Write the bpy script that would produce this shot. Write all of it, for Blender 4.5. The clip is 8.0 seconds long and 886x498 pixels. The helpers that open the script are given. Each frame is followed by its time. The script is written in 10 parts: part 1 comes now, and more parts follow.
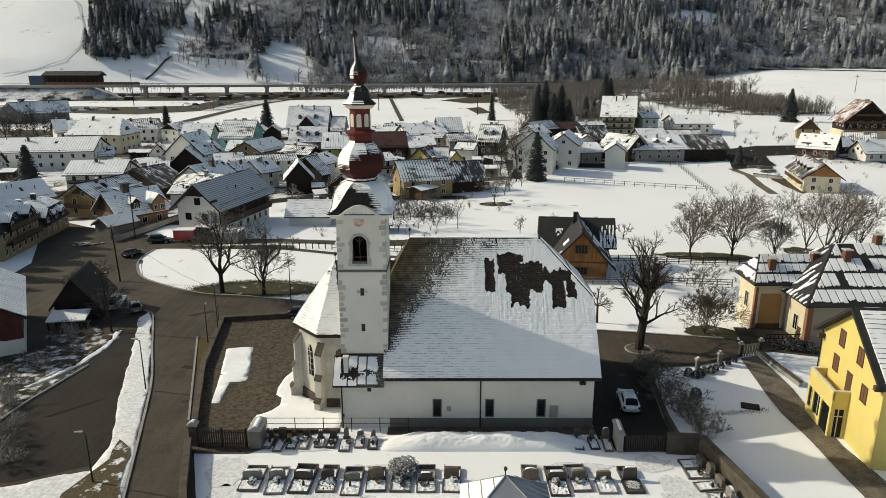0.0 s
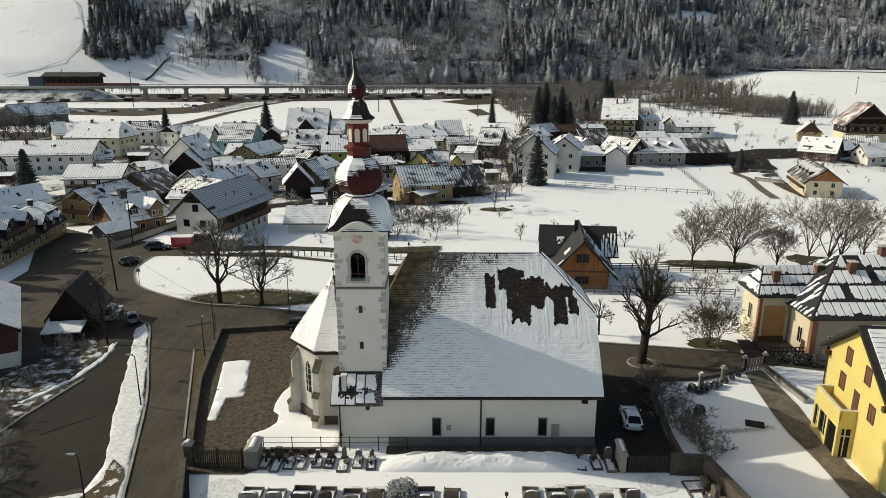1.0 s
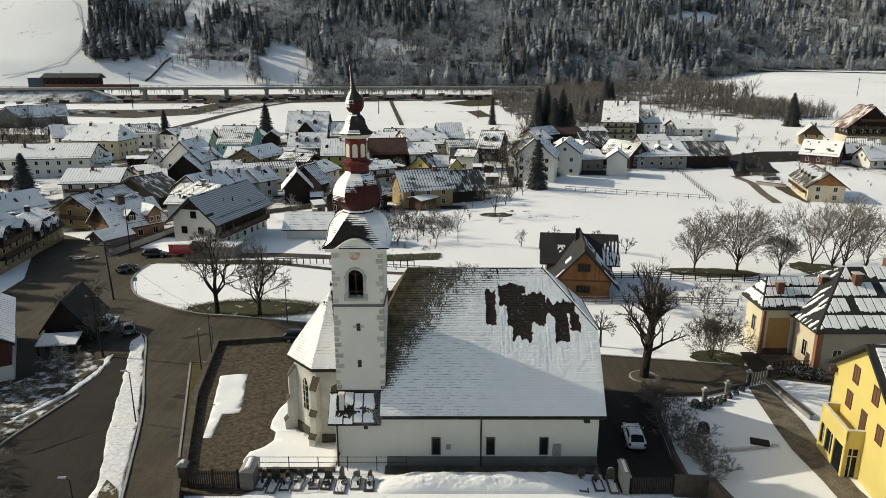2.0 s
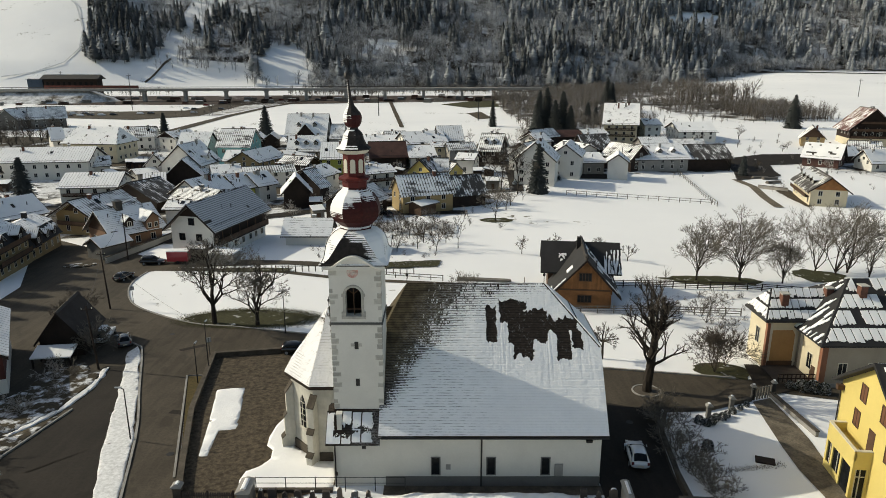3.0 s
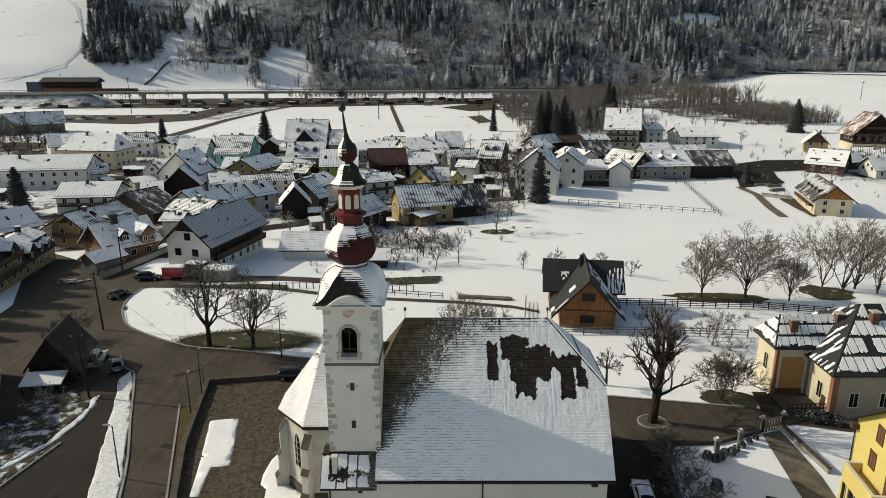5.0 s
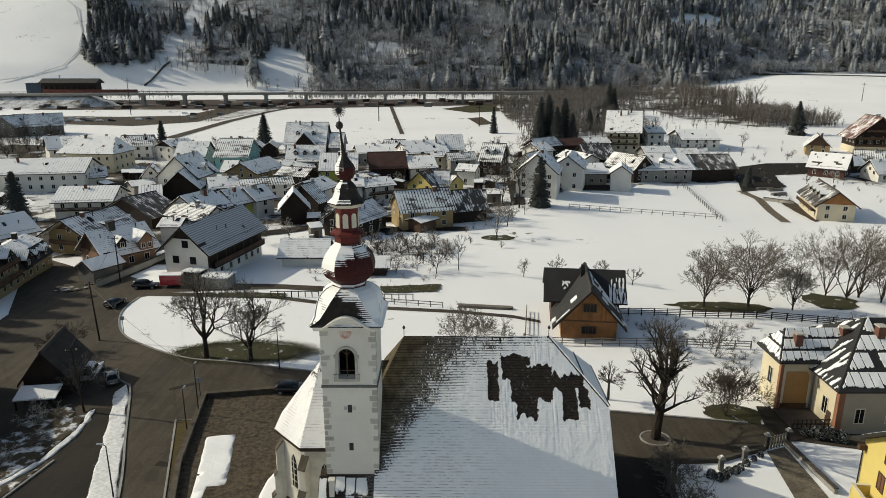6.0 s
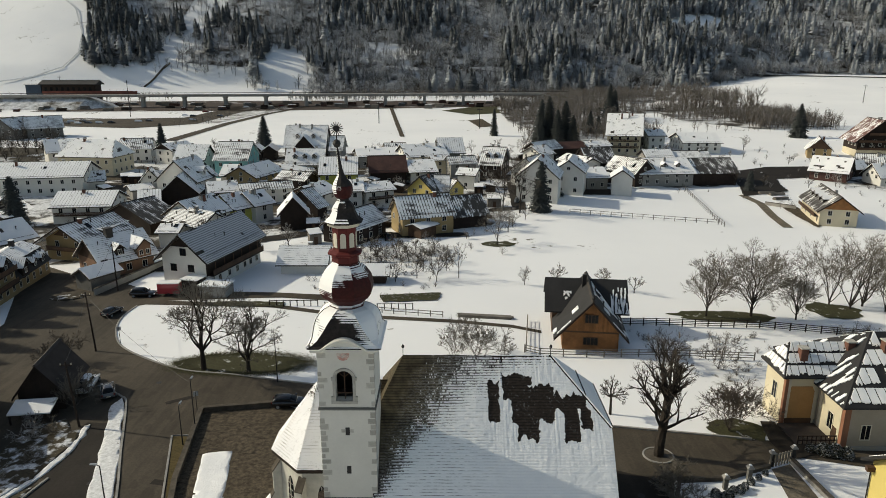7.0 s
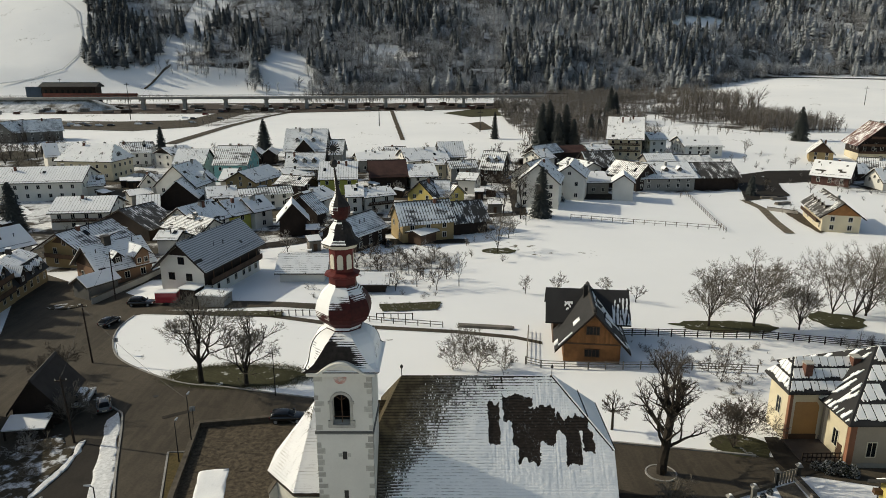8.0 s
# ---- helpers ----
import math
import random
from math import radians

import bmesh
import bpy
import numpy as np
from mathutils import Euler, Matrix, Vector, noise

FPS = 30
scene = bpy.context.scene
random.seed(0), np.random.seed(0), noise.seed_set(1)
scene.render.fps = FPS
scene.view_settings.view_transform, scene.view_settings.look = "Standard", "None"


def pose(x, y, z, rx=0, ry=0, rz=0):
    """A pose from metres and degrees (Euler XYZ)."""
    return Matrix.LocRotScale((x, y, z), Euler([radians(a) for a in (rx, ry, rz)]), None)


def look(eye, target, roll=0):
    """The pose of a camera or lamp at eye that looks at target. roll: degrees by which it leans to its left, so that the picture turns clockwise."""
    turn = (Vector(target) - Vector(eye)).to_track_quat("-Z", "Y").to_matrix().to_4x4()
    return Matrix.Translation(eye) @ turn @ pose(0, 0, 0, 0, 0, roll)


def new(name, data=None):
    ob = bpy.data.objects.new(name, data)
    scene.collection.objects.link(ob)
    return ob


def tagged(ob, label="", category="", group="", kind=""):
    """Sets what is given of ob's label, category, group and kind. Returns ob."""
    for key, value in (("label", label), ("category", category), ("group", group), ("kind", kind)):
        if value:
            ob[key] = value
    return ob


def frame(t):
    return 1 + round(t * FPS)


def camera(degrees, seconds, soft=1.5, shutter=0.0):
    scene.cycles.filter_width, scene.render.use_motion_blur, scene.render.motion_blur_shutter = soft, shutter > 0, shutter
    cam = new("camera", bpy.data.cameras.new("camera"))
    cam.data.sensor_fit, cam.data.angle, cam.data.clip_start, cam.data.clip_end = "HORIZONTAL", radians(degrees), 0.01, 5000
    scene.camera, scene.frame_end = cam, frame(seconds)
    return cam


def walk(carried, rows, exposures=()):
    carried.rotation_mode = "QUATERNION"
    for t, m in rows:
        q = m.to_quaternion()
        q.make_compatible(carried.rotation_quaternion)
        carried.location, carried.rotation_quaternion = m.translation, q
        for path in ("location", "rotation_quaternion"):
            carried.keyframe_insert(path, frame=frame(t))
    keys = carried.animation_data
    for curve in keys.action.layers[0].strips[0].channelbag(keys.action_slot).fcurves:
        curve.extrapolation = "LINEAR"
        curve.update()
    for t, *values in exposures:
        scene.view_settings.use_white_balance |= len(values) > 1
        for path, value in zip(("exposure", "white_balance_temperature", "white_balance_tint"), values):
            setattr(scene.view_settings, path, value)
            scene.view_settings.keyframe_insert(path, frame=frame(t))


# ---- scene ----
cam = camera(66.33, 8.0, soft=0.8)
PATH = [
    (0.0, pose(0.00, 0.00, 31.00, 74.50, 0.00, 0.00)),
    (0.5, pose(0.01, 0.68, 31.52, 74.50, -0.02, 0.02)),
    (1.0, pose(0.03, 1.34, 32.06, 74.49, -0.03, 0.02)),
    (1.5, pose(0.06, 2.02, 32.59, 74.48, -0.03, 0.03)),
    (3.0, pose(0.14, 4.09, 34.13, 74.46, -0.01, 0.06)),
    (3.5, pose(0.16, 4.78, 34.65, 74.45, 0.01, 0.06)),
    (4.0, pose(0.20, 5.49, 35.21, 74.44, 0.03, 0.09)),
    (4.5, pose(0.23, 6.20, 35.77, 74.44, 0.05, 0.10)),
    (6.0, pose(0.29, 8.33, 37.44, 74.42, 0.02, 0.13)),
    (6.5, pose(0.32, 9.03, 37.99, 74.42, 0.01, 0.14)),
    (7.0, pose(0.33, 9.71, 38.53, 74.43, 0.01, 0.16)),
    (7.5, pose(0.37, 10.36, 39.07, 74.46, 0.03, 0.18)),
    (8.0, pose(0.43, 11.01, 39.65, 74.49, 0.03, 0.21)),
]
walk(cam, PATH, [(0.0, -0.15, 7250, 4), (8.0, -0.35, 7250, 4)])

# ---- light: low winter sun from the far left, clear sky ----
SUN_UP, SUN_X, SUN_Y = radians(30.0), -0.97, 0.245
world = bpy.data.worlds.new("winter_sky")
scene.world = world
world.use_nodes = True
wn = world.node_tree.nodes
sky = wn.new("ShaderNodeTexSky")
sky.sky_type, sky.sun_disc = "NISHITA", False
sky.sun_elevation, sky.sun_rotation = SUN_UP, math.atan2(SUN_X, SUN_Y)
sky.air_density, sky.dust_density, sky.ozone_density = 1.0, 2.0, 1.0
wn["Background"].inputs["Strength"].default_value = 0.13
world.node_tree.links.new(sky.outputs[0], wn["Background"].inputs["Color"])
sun = new("sun", bpy.data.lights.new("sun", "SUN"))
sun.data.energy, sun.data.angle, sun.data.color = 3.9, radians(0.6), (1.0, 0.955, 0.87)
sun.matrix_world = look((0, 0, 0), (-SUN_X * math.cos(SUN_UP), -SUN_Y * math.cos(SUN_UP), -math.sin(SUN_UP)))
tagged(sun, "low winter sun", "sun", kind="structure")


# ---- materials ----
def nodes_of(name):
    m = bpy.data.materials.new(name)
    m.use_nodes = True
    return m, m.node_tree.nodes, m.node_tree.links, m.node_tree.nodes["Principled BSDF"]


def ramp(n, lk, src, a, b):
    """A soft step of src between a and b."""
    r = n.new("ShaderNodeMapRange")
    r.inputs["From Min"].default_value, r.inputs["From Max"].default_value = a, b
    lk.new(src, r.inputs["Value"])
    return r.outputs[0]


def blend(n, lk, fac, a, b, how="MIX"):
    m = n.new("ShaderNodeMix")
    m.data_type, m.blend_type = "RGBA", how
    for sock, v in ((m.inputs[0], fac), (m.inputs[6], a), (m.inputs[7], b)):
        if isinstance(v, bpy.types.NodeSocket):
            lk.new(v, sock)
        elif isinstance(v, (int, float)):
            sock.default_value = v
        else:
            sock.default_value = (*v, 1)
    return m.outputs[2]


def noise_of(n, lk, scale, detail=4.0, stretch=None, rough=0.6):
    t = n.new("ShaderNodeTexCoord")
    out = t.outputs["Object"]
    if stretch:
        mp = n.new("ShaderNodeMapping")
        mp.inputs["Scale"].default_value = stretch
        lk.new(out, mp.inputs[0])
        out = mp.outputs[0]
    x = n.new("ShaderNodeTexNoise")
    x.inputs["Scale"].default_value, x.inputs["Detail"].default_value = scale, detail
    x.inputs["Roughness"].default_value = rough
    lk.new(out, x.inputs["Vector"])
    return x.outputs["Fac"]


def math_of(n, lk, op, a, b=0.0):
    m = n.new("ShaderNodeMath")
    m.operation = op
    for sock, v in zip(m.inputs, (a, b)):
        if isinstance(v, bpy.types.NodeSocket):
            lk.new(v, sock)
        else:
            sock.default_value = v
    return m.outputs[0]


def bump_of(n, lk, p, height, strength, distance):
    b = n.new("ShaderNodeBump")
    b.inputs["Strength"].default_value, b.inputs["Distance"].default_value = strength, distance
    lk.new(height, b.inputs["Height"])
    lk.new(b.outputs[0], p.inputs["Normal"])


def surface(name, col, rough=0.85, var=0.25, big=0.35, fine=9.0, bump=0.3, depth=0.02, stretch=None, metal=0.0, spec=0.3, per_object=0.0):
    """A worn surface: large stains and fine grain over one base colour."""
    m, n, lk, p = nodes_of(name)
    a, b = noise_of(n, lk, big, 5), noise_of(n, lk, fine, 4, stretch)
    dark = tuple(c * (1 - var) for c in col)
    light = tuple(min(1, c * (1 + var * 0.6)) for c in col)
    c = blend(n, lk, ramp(n, lk, a, 0.3, 0.7), dark, light)
    c = blend(n, lk, math_of(n, lk, "MULTIPLY", ramp(n, lk, b, 0.35, 0.75), var), c, tuple(x * 0.55 for x in col))
    if per_object:
        o = n.new("ShaderNodeObjectInfo")
        h = n.new("ShaderNodeHueSaturation")
        lk.new(math_of(n, lk, "ADD", math_of(n, lk, "MULTIPLY", o.outputs["Random"], 2 * per_object), 1 - per_object), h.inputs["Value"])
        lk.new(c, h.inputs["Color"])
        c = h.outputs[0]
    lk.new(c, p.inputs["Base Color"])
    p.inputs["Roughness"].default_value, p.inputs["Metallic"].default_value = rough, metal
    p.inputs["Specular IOR Level"].default_value = spec
    if bump:
        bump_of(n, lk, p, b, bump, depth)
    return m


def axis_of(n, lk, axis):
    t = n.new("ShaderNodeTexCoord")
    s = n.new("ShaderNodeSeparateXYZ")
    lk.new(t.outputs["Object"], s.inputs[0])
    return s.outputs[axis]


def stripes(n, lk, axis, pitch, width, wobble=0.0):
    """1 on lines of that width across the axis, at that pitch, in metres."""
    v = axis_of(n, lk, axis)
    if wobble:
        v = math_of(n, lk, "ADD", v, math_of(n, lk, "MULTIPLY", noise_of(n, lk, 1.3), wobble))
    f = math_of(n, lk, "FRACT", math_of(n, lk, "DIVIDE", v, pitch))
    return math_of(n, lk, "LESS_THAN", f, width / pitch)


SNOW_COL, SNOW_DIM = (0.89, 0.89, 0.885), (0.82, 0.825, 0.83)


def snow_mat(name, axis=None, pitch=0.45, width=0.07, show=(0.45, 0.6), under=(0.07, 0.06, 0.055), bump=0.5, depth=0.06, grain=1.1, tone=1.0, worn=None):
    """Snow, with the roof's courses or seams showing through as thin dark lines in places."""
    m, n, lk, p = nodes_of(name)
    a, b, c3 = noise_of(n, lk, 0.25, 5), noise_of(n, lk, grain, 6), noise_of(n, lk, 14, 3)
    c = blend(n, lk, ramp(n, lk, a, 0.35, 0.65), SNOW_COL, SNOW_DIM)
    if axis is not None:
        line = stripes(n, lk, axis, pitch, width)
        keep = ramp(n, lk, noise_of(n, lk, 0.6, 6), *show)
        c = blend(n, lk, math_of(n, lk, "MULTIPLY", line, keep), c, under)
    if worn:
        # rags where the roofing shows, drawn out along the courses
        hole = ramp(n, lk, noise_of(n, lk, 1.0, 7, (0.55, 0.3, 0.4), 0.7), worn, worn + 0.035)
        c = blend(n, lk, hole, c, blend(n, lk, ramp(n, lk, b, 0.3, 0.7), tuple(x * 0.6 for x in under), tuple(x * 1.2 for x in under)))
    if tone < 1:
        c = blend(n, lk, 1.0, c, (tone, tone, tone * 1.02), "MULTIPLY")
    lk.new(c, p.inputs["Base Color"])
    p.inputs["Roughness"].default_value = 0.75
    p.inputs["Specular IOR Level"].default_value = 0.25
    bump_of(n, lk, p, math_of(n, lk, "ADD", b, math_of(n, lk, "MULTIPLY", c3, 0.25)), bump, depth)
    return m


def thin_snow_mat(name, under, axis=0, pitch=0.5, share=0.5, stretch=(0.5, 0.5, 0.5), soft=0.05):
    """A roof with melting snow: strips and rags of snow over the roofing, by place on the roof."""
    m, n, lk, p = nodes_of(name)
    a = noise_of(n, lk, 1.0, 7, stretch, 0.65)
    line = stripes(n, lk, axis, pitch, pitch * 0.28, 0.0)
    level = math_of(n, lk, "SUBTRACT", a, math_of(n, lk, "MULTIPLY", line, 0.14))
    fac = ramp(n, lk, level, 0.62 - 0.25 * share - soft, 0.62 - 0.25 * share + soft)
    u = blend(n, lk, ramp(n, lk, noise_of(n, lk, 5, 4), 0.3, 0.7), tuple(x * 0.6 for x in under), tuple(x * 1.3 for x in under))
    lk.new(blend(n, lk, fac, u, SNOW_COL), p.inputs["Base Color"])
    p.inputs["Roughness"].default_value = 0.7
    bump_of(n, lk, p, fac, 0.6, 0.05)
    return m


def glass_mat(name, col=(0.006, 0.007, 0.008)):
    m, n, lk, p = nodes_of(name)
    lk.new(blend(n, lk, ramp(n, lk, noise_of(n, lk, 1.5), 0.35, 0.7), col, tuple(c * 2.5 for c in col)), p.inputs["Base Color"])
    p.inputs["Roughness"].default_value, p.inputs["Specular IOR Level"].default_value = 0.12, 0.15
    return m


def ground_mat():
    """Snow over dead grass, thin in spots."""
    m, n, lk, p = nodes_of("snow_over_meadow")
    a, b = noise_of(n, lk, 0.012, 8), noise_of(n, lk, 0.5, 6)
    c = blend(n, lk, ramp(n, lk, a, 0.35, 0.65), SNOW_COL, SNOW_DIM)
    bare = ramp(n, lk, math_of(n, lk, "ADD", math_of(n, lk, "MULTIPLY", noise_of(n, lk, 0.035, 4), 0.6), math_of(n, lk, "MULTIPLY", b, 0.4)), 0.62, 0.66)
    grass = blend(n, lk, ramp(n, lk, noise_of(n, lk, 3.0), 0.3, 0.7), (0.06, 0.05, 0.03), (0.13, 0.11, 0.06))
    c = blend(n, lk, bare, c, grass)
    lk.new(c, p.inputs["Base Color"])
    p.inputs["Roughness"].default_value = 0.8
    p.inputs["Specular IOR Level"].default_value = 0.2
    bump_of(n, lk, p, math_of(n, lk, "ADD", b, noise_of(n, lk, 4, 4)), 0.22, 0.08)
    return m


def mixed_mat(name, c1, c2, scale, lo, hi, fine=6.0, rough=0.9, c3=None, stretch=None):
    """Two colours in patches, each broken by fine grain."""
    m, n, lk, p = nodes_of(name)
    f = ramp(n, lk, noise_of(n, lk, scale, 7, stretch), lo, hi)
    g = noise_of(n, lk, fine, 5)
    a = blend(n, lk, ramp(n, lk, g, 0.3, 0.7), tuple(x * 0.65 for x in c1), tuple(x * 1.25 for x in c1))
    b = blend(n, lk, ramp(n, lk, g, 0.3, 0.7), tuple(x * 0.65 for x in c2), tuple(min(0.85, x * 1.25) for x in c2))
    lk.new(blend(n, lk, f, a, b), p.inputs["Base Color"])
    p.inputs["Roughness"].default_value = rough
    p.inputs["Specular IOR Level"].default_value = 0.2
    bump_of(n, lk, p, math_of(n, lk, "ADD", f, g), 0.4, 0.04)
    return m


def road_mat(name, c1, c2):
    """Asphalt: broad stains, long worn streaks, darker mended places and grain."""
    m, n, lk, p = nodes_of(name)
    f = ramp(n, lk, noise_of(n, lk, 0.12, 6), 0.35, 0.65)
    streak = ramp(n, lk, noise_of(n, lk, 1.0, 4, (1.1, 0.07, 1)), 0.42, 0.68)
    g = noise_of(n, lk, 4.0, 6, None, 0.75)
    c = blend(n, lk, f, c1, c2)
    c = blend(n, lk, math_of(n, lk, "MULTIPLY", streak, 0.35), c, tuple(x * 1.45 for x in c2))
    c = blend(n, lk, math_of(n, lk, "MULTIPLY", ramp(n, lk, g, 0.42, 0.7), 0.5), c, tuple(x * 0.55 for x in c1))
    patch = ramp(n, lk, noise_of(n, lk, 0.45, 2, (1, 0.5, 1)), 0.60, 0.62)
    c = blend(n, lk, math_of(n, lk, "MULTIPLY", patch, 0.3), c, tuple(x * 0.6 for x in c1))
    lk.new(c, p.inputs["Base Color"])
    p.inputs["Roughness"].default_value = 0.85
    p.inputs["Specular IOR Level"].default_value = 0.2
    bump_of(n, lk, p, g, 0.35, 0.02)
    return m


def tree_mat(name, col, snow=0.5, top=0.45):
    """Needles or twigs with snow caught on what faces upward."""
    m, n, lk, p = nodes_of(name)
    geo = n.new("ShaderNodeNewGeometry")
    s = n.new("ShaderNodeSeparateXYZ")
    lk.new(geo.outputs["Normal"], s.inputs[0])
    f = math_of(n, lk, "MULTIPLY", ramp(n, lk, math_of(n, lk, "ADD", math_of(n, lk, "ABSOLUTE", s.outputs[2]), math_of(n, lk, "MULTIPLY", noise_of(n, lk, 0.9, 5), 0.9)), top + 0.3, top + 0.75), snow)
    r = n.new("ShaderNodeMapRange")
    lk.new(geo.outputs["Random Per Island"], r.inputs["Value"])
    r.inputs["To Min"].default_value, r.inputs["To Max"].default_value = 0.55, 1.35
    h = n.new("ShaderNodeHueSaturation")
    h.inputs["Color"].default_value = (*col, 1)
    lk.new(r.outputs[0], h.inputs["Value"])
    lk.new(blend(n, lk, f, h.outputs[0], (0.7, 0.73, 0.77)), p.inputs["Base Color"])
    p.inputs["Roughness"].default_value = 0.9
    p.inputs["Specular IOR Level"].default_value = 0.15
    return m


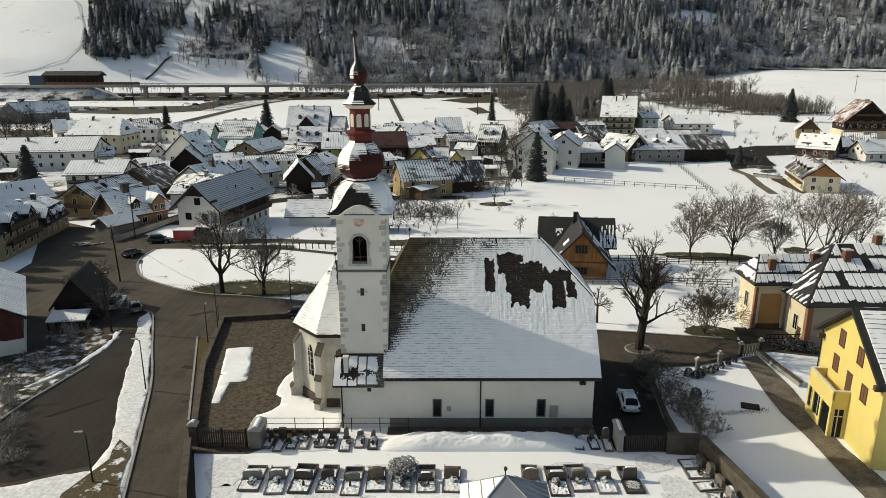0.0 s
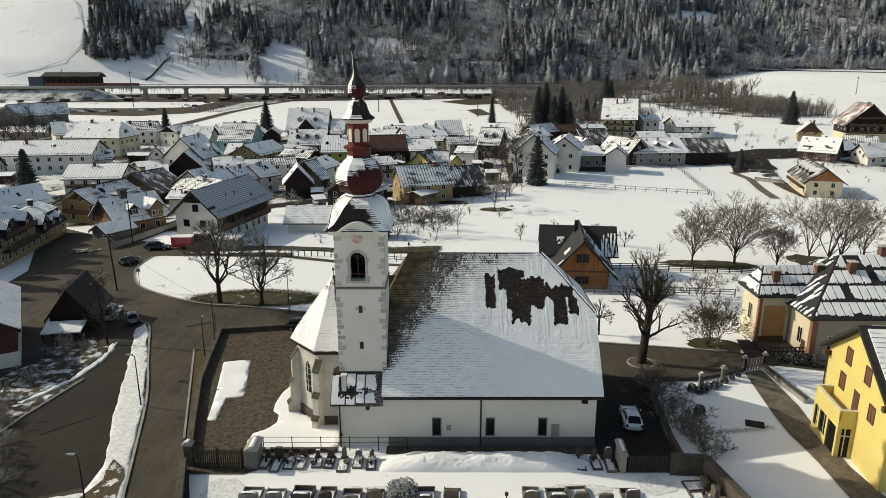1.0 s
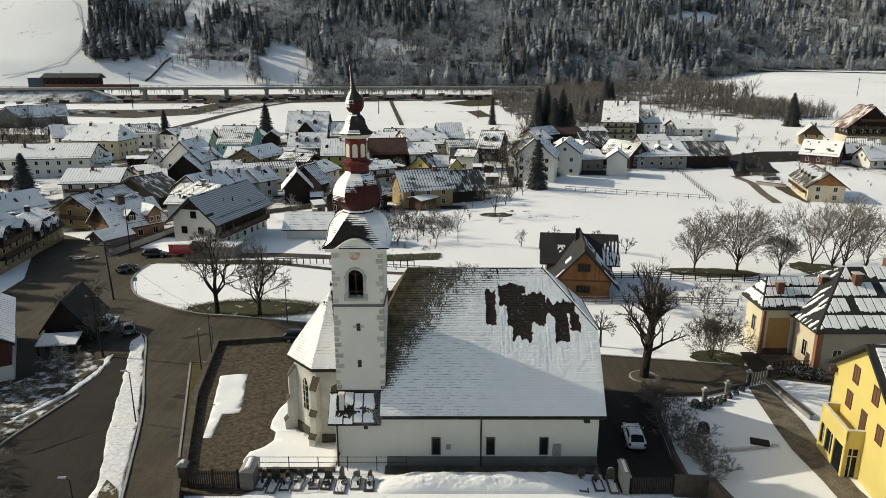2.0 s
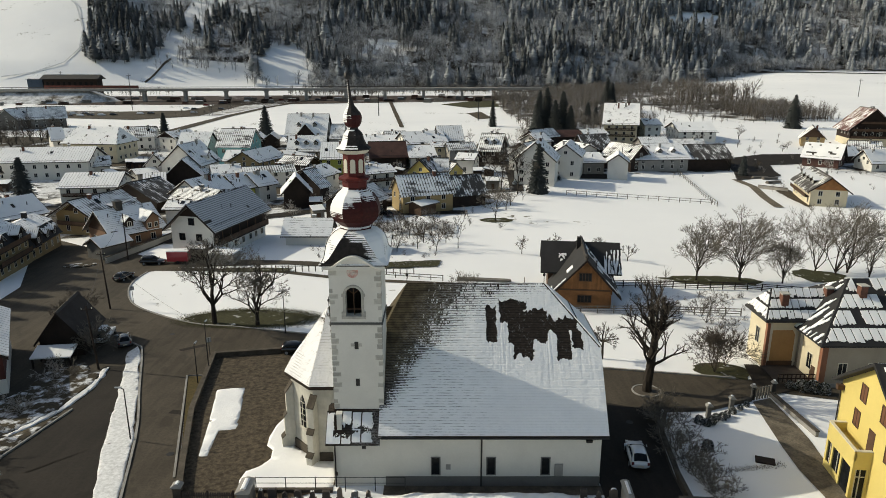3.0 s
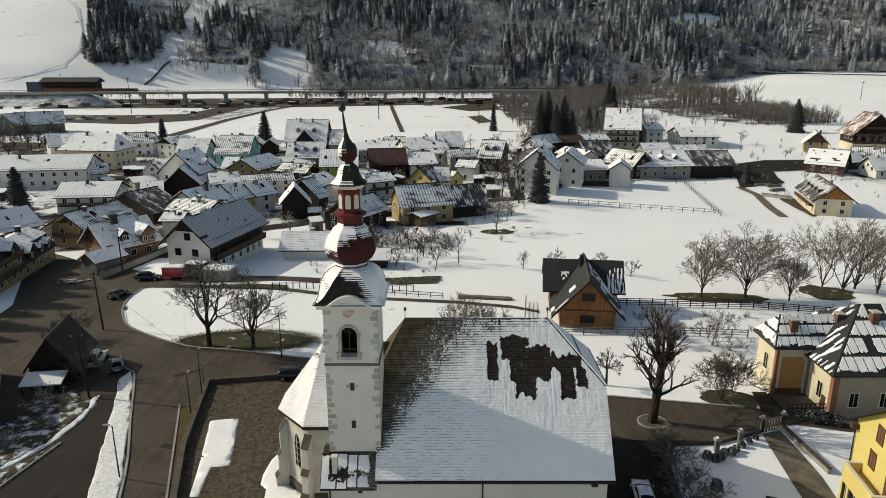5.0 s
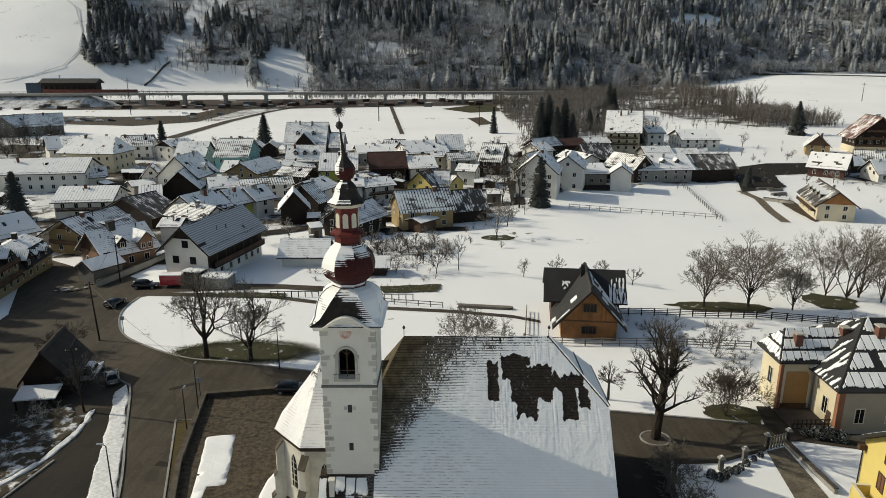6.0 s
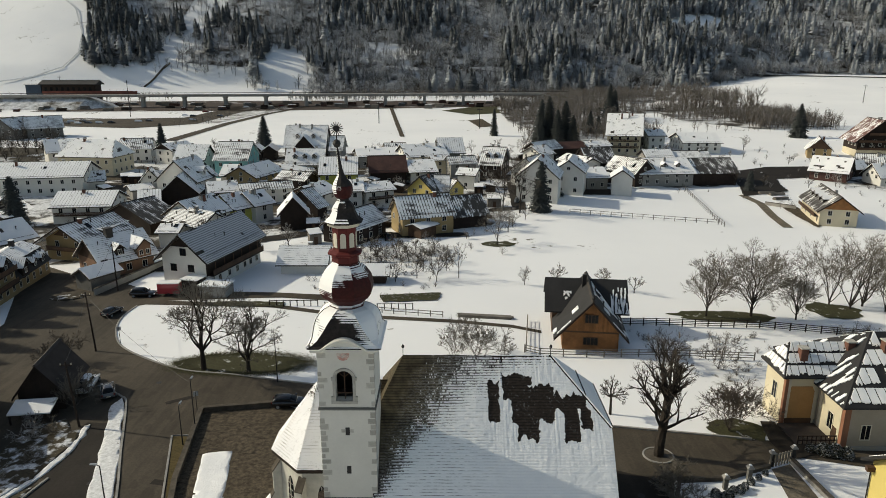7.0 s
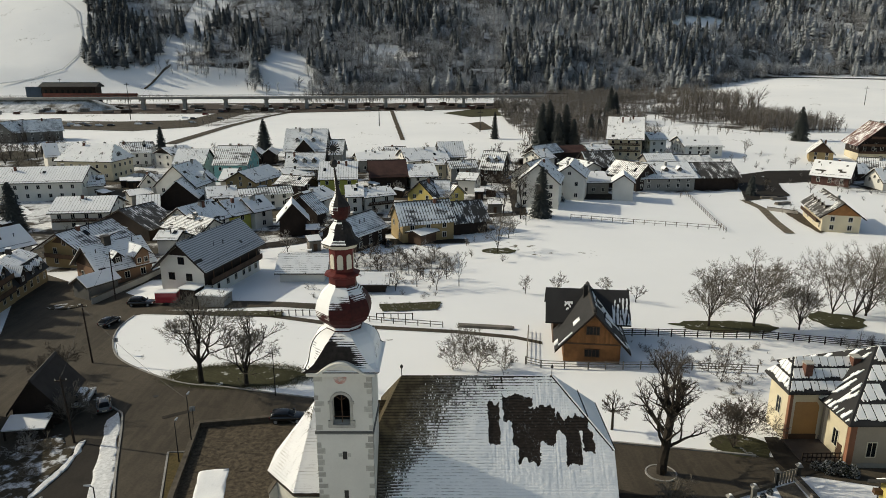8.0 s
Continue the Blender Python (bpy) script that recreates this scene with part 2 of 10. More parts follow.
M = dict(
    ground=ground_mat(),
    snow=snow_mat("fresh_snow", grain=0.7, bump=0.6, depth=0.15),
    snow_roof=snow_mat("roof_snow", 0, 0.55, 0.07, (0.50, 0.60), worn=0.60),
    snow_worn=snow_mat("old_roof_snow", 0, 0.5, 0.06, (0.55, 0.65), worn=0.59),
    snow_rows=snow_mat("snow_on_courses", 1, 0.38, 0.06, (0.46, 0.58), worn=0.63),
    snow_seam=snow_mat("snow_on_seams", 0, 0.85, 0.07, (0.3, 0.42), (0.16, 0.15, 0.14), worn=0.64),
    thin_dark=thin_snow_mat("melting_snow_on_slate", (0.05, 0.045, 0.04), 0, 0.7, 0.30, (0.7, 0.25, 0.5)),
    thin_red=thin_snow_mat("melting_snow_on_red_tiles", (0.12, 0.05, 0.04), 0, 0.7, 0.42, (0.5, 0.25, 0.5)),
    thin_strip=thin_snow_mat("snow_strips_on_tiles", (0.055, 0.048, 0.044), 0, 0.75, 0.80, (0.22, 0.6, 0.5)),
    thin_grey=thin_snow_mat("thin_snow_on_shingles", (0.09, 0.09, 0.09), 1, 0.42, 0.95, (0.35, 0.25, 0.4), 0.14),
    asphalt=road_mat("worn_asphalt", (0.046, 0.038, 0.028), (0.080, 0.066, 0.049)),
    # serves damp asphalt and also asphalt painted dark for shade
    asphalt_dark=road_mat("damp_and_shaded_asphalt", (0.016, 0.013, 0.0105), (0.028, 0.023, 0.018)),
    gravel=mixed_mat("brown_gravel", (0.115, 0.092, 0.064), (0.040, 0.031, 0.021), 2.2, 0.34, 0.66, 8.0, 0.95),
    grass=mixed_mat("dull_winter_grass", (0.036, 0.037, 0.016), (0.075, 0.07, 0.035), 0.5, 0.35, 0.65, 4.0, 0.95),
    verge=mixed_mat("dry_verge", (0.10, 0.072, 0.028), (0.07, 0.056, 0.022), 0.4, 0.35, 0.65, 5.0, 0.95),
    kerb=surface("kerb_stone", (0.30, 0.29, 0.27), 0.9, 0.3, 0.8, 8),
    white_wall=surface("lime_plaster", (0.68, 0.66, 0.60), 0.9, 0.10, 0.25, 7, 0.25, 0.01),
    house_white=surface("white_render", (0.70, 0.68, 0.63), 0.9, 0.12, 0.2, 6, 0.2, 0.01),
    cream=surface("cream_render", (0.62, 0.55, 0.40), 0.9, 0.12, 0.2, 6, 0.2, 0.01),
    yellow=surface("yellow_render", (0.66, 0.53, 0.18), 0.85, 0.08, 0.25, 6, 0.15, 0.01),
    ochre=surface("ochre_render", (0.33, 0.245, 0.125), 0.9, 0.15, 0.3, 6, 0.2, 0.01),
    orange=surface("orange_render", (0.26, 0.155, 0.10), 0.9, 0.15, 0.3, 6, 0.2, 0.01),
    green=surface("lime_green_render", (0.42, 0.42, 0.10), 0.9, 0.15, 0.3, 6, 0.2, 0.01),
    turquoise=surface("turquoise_render", (0.20, 0.42, 0.42), 0.9, 0.15, 0.3, 6, 0.2, 0.01),
    grey_wall=surface("grey_render", (0.30, 0.29, 0.27), 0.9, 0.2, 0.3, 6, 0.3, 0.01),
    plinth=surface("grey_plinth", (0.15, 0.145, 0.135), 0.9, 0.2, 0.4, 6, 0.3, 0.01),
    quoin=surface("grey_quoin_stone", (0.46, 0.44, 0.39), 0.9, 0.25, 1.5, 9, 0.4, 0.02, per_object=0.15),
    stone=surface("rubble_stone", (0.095, 0.080, 0.062), 0.95, 0.45, 1.2, 5, 0.8, 0.06),
    dark_wood=surface("weathered_dark_timber", (0.030, 0.020, 0.015), 0.85, 0.35, 0.6, 6, 0.5, 0.02, (1, 1, 0.1)),
    brown_wood=surface("brown_timber", (0.095, 0.055, 0.034), 0.8, 0.35, 0.6, 6, 0.4, 0.02, (6, 6, 0.4)),
    warm_wood=surface("larch_boards", (0.26, 0.12, 0.045), 0.75, 0.35, 0.8, 5, 0.4, 0.02, (5, 5, 0.3), per_object=0.22),
    grey_wood=surface("grey_timber", (0.20, 0.18, 0.155), 0.9, 0.35, 0.6, 6, 0.4, 0.02, (6, 6, 0.4)),
    tiles=surface("dark_roof_tiles", (0.060, 0.052, 0.046), 0.8, 0.4, 0.5, 8, 0.5, 0.03),
    red_tiles=surface("red_brown_roof", (0.17, 0.055, 0.04), 0.75, 0.35, 0.4, 8, 0.4, 0.02),
    red_paint=surface("oxide_red_sheet", (0.11, 0.016, 0.014), 0.6, 0.3, 0.8, 6, 0.1, 0.01, spec=0.25),
    black_tiles=surface("black_roofing", (0.028, 0.027, 0.027), 0.7, 0.3, 0.5, 8, 0.4, 0.02),
    tin=surface("grey_sheet_metal", (0.36, 0.38, 0.40), 0.45, 0.2, 0.5, 3, 0.1, 0.01, metal=0.4),
    iron=surface("dark_iron", (0.035, 0.033, 0.032), 0.6, 0.3, 0.8, 8, 0.2, 0.01, metal=0.3),
    brick=surface("red_chimney_brick", (0.15, 0.07, 0.05), 0.9, 0.35, 2.0, 9, 0.4, 0.02),
    concrete=surface("pale_concrete", (0.36, 0.34, 0.31), 0.9, 0.25, 0.2, 3, 0.3, 0.02),
    granite=surface("dark_granite", (0.070, 0.058, 0.050), 0.45, 0.3, 1.0, 14, 0.1, 0.01, per_object=0.35),
    trim=surface("pale_trim", (0.60, 0.56, 0.46), 0.85, 0.1, 0.5, 8, 0.15, 0.01),
    bark=surface("dark_bark", (0.036, 0.029, 0.023), 0.95, 0.4, 1.0, 7, 0.6, 0.03),
    twig=surface("grey_brown_twigs", (0.095, 0.078, 0.063), 0.95, 0.3, 0.5, 7, 0.0),
    pale_twig=surface("pale_grey_twigs", (0.17, 0.15, 0.125), 0.95, 0.3, 0.5, 7, 0.0),
    frost_twig=surface("hoar_frosted_twigs", (0.30, 0.28, 0.26), 0.95, 0.3, 0.4, 7, 0.0),
    glass=glass_mat("window_glass"),
    hedge=tree_mat("hedge_leaves", (0.035, 0.04, 0.02), 0.8, 0.35),
    spruce=tree_mat("spruce_needles", (0.012, 0.016, 0.010), 0.08, 0.45),
    wood_conifer=tree_mat("snow_dusted_spruce", (0.010, 0.013, 0.011), 0.17, 0.42),
    thicket=tree_mat("brown_thicket_twigs", (0.135, 0.112, 0.09), 0.25, 0.5),
    wood_snowy=tree_mat("snow_laden_spruce", (0.013, 0.016, 0.015), 0.50, 0.40),
    snow_grey=snow_mat("thin_grey_snow_on_courses", 1, 0.36, 0.10, (0.25, 0.4), (0.10, 0.10, 0.10), 0.4, 0.03),
    bare_brown=surface("bare_brown_roof", (0.085, 0.042, 0.034), 0.8, 0.35, 0.4, 8, 0.4, 0.02),
    wood_bare=tree_mat("bare_hillside_twigs", (0.095, 0.086, 0.076), 0.42, 0.40),
    wood_frost=tree_mat("frosted_hillside_twigs", (0.22, 0.21, 0.20), 0.7, 0.30),
    farm_slate=snow_mat("thin_snow_between_slate_courses", 1, 0.33, 0.14, (0.1, 0.3), (0.42, 0.425, 0.43), 0.4, 0.03, tone=0.62),
    crust=mixed_mat("crusted_roadside_snow", (0.10, 0.08, 0.052), (0.82, 0.82, 0.81), 0.7, 0.27, 0.36, 3.0),
    # dead grass share raised and snow dimmed to paint the bank's shade
    bank_shade_mix=mixed_mat("dead_grass_and_shaded_snow", (0.06, 0.048, 0.03), (0.62, 0.63, 0.65), 0.9, 0.50, 0.62, 4.0),
    dry_mix=mixed_mat("dead_grass_and_snow_rags", (0.085, 0.066, 0.036), (0.74, 0.74, 0.73), 1.1, 0.56, 0.64, 4.0),
    orchard=mixed_mat("thawed_orchard_grass", (0.075, 0.066, 0.05), (0.6, 0.61, 0.62), 0.09, 0.54, 0.62, 1.2),
    # snow greyed to paint the shading of the ski run's groove
    groove_grey=mixed_mat("groove_shade_snow", (0.60, 0.62, 0.64), (0.78, 0.79, 0.80), 0.1, 0.4, 0.6, 1.0),
    worn_path=mixed_mat("worn_paving", (0.185, 0.155, 0.115), (0.11, 0.092, 0.068), 0.8, 0.38, 0.62, 5.0),
    thin_grass=mixed_mat("grass_with_last_snow", (0.05, 0.048, 0.022), (0.55, 0.56, 0.55), 0.7, 0.60, 0.68, 4.0),
    # litter brown also carries the shade under the trees
    forest_floor=mixed_mat("leaf_litter_and_shaded_snow", (0.055, 0.047, 0.038), (0.66, 0.67, 0.69), 0.05, 0.42, 0.58, 0.8),
)


def paint(name, col, rough=0.25, metal=0.2):
    m = surface(name, col, rough, 0.05, 1.0, 3.0, 0, spec=0.6, metal=metal)
    m.node_tree.nodes["Principled BSDF"].inputs["Coat Weight"].default_value = 0.6
    return m


# ---- building tools ----
class Geo:
    """Collects vertices and faces for one mesh."""

    def __init__(self):
        self.v, self.f = [], []

    def add(self, verts, faces, m=None):
        k = len(self.v)
        self.v += [tuple(m @ Vector(p)) for p in verts] if m else [tuple(p) for p in verts]
        self.f += [tuple(i + k for i in f) for f in faces]
        return self

    def box(self, x0, y0, z0, x1, y1, z1, m=None):
        return self.add([(x0, y0, z0), (x1, y0, z0), (x1, y1, z0), (x0, y1, z0), (x0, y0, z1), (x1, y0, z1), (x1, y1, z1), (x0, y1, z1)],
                        [(0, 3, 2, 1), (4, 5, 6, 7), (0, 1, 5, 4), (1, 2, 6, 5), (2, 3, 7, 6), (3, 0, 4, 7)], m)

    def prism(self, poly, z0, z1, m=None):
        """A flat outline, counter-clockwise, raised from z0 to z1."""
        n = len(poly)
        return self.add([(x, y, z0) for x, y in poly] + [(x, y, z1) for x, y in poly],
                        [tuple(reversed(range(n))), tuple(range(n, 2 * n))] + [(i, (i + 1) % n, (i + 1) % n + n, i + n) for i in range(n)], m)

    def loft(self, rings, close=True, m=None):
        """Skins rings of points of equal count."""
        n = len(rings[0])
        fs = [(r * n + i, r * n + (i + 1) % n, (r + 1) * n + (i + 1) % n, (r + 1) * n + i) for r in range(len(rings) - 1) for i in range(n)]
        if close:
            fs += [tuple(reversed(range(n))), tuple(range((len(rings) - 1) * n, len(rings) * n))]
        return self.add([p for r in rings for p in r], fs, m)

    def turned(self, profile, sides=16, x=0, y=0, m=None, spin=0.0):
        """A body of revolution from (radius, height) pairs, bottom to top."""
        return self.loft([[(x + r * math.cos(spin + 2 * math.pi * i / sides), y + r * math.sin(spin + 2 * math.pi * i / sides), z) for i in range(sides)] for r, z in profile], True, m)

    def rod(self, a, b, r0, r1=None, sides=6, m=None):
        a, b = Vector(a), Vector(b)
        r1 = r0 if r1 is None else r1
        q = (b - a).to_track_quat("Z", "Y")
        ring = lambda c, r: [tuple(c + q @ Vector((r * math.cos(2 * math.pi * i / sides), r * math.sin(2 * math.pi * i / sides), 0))) for i in range(sides)]
        return self.loft([ring(a, r0), ring(b, r1)], True, m)

    def mesh(self, name, material, smooth=False):
        me = bpy.data.meshes.new(name)
        me.from_pydata(self.v, [], self.f)
        me.materials.append(material)
        if smooth:
            me.polygons.foreach_set("use_smooth", [True] * len(me.polygons))
        me.update()
        return me


def part(name, geo, material, parent, label="", smooth=False):
    """One mesh object under a thing or a part."""
    me = geo if isinstance(geo, bpy.types.Mesh) else geo.mesh(name, material, smooth)
    ob = new(name, me)
    ob.parent = parent
    return tagged(ob, label)


def thing(name, m, label, category, group="", kind=""):
    """An empty at a thing's base that carries its parts."""
    ob = new(name)
    ob.empty_display_size = 0.2
    ob.matrix_world = m
    return tagged(ob, label, category, group, kind)


def solid(name, geo, material, label, category, group="", kind="", m=None, smooth=False):
    """A thing of one mesh."""
    ob = new(name, geo if isinstance(geo, bpy.types.Mesh) else geo.mesh(name, material, smooth))
    if m:
        ob.matrix_world = m
    return tagged(ob, label, category, group, kind)


def rnd(a, b):
    return random.uniform(a, b)


def wob(x, y, s, seed=0.0):
    """Smooth noise, about -1 to 1."""
    return noise.noise(Vector((x * s, y * s, seed)))


# ---- the lie of the land ----
LAND_Y = [-500, 55, 75, 90, 130, 200, 260, 330, 450, 560, 640, 4000]
LAND_Z = [0, 0, -0.7, -1.1, -1.6, -3.2, -2.5, 0, 1.5, 3.5, 5, 5]


def foot(x):
    """How far off the mountain begins."""
    return float(np.interp(x, [-900, -420, -250, 0, 250, 420, 900], [610, 625, 655, 690, 720, 830, 800]))


def ground(x, y):
    z = float(np.interp(y, LAND_Y, LAND_Z))
    near = min(max((330 - y) / 100, 0), 1) * min(max((y - 45) / 30, 0), 1)
    z -= 0.03 * min(max(abs(x) - 30, 0), 60) * near
    rise = min(max((x - 170) / 200, 0), 1)
    z += rise * 0.045 * min(max(y - 430, 0), 370)
    d = y - foot(x)
    if d > 0:
        z += 0.44 * d * min(d / 60, 1) + 9 * wob(x, y, 0.006, 3) * min(d / 80, 1) + 3 * wob(x, y, 0.02, 5) * min(d / 80, 1)
    return z


def lines(cuts):
    out = []
    for a, b, step in cuts:
        out += list(np.arange(a, b, step))
    return out + [cuts[-1][1]]


def land():
    xs = lines([(-1500, -400, 50), (-400, -120, 20), (-120, 120, 5), (120, 420, 20), (420, 1500, 50)])
    ys = lines([(-400, 20, 40), (20, 140, 5), (140, 340, 8), (340, 600, 20), (600, 1150, 12), (1150, 1700, 60)])
    g = Geo()
    nx = len(xs)
    g.v = [(x, y, ground(x, y)) for y in ys for x in xs]
    g.f = [(j * nx + i, j * nx + i + 1, (j + 1) * nx + i + 1, (j + 1) * nx + i) for j in range(len(ys) - 1) for i in range(nx - 1)]
    return solid("ground", g, M["ground"], "snow-covered valley floor rising to a mountainside", "ground", kind="structure", smooth=True)


land()


def sheet(name, outline, lift, material, label, category, kind="structure", step=5.0, thick=0.0, rough_edge=0.0, bumpy=0.0, group=""):
    """A patch of ground cover: an outline laid over the land, cut to follow it. thick: a slab with sides."""
    pts = []
    for k, (x, y) in enumerate(outline):
        x2, y2 = outline[(k + 1) % len(outline)]
        n = max(1, int(math.hypot(x2 - x, y2 - y) / (1.2 if rough_edge else 1e9)))
        for i in range(n):
            u, w = x + (x2 - x) * i / n, y + (y2 - y) * i / n
            pts.append((u + rough_edge * wob(u, w, 0.8, 1), w + rough_edge * wob(u, w, 0.8, 2)))
    bm = bmesh.new()
    face = bm.faces.new([bm.verts.new((x, y, 0)) for x, y in pts])
    bm.normal_update()
    bmesh.ops.triangulate(bm, faces=[face], ngon_method="EAR_CLIP")
    for ax in (0, 1):
        lo, hi = min(p[ax] for p in pts), max(p[ax] for p in pts)
        c = math.ceil(lo / step) * step
        while c < hi:
            co, no = [0, 0, 0], [0, 0, 0]
            co[ax], no[ax] = c, 1
            bmesh.ops.bisect_plane(bm, geom=bm.verts[:] + bm.edges[:] + bm.faces[:], plane_co=co, plane_no=no)
            c += step
    bm.normal_update()
    if bm.faces and sum(f.normal.z for f in bm.faces) < 0:
        bmesh.ops.reverse_faces(bm, faces=bm.faces[:])
    rim = {v for e in bm.edges if e.is_boundary for v in e.verts}
    for v in bm.verts:
        z = ground(v.co.x, v.co.y) + lift
        if bumpy:
            z += bumpy * wob(v.co.x, v.co.y, 0.45, 4) + 0.5 * bumpy * wob(v.co.x, v.co.y, 1.3, 6) - (0.6 * thick if v in rim else 0)
        v.co.z = z
    if thick:
        edges = [e for e in bm.edges if e.is_boundary]
        got = bmesh.ops.extrude_edge_only(bm, edges=edges)["geom"]
        for v in got:
            if isinstance(v, bmesh.types.BMVert):
                v.co.z = ground(v.co.x, v.co.y) - 0.03
    me = bpy.data.meshes.new(name)
    bm.to_mesh(me)
    bm.free()
    me.materials.append(material)
    if bumpy:
        me.polygons.foreach_set("use_smooth", [True] * len(me.polygons))
    ob = new(name, me)
    return tagged(ob, label, category, group, kind)


def kerb_line(name, pts, width, height, material, label, closed=False, category="kerb", kind="structure"):
    """A kerb or low wall along a line, stepped with the land."""
    g = Geo()
    n = len(pts)
    rows = []
    for k, (x, y) in enumerate(pts):
        a = Vector(pts[(k - 1) % n] if closed or k else pts[k])
        b = Vector(pts[(k + 1) % n] if closed or k < n - 1 else pts[k])
        d = (b - a).normalized()
        s = Vector((-d.y, d.x)) * width / 2
        z = ground(x, y)
        rows.append([(x + s.x, y + s.y, z - 0.3), (x + s.x, y + s.y, z + height), (x - s.x, y - s.y, z + height), (x - s.x, y - s.y, z - 0.3)])
    if closed:
        rows.append(rows[0])
    g.loft(rows, not closed)
    return solid(name, g, material, label, category, kind=kind)


def smooth_line(pts, per=6):
    """Points along a smooth curve through pts."""
    out = []
    n = len(pts)
    for k in range(n - 1):
        p0, p1, p2, p3 = (Vector(pts[max(k - 1, 0)]), Vector(pts[k]), Vector(pts[k + 1]), Vector(pts[min(k + 2, n - 1)]))
        for i in range(per):
            t = i / per
            q = 0.5 * (2 * p1 + (p2 - p0) * t + (2 * p0 - 5 * p1 + 4 * p2 - p3) * t * t + (3 * p1 - p0 - 3 * p2 + p3) * t ** 3)
            out.append((q.x, q.y))
    return out + [tuple(pts[-1])]


def ribbon(pts, w):
    """The outline of a band of that width along a line."""
    a, b = [], []
    for k, p in enumerate(pts):
        d = (Vector(pts[min(k + 1, len(pts) - 1)]) - Vector(pts[max(k - 1, 0)])).normalized()
        a.append((p[0] - d.y * w / 2, p[1] + d.x * w / 2))
        b.append((p[0] + d.y * w / 2, p[1] - d.x * w / 2))
    return a + b[::-1]


# ---- roads and ground cover ----
PARK_EDGE = smooth_line([(1.0, 83.5), (-9, 86.0), (-18.6, 88.3), (-27.5, 90.6), (-34.3, 92.2), (-41.8, 96.8), (-47.4, 101.8), (-51, 108.2), (-52.6, 114), (-52.5, 119)])
sheet("road", [(-46, 22), (-11, 22), (-18.2, 43.2), (-22.5, 54.6), (-25.5, 64), (-28.2, 79.8), (-18.3, 82), (-6, 79), (5, 75), (14.2, 71.5),
               (14.2, 49.3), (19.8, 49.3), (19.9, 55), (20.8, 62), (22.5, 66.8), (27, 67.1), (32.5, 69.4), (36.5, 71), (48, 68), (62, 67), (62, 72), (48, 73.4), (33.3, 74.5), (18.7, 77.1)]
      + PARK_EDGE + [(-48, 121.4), (-28, 121.5), (-20, 120), (-20, 123), (-45, 126.5), (-55, 128), (-60, 132), (-58, 142), (-62, 142), (-72, 138), (-88, 150), (-92, 142), (-78, 126), (-71, 112), (-69, 95), (-55, 76), (-52, 50)],
      0.04, M["asphalt"], "worn grey-brown asphalt village road and junction", "road")
sheet("path", [(-52.5, 119.8), (-28.5, 116.4), (-15.7, 111.9), (1.9, 109.4), (11, 107.2), (15, 105), (15, 106.2), (11, 108.5), (2, 110.8), (-15.7, 113.4), (-28.5, 118), (-52, 122)],
      0.05, M["asphalt"], "narrow asphalt path behind the park", "path")
kerb_line("kerb", PARK_EDGE, 0.25, 0.14, M["kerb"], "pale stone kerb round the park")
sheet("verge", [(-23.6, 43.5), (-29.0, 60.6), (-33.6, 72), (-38.0, 82.8), (-39.2, 84.3), (-39.6, 82.5), (-36.6, 74.9), (-31.5, 60), (-27.7, 50), (-27.8, 46.5), (-33.1, 44.4), (-48, 43), (-48, 40), (-33, 41.5), (-25, 41)],
      0.14, M["crust"], "long strip of crusted snow between the two roads", "verge", step=1.0, thick=0.14, rough_edge=0.3, bumpy=0.05)
kerb_line("kerb", smooth_line([(-23.3, 42.5), (-28.8, 60.6), (-33.4, 72), (-37.8, 82.8), (-39.3, 84.8), (-41.5, 86.5)], 4), 0.22, 0.16, M["kerb"], "pale kerb along the snowy strip")
sheet("grass_strip", [(-22.0, 53.0), (-22.4, 54.6), (-29.0, 74.7), (-26.6, 74.7), (-25.2, 64), (-22.6, 56), (-21.7, 53.0)], 0.08, M["verge"], "dry yellow-brown grass strip beside the yard wall", "grass")
kerb_line("kerb", [(-22.7, 54.2), (-29.2, 74.9), (-26.9, 75.0)], 0.2, 0.14, M["kerb"], "thin kerb round the dry grass strip")
sheet("yard", [(-21.0, 49), (-22.5, 55.8), (-25.3, 66), (-27.8, 80.2), (-18.3, 81.9), (-13, 79), (-9, 70), (-8.8, 53.3), (-16, 49)], 0.06, M["gravel"], "brown gravel yard beside the church", "yard")


def ragged(cx, cy, rx, ry, n=40, amp=0.18, seed=0.0):
    return [(cx + rx * math.cos(a) * (1 + amp * wob(math.cos(a) * 2, math.sin(a) * 2, 1.0, seed)), cy + ry * math.sin(a) * (1 + amp * wob(math.cos(a) * 2, math.sin(a) * 2, 1.0, seed + 9)))
            for a in [2 * math.pi * k / n for k in range(n)]]


for k, (cx, cy, rx, ry) in enumerate([(-27.5, 94.0, 8.8, 3.6), (46, 113.6, 8.5, 2.6), (66.5, 118, 4.5, 4), (32.6, 76.5, 3.2, 2.4), (12.6, 160.5, 4.0, 2.6)]):
    sheet("grass_patch", ragged(cx, cy, rx, ry, amp=0.3, seed=k), 0.06, M["thin_grass"], "dull green grass showing through the snow under trees", "grass", rough_edge=0.5)


# ---- windows and other repeated house parts ----
WINDOW_MESHES = {}


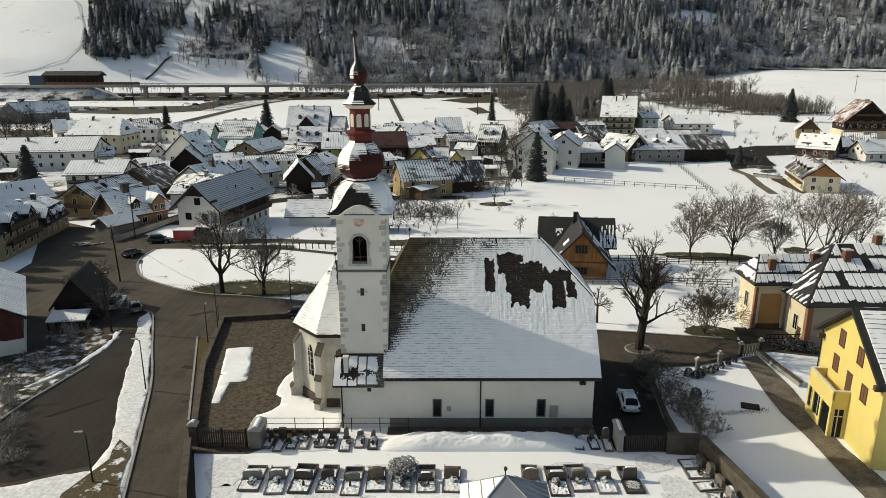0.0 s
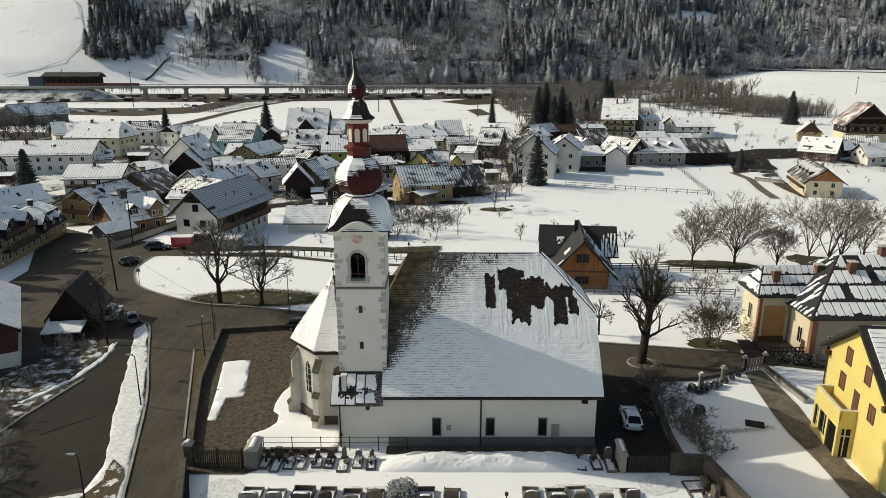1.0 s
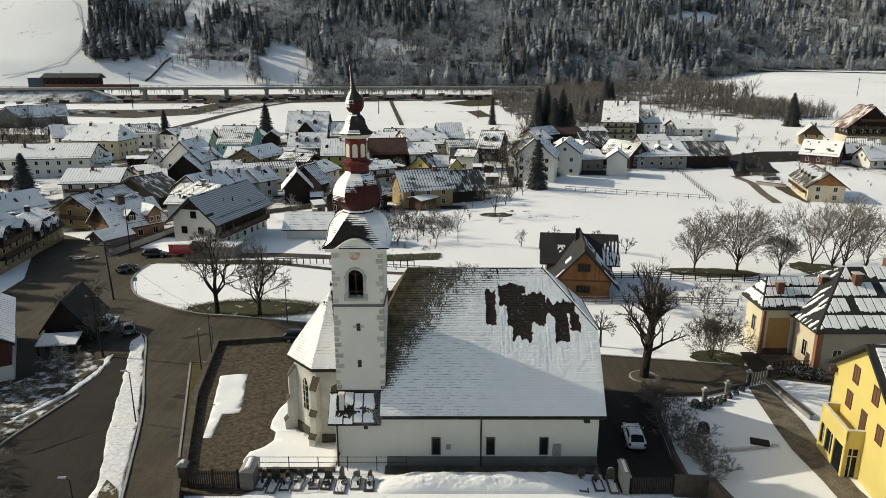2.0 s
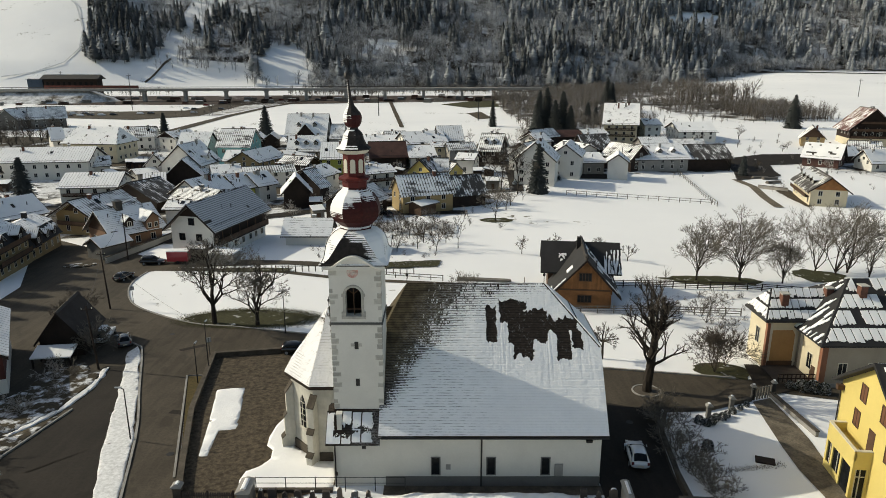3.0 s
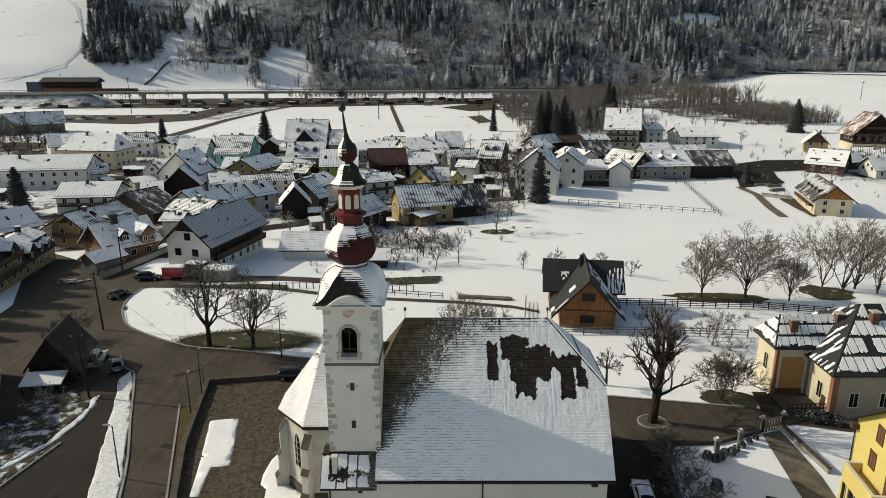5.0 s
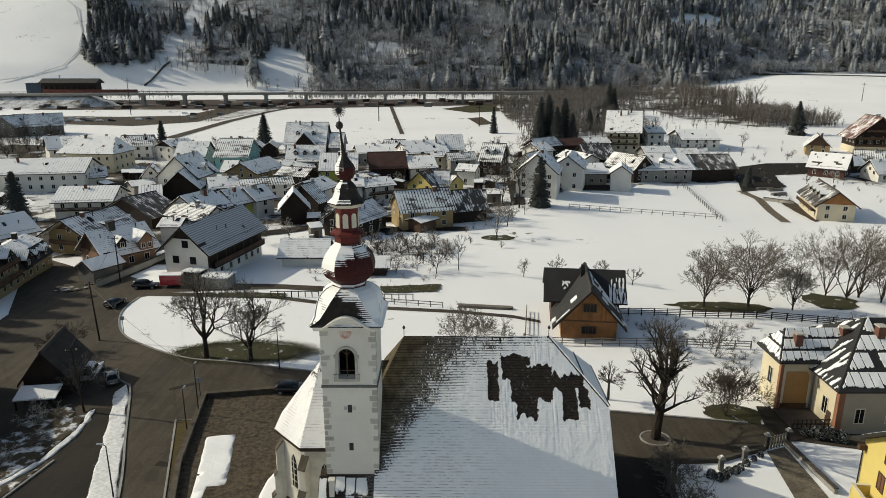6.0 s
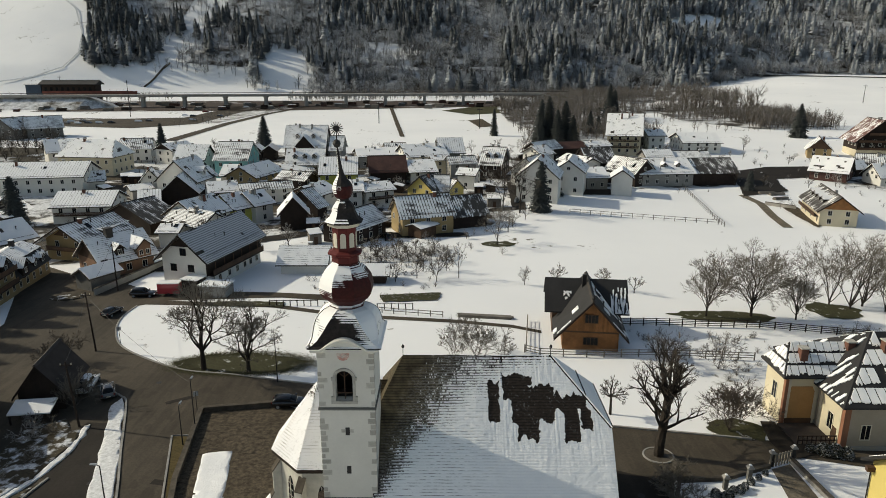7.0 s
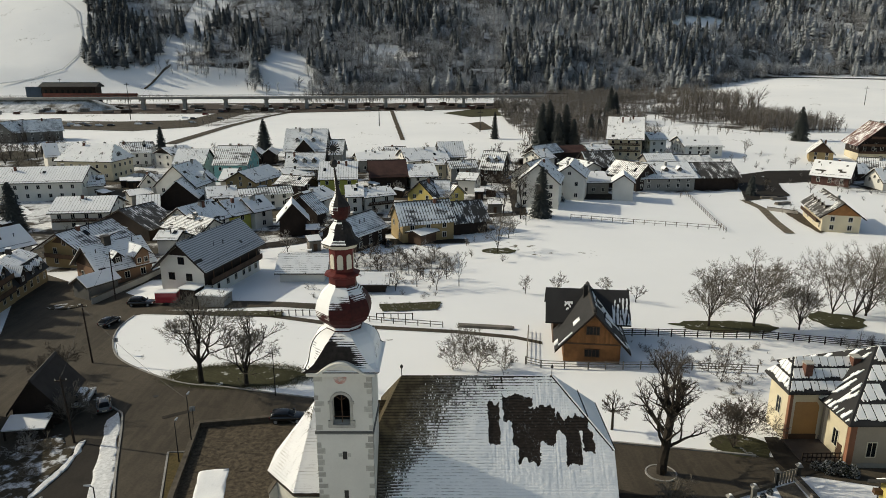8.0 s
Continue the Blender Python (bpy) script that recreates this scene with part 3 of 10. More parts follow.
def window(parent, m, w, h, frame="trim", pane="glass", sill=True, bars=True, label=""):
    """A window in a wall whose outside looks along local -y; m is the middle of its foot."""
    key = (round(w, 2), round(h, 2), frame, pane, sill, bars)
    if key not in WINDOW_MESHES:
        t = 0.09
        o = [(-w / 2 - t, -t), (w / 2 + t, -t), (w / 2 + t, h + t), (-w / 2 - t, h + t)]
        i = [(-w / 2, 0), (w / 2, 0), (w / 2, h), (-w / 2, h)]
        ring = [o, i]
        g = Geo().add([(x, y, z) for y in (-0.06, 0.02) for q in ring for x, z in q],
                      [f for k in range(4) for f in ((k, (k + 1) % 4, 4 + (k + 1) % 4, 4 + k), (4 + k, 4 + (k + 1) % 4, 12 + (k + 1) % 4, 12 + k), (8 + k, 8 + (k + 1) % 4, (k + 1) % 4, k))])
        p = Geo().box(-w / 2, -0.025, 0, w / 2, 0.015, h)
        WINDOW_MESHES[key] = (g.mesh("window", M[frame]), p.mesh("pane", M[pane]))
    a, b = WINDOW_MESHES[key][:2]
    ob = part("window", a, None, parent, label)
    ob.matrix_local = m
    part("pane", b, None, ob)
    if bars:
        if len(WINDOW_MESHES[key]) < 3:
            WINDOW_MESHES[key] += (Geo().box(-0.03, -0.045, 0.004, 0.03, -0.03, h - 0.004).mesh("mullion", M[frame]),)
        part("mullion", WINDOW_MESHES[key][2], None, ob)
    return ob


def side(x, y, z, yaw):
    """A pose on a wall: outside along local -y after the turn by yaw degrees."""
    return pose(x, y, z, 0, 0, yaw)


def snow_skin(geo, corner, along, up, nu, nv, keep, thick, wave):
    """A layer of snow on a sloping roof: cells along x and up the slope where keep(u, v) holds, with sides round its rim."""
    corner, along, up = Vector(corner), Vector(along), Vector(up)
    nrm = along.cross(up).normalized()
    if nrm.z < 0:
        nrm = -nrm
    ids = {}

    def vert(i, j, top):
        k = (i, j, top)
        if k not in ids:
            p = corner + along * (i / nu) + up * (j / nv) + nrm * ((thick + wave(i / nu, j / nv)) if top else -0.02)
            ids[k] = len(geo.v)
            geo.v.append(tuple(p))
        return ids[k]

    on = [[keep((i + 0.5) / nu, (j + 0.5) / nv) for j in range(nv)] for i in range(nu)]
    for i in range(nu):
        for j in range(nv):
            if not on[i][j]:
                continue
            a = [(i, j), (i + 1, j), (i + 1, j + 1), (i, j + 1)]
            geo.f.append(tuple(vert(*q, True) for q in a))
            for (di, dj), (p, q) in zip(((0, -1), (1, 0), (0, 1), (-1, 0)), ((0, 1), (1, 2), (2, 3), (3, 0))):
                x, y = i + di, j + dj
                if not (0 <= x < nu and 0 <= y < nv and on[x][y]):
                    geo.f.append((vert(*a[p], True), vert(*a[p], False), vert(*a[q], False), vert(*a[q], True)))
    return geo


# ---- the church ----
def course_mat(name, col, pitch):
    """Old tiles in courses, each course a small step, some tiles darker."""
    m, n, lk, p = nodes_of(name)
    z = axis_of(n, lk, 2)
    f = math_of(n, lk, "FRACT", math_of(n, lk, "DIVIDE", z, pitch))
    a = noise_of(n, lk, 3.0, 5, (1, 1, 2.5))
    c = blend(n, lk, ramp(n, lk, a, 0.3, 0.7), tuple(x * 0.55 for x in col), tuple(x * 1.5 for x in col))
    # sunlit olive and some moss painted into the roof end beside the tower
    old = blend(n, lk, ramp(n, lk, noise_of(n, lk, 1.4, 5), 0.35, 0.68), (0.046, 0.036, 0.023), (0.115, 0.094, 0.055))
    c = blend(n, lk, math_of(n, lk, "MULTIPLY", ramp(n, lk, math_of(n, lk, "ADD", axis_of(n, lk, 0), math_of(n, lk, "MULTIPLY", a, 2.0)), 3.5, 0.5), ramp(n, lk, z, 7.5, 9.0)), c, old)
    c = blend(n, lk, math_of(n, lk, "MULTIPLY", math_of(n, lk, "LESS_THAN", f, 0.22), 0.7), c, tuple(x * 0.3 for x in col))
    # a dusting of snow that thickens along the slope, caught on the tiles' edges
    line = math_of(n, lk, "SUBTRACT", axis_of(n, lk, 0), math_of(n, lk, "MULTIPLY", z, 0.62))
    near = ramp(n, lk, math_of(n, lk, "ADD", line, math_of(n, lk, "MULTIPLY", noise_of(n, lk, 0.7, 5), 3.0)), -9.6, -6.0)
    speck = ramp(n, lk, math_of(n, lk, "ADD", noise_of(n, lk, 6.0, 6, (1, 1, 2.2), 0.8), math_of(n, lk, "MULTIPLY", f, 0.12)), 0.52, 0.70)
    dust = math_of(n, lk, "MULTIPLY", math_of(n, lk, "MULTIPLY", near, speck), math_of(n, lk, "LESS_THAN", line, -5.2))
    c = blend(n, lk, math_of(n, lk, "MULTIPLY", dust, 0.5), c, SNOW_DIM)
    # thin streaks of old snow down the bared patches
    streak = math_of(n, lk, "MULTIPLY", ramp(n, lk, noise_of(n, lk, 1.0, 5, (5.0, 5.0, 0.7), 0.75), 0.57, 0.72), ramp(n, lk, noise_of(n, lk, 0.9, 3), 0.42, 0.6))
    streak = math_of(n, lk, "MULTIPLY", math_of(n, lk, "MULTIPLY", streak, ramp(n, lk, axis_of(n, lk, 0), 3.0, 4.5)), 0.5)
    c = blend(n, lk, streak, c, SNOW_DIM)
    lk.new(c, p.inputs["Base Color"])
    p.inputs["Roughness"].default_value = 0.85
    p.inputs["Specular IOR Level"].default_value = 0.2
    bump_of(n, lk, p, math_of(n, lk, "ADD", f, math_of(n, lk, "MULTIPLY", a, 0.6)), 0.7, 0.05)
    return m


def sheet_snow_mat(name, col, lo, hi, rough, rows=0.16, up=1.0, side_w=0.25, patch=0.35, lines_w=0.28, drift=0.0, grain=0.8, lee=None):
    """Sheet metal or shingles with snow lying where the face turns up, thin along the courses."""
    m, n, lk, p = nodes_of(name)
    geo = n.new("ShaderNodeNewGeometry")
    s = n.new("ShaderNodeSeparateXYZ")
    lk.new(geo.outputs["True Normal"], s.inputs[0])
    v = math_of(n, lk, "ADD", math_of(n, lk, "MULTIPLY", s.outputs[2], up), math_of(n, lk, "MULTIPLY", math_of(n, lk, "SUBTRACT", noise_of(n, lk, grain, 6), 0.5), 2 * patch))
    v = math_of(n, lk, "ADD", v, math_of(n, lk, "MULTIPLY", math_of(n, lk, "ADD", axis_of(n, lk, 0), 6.76), drift))
    v = math_of(n, lk, "SUBTRACT", v, math_of(n, lk, "MULTIPLY", math_of(n, lk, "MINIMUM", s.outputs[0], 0.0), side_w))
    v = math_of(n, lk, "SUBTRACT", v, math_of(n, lk, "MULTIPLY", math_of(n, lk, "MAXIMUM", s.outputs[0], 0.0), side_w if lee is None else lee))
    v = math_of(n, lk, "SUBTRACT", v, math_of(n, lk, "MULTIPLY", stripes(n, lk, 2, rows, rows * 0.42, 0.06), lines_w))
    f = ramp(n, lk, v, lo, hi)
    base = blend(n, lk, ramp(n, lk, noise_of(n, lk, 4, 4), 0.3, 0.7), tuple(x * 0.6 for x in col), tuple(x * 1.3 for x in col))
    lk.new(blend(n, lk, f, base, SNOW_COL), p.inputs["Base Color"])
    lk.new(blend(n, lk, f, (rough,) * 3, (0.8,) * 3), p.inputs["Roughness"])
    p.inputs["Specular IOR Level"].default_value = 0.2
    bump_of(n, lk, p, f, 0.5, 0.05)
    return m


M["church_tiles"] = course_mat("old_church_tiles", (0.036, 0.027, 0.021), 0.172)
def church_snow_mat():
    """Snow on the church roof: courses show as broken dashes where it lies thin."""
    m, n, lk, p = nodes_of("snow_on_church_tiles")
    a, b = noise_of(n, lk, 0.3, 5), noise_of(n, lk, 2.5, 6)
    c = blend(n, lk, ramp(n, lk, a, 0.35, 0.65), SNOW_COL, SNOW_DIM)
    dash = ramp(n, lk, noise_of(n, lk, 1.0, 6, (1.1, 1.1, 5.8), 0.8), 0.46, 0.58)
    thin = ramp(n, lk, math_of(n, lk, "ADD", axis_of(n, lk, 0), math_of(n, lk, "MULTIPLY", noise_of(n, lk, 0.8, 5), 5.0)), 8.2, 3.4)
    line = math_of(n, lk, "MULTIPLY", stripes(n, lk, 2, 0.172, 0.05), math_of(n, lk, "MULTIPLY", dash, thin))
    c = blend(n, lk, math_of(n, lk, "MULTIPLY", line, 0.8), c, (0.16, 0.155, 0.15))
    lk.new(c, p.inputs["Base Color"])
    p.inputs["Roughness"].default_value = 0.7
    bump_of(n, lk, p, b, 0.5, 0.06)
    return m


M["church_snow"] = church_snow_mat()
M["choir_snow"] = snow_mat("thin_snow_on_choir_tiles", 2, 0.2, 0.05, (0.50, 0.72), (0.40, 0.385, 0.36), 0.9, 0.08, 2.6, tone=0.96)
M["dome_red"] = sheet_snow_mat("snowy_oxide_red_sheet", (0.042, 0.006, 0.0055), 0.30, 0.36, 0.6, side_w=0.75, lee=0.4, patch=0.30, lines_w=0.2, rows=0.13)
M["dome_small"] = sheet_snow_mat("snowy_lantern_roof", (0.028, 0.024, 0.022), 0.46, 0.52, 0.75, up=0.75, side_w=0.9)
M["dome_spire"] = sheet_snow_mat("snow_edged_spire", (0.030, 0.026, 0.024), 0.50, 0.60, 0.75, up=0.3, side_w=0.8, patch=0.2, lines_w=0.1)
M["dome_dark"] = sheet_snow_mat("snowy_dark_shingles", (0.026, 0.022, 0.020), 0.22, 0.32, 0.75, up=0.6, lee=-0.1, side_w=1.15, patch=0.5, lines_w=0.24, rows=0.14, drift=0.17, grain=0.9)
M["old_plaster"] = surface("rain_stained_plaster", (0.56, 0.545, 0.485), 0.9, 0.32, 0.5, 2.0, 0.25, 0.01, (1.5, 1.5, 0.35))
M["faded_red"] = mixed_mat("faded_clock_paint", (0.55, 0.30, 0.26), (0.62, 0.55, 0.49), 2.2, 0.42, 0.55, 9.0)

EAVE, TOP, YF, YR = 5.08, 15.2, 52.5, 61.0
RISE = (TOP - EAVE) / (YR - YF)


def church():
    root = thing("church", pose(0, 0, 0), "whitewashed baroque church with snowy tiled roof and red onion dome", "church")
    # nave walls with the upright parts of the gables
    g = Geo()
    prof = [(53.2, -0.8), (53.2, 5.75), (57.35, 10.6), (64.65, 10.6), (68.8, 5.75), (68.8, -0.8)]
    g.loft([[(x, y, z) for y, z in prof] for x in (-4.85, 13.05)])
    nave = part("nave_wall", g, M["white_wall"], root)
    part("plinth", Geo().box(-4.65, 53.13, -0.6, 13.08, 53.197, 0.92), M["plinth"], root, "grey rendered plinth")
    # nave roof: two slopes and two half hips, a slab with thickness
    front = [(-5.1, YF, EAVE), (13.45, YF, EAVE), (13.45, 57.23, EAVE + RISE * 4.73), (9.0, YR, TOP), (-3.1, YR, TOP), (-5.1, 58.1, EAVE + RISE * 5.6)]
    back = [(x, 2 * YR - y, z) for x, y, z in reversed(front)]
    hip_r = [front[2], (front[2][0], 2 * YR - front[2][1], front[2][2]), front[3]]
    hip_l = [front[5], front[4], (front[5][0], 2 * YR - front[5][1], front[5][2])]
    g = Geo()
    for poly in (front, back, hip_r, hip_l):
        n = len(poly)
        g.add(poly + [(x, y, z - 0.3) for x, y, z in poly], [tuple(range(n)), tuple(reversed(range(n, 2 * n)))] + [(i, i + n, (i + 1) % n + n, (i + 1) % n) for i in range(n)])
    roof = part("nave_roof", g, M["church_tiles"], root, "old dark brown tiled roof, partly bare of snow")

    bare = [(3.83, 4.66, 11.0, 13.55), (5.0, 6.9, 12.4, 13.5), (5.7, 6.95, 10.9, 13.4), (6.14, 7.73, 10.05, 11.3), (6.9, 9.02, 11.1, 13.3),
            (9.1, 11.6, 11.7, 12.7), (9.78, 10.9, 9.9, 11.8), (11.1, 11.9, 10.6, 11.85), (5.0, 7.3, 13.38, 13.95)]

    def lies(x, z):
        """Whether snow lies on the front slope at x and height z."""
        ragx, ragz = 0.13 * wob(x, z, 1.6, 31) + 0.09 * wob(x, z, 5, 33) + 0.05 * wob(x, z, 13, 34), 0.2 * wob(x, z, 1.8, 32) + 0.3 * wob(x * 2.2, z * 0.4, 1.0, 36) + 0.12 * wob(x * 7, z * 0.8, 1.0, 37)
        if any(a - 0.05 < x + ragx < b + 0.05 and c < z + ragz < d for a, b, c, d in bare):
            return False
        e = float(np.interp(z, [5, 7, 9, 11, 12.5, 14, 15.2], [-9, -5.0, -3.7, -2.3, -1.0, 0.0, 1.8]))
        w = float(np.interp(z, [5, 9, 11, 13, 14.5, 15.2], [1.0, 1.6, 3.0, 4.5, 8.0, 11.0]))
        row, f = divmod(z / 0.172, 1.0)
        n1 = 0.5 * wob(x * 0.7, z * 1.0, 1.0, 41) + 0.45 * wob(x * 2.0, z * 2.6, 1.0, 42) + 0.45 * wob(x * 6, row * 1.7, 1.0, 43) + 0.75 * wob(x * 19, row * 2.9, 1.0, 44)
        return (x - e) / w - 0.5 - 0.6 * n1 > (0.26 if f > 0.6 else -0.05 if f > 0.3 else -0.34)

    g = Geo()
    nu, nv = 420, 236

    def keep(u, v):
        x, z = -5.1 + 18.55 * u, EAVE + (TOP - EAVE) * v
        y = YF + (z - EAVE) / RISE
        if y > 57.23 and x > 13.45 - (y - 57.23) * 4.45 / (YR - 57.23) - 0.15:
            return False
        if y > 58.1 and x < -5.1 + (y - 58.1) * 2.0 / (YR - 58.1) + 0.1:
            return False
        return lies(x, z)

    def wave(u, v):
        x, z = 18.55 * u, (TOP - EAVE) * v
        groove = 0.017 * wob(x * 6.5, z * 0.35, 1.0, 51) * min(1, max(0, (x - 8) / 2)) * min(1, max(0.15, (z - 2.5) / 2.5))
        return 0.018 * ((z / 0.172) % 1) + 0.03 * wob(x, z, 0.8, 52) + groove + 0.015 * wob(x, z, 3, 53)

    snow_skin(g, (-5.1, YF, EAVE), (18.55, 0, 0), (0, YR - YF, TOP - EAVE), nu, nv, keep, 0.05, wave)
    tagged(part("roof_snow", g, M["church_snow"], roof, "ridged snow sliding off the tiles"), kind="stuff")
    g = Geo()
    hr = [Vector(p) + Vector((0.05, 0, 0.07)) for p in hip_r]
    g.add([tuple(p) for p in hr], [(0, 1, 2)])
    for a, b in ((0, 1), (1, 2), (2, 0)):
        g.add([tuple(hr[a]), tuple(hr[b]), tuple(hr[b] - Vector((0.05, 0, 0.1))), tuple(hr[a] - Vector((0.05, 0, 0.1)))], [(0, 1, 2, 3)])
    part("hip_snow", g, M["snow"], roof)
    g = Geo()
    g.rod((13.52, 57.3, 10.75), (13.52, 64.7, 10.75), 0.07).rod((11.6, 58.8, 12.75), (11.6, 63.2, 12.75), 0.05)
    part("snow_guard", g, M["iron"], roof)
    for x in (-3.1, 9.0):
        g = Geo().rod((x, YR, TOP), (x, YR, TOP + 0.9), 0.03)
        g.turned([(0.02, TOP + 0.6), (0.11, TOP + 0.68), (0.13, TOP + 0.76), (0.08, TOP + 0.88), (0.02, TOP + 0.96)], 8, x, YR)
        part("roof_finial", g, M["iron"], roof)
    part("gutter", Geo().rod((-4.9, YF - 0.03, EAVE - 0.2), (13.5, YF - 0.03, EAVE - 0.2), 0.09, sides=8), M["iron"], root, "dark metal eaves gutter")
    for x, z in ((3.25, EAVE - 0.25), (-8.75, 4.1)):
        part("downpipe", Geo().rod((x, 53.08, -0.4), (x, 53.08, z), 0.065), M["iron"], root, "dark rain pipe")
    for x in (-0.51, 4.06, 8.54):
        window(root, side(x, 53.2, 1.13, 0), 0.62, 1.53, "plinth", "glass", False, False)
    part("notice_board", Geo().box(9.29, 53.08, 1.02, 9.98, 53.2, 2.11).box(9.36, 53.06, 1.09, 9.91, 53.09, 2.04), M["grey_wall"], root, "grey framed notice board")
    part("wall_lamp", Geo().box(11.75, 52.9, 4.2, 12.25, 53.2, 4.42), M["iron"], root)
    part("wall_patch", Geo().box(0.32, 53.185, 1.55, 0.72, 53.203, 2.05), M["grey_wall"], root, "grey patch of old plaster")

    # low annex in front of the tower
    g = Geo()
    g.loft([[(x, y, z) for y, z in [(53.2, -0.8), (53.2, 4.85), (54.3, 6.2), (55.5, 6.2), (55.5, -0.8)]] for x in (-8.9, -4.853)])
    part("annex_wall", g, M["white_wall"], root)
    g = Geo()
    lo, hi = (52.45, 4.2), (54.12, 6.25)
    g.loft([[(x, lo[0], lo[1]), (x, lo[0], lo[1] + 0.18), (x, hi[0], hi[1] + 0.18), (x, hi[0], hi[1])] for x in (-9.4, -5.0)])
    g.add([(-9.4, 52.45, 4.38), (-9.4, 54.9, 6.5), (-8.6, 54.9, 7.0), (-8.6, 54.1, 6.43)], [(0, 3, 2, 1)])
    annex = part("annex_roof", g, M["church_tiles"], root, "small lean-to roof with melting snow")
    g = Geo()
    sl = Vector((0, hi[0] - lo[0], hi[1] - lo[1]))

    def lean_to(u, v):
        """Snow on the lean-to: three fields between battens, melted ragged across the middle."""
        rag = 0.13 * wob(u * 17, v * 9, 1.0, 61) + 0.08 * wob(u * 41, v * 27, 1.0, 62)
        if any(abs(u + 0.012 * wob(v * 9, k, 1, 63) - c) < 0.014 for k, c in enumerate((0.28, 0.47, 0.65))) or u > 0.87 + rag * 0.3:
            return False
        if u < 0.13 + 0.2 * rag:
            return v < 0.93 + rag * 0.3
        if u < 0.28:
            return v < 0.22 + rag
        if u < 0.47:
            return v > 0.6 + rag or v < 0.2 + 1.3 * rag
        return 0.96 > v > 0.5 + 1.2 * rag or 0.04 < v < 0.36 + 1.3 * rag or (u < 0.65 and 0.4 < v < 0.46)

    snow_skin(g, (-9.35, lo[0], lo[1] + 0.18), (4.3, 0, 0), sl, 110, 64, lean_to, 0.05, lambda u, v: 0.025 * wob(u * 12, v * 5, 1, 62))
    tagged(part("annex_snow", g, M["snow"], annex), kind="stuff")
    g = Geo().box(-8.5, 53.15, 4.8, -8.12, 53.55, 6.6).box(-8.56, 53.1, 6.6, -8.06, 53.6, 6.72)
    part("annex_chimney", g, M["white_wall"], root)
    part("annex_vent", Geo().box(-6.54, 53.17, 3.47, -6.2, 53.21, 3.79), M["iron"], root)
    part("meter_box", Geo().box(-8.83, 53.12, 1.02, -8.6, 53.2, 1.3), M["brown_wood"], root)

    # tower
    x0, x1, y0, y1 = -8.78, -4.75, 54.1, 58.2
    cx, cy = (x0 + x1) / 2, (y0 + y1) / 2
    g = Geo()
    ring4 = [(x0, y1), (x1, y1), (x1, y0), (x0, y0)]
    g.v = [(x, y, z) for z in (-0.8, 18.95) for x, y in ring4]
    g.f = [(0, 1, 2, 3), (4, 7, 6, 5), (1, 0, 4, 5), (2, 1, 5, 6), (0, 3, 7, 4)]
    bx, bz, bw, bh = -6.92, 14.75, 0.62, 1.75
    hole = [(bx - bw, bz)] + [(bx - bw * math.cos(math.pi * i / 12), bz + bh + bw * math.sin(math.pi * i / 12)) for i in range(13)] + [(bx + bw, bz)]
    rim = [(x0, -0.8), (x0, 18.95), (x1, 18.95), (x1, -0.8)]
    left, right = hole[:8], hole[7:]
    wall_f = [[rim[0], rim[1], rim[2], hole[7]] + list(reversed(left[:-1])), [hole[7], rim[2], rim[3]] + list(reversed(right))[:-1], [rim[0], hole[0], hole[-1], rim[3]]]
    for poly in wall_f:
        g.add([(x, y0, z) for x, z in poly], [tuple(range(len(poly)))])
    nh = len(hole)
    g.add([(x, y, z) for y in (y0, y0 + 0.7) for x, z in hole], [(i, (i + 1) % nh, (i + 1) % nh + nh, i + nh) for i in range(nh)])
    tower = part("tower", g, M["white_wall"], root, "tall square whitewashed bell tower with grey quoins")
    part("skirting", Geo().box(x0 - 0.05, y0 - 0.05, 6.0, x1 + 0.05, y1 + 0.05, 6.62), M["church_tiles"], tower)
    g = Geo()
    for z, w, h in ((14.0, 0.09, 0.14), (14.14, 0.05, 0.06)):
        g.box(x0 - w, y0 - w, z, x1 + w, y1 + w, z + h)
    part("string_course", g, M["plinth"], tower, "grey string course")
    blocks = {}
    for wide in (0.62, 0.36):
        blocks[wide] = Geo().box(-0.02, -0.02, 0, wide, 0.6 if wide < 0.5 else 0.34, 0.44).mesh("quoin", M["quoin"])
    random.seed(7)
    for k in range(26):
        z = 6.7 + k * 0.475
        if 13.75 < z < 14.2 or z > 18.2:
            continue
        for sx, x in ((1, x0), (-1, x1)):
            if random.random() < 0.3:
                continue
            q = part("quoin", blocks[0.62 if (k + (sx > 0)) % 2 else 0.36], None, tower)
            q.matrix_local = Matrix.Translation((x, y0, z)) @ Matrix.Diagonal((sx * rnd(0.65, 1.15), 1, rnd(0.7, 1.0), 1))
    # belfry opening with stone surround
    arch = lambda r, n=12: [(bx + r * math.cos(math.pi * i / n), bz + bh + r * math.sin(math.pi * i / n)) for i in range(n + 1)]
    inner = [(bx + bw, bz)] + arch(bw) + [(bx - bw, bz)]
    outer = [(bx + bw + 0.2, bz)] + arch(bw + 0.2) + [(bx - bw - 0.2, bz)]
    g = Geo()
    n = len(inner)
    g.add([(x, y0 - 0.09, z) for x, z in inner] + [(x, y0 - 0.09, z) for x, z in outer] + [(x, y0 + 0.01, z) for x, z in inner] + [(x, y0 + 0.01, z) for x, z in outer],
          [(i, i + 1, n + i + 1, n + i) for i in range(n - 1)] + [(n + i, n + i + 1, 3 * n + i + 1, 3 * n + i) for i in range(n - 1)] + [(i + 1, i, 2 * n + i, 2 * n + i + 1) for i in range(n - 1)])
    g.box(bx - 0.95, y0 - 0.14, bz - 0.22, bx + 0.95, y0 + 0.01, bz)
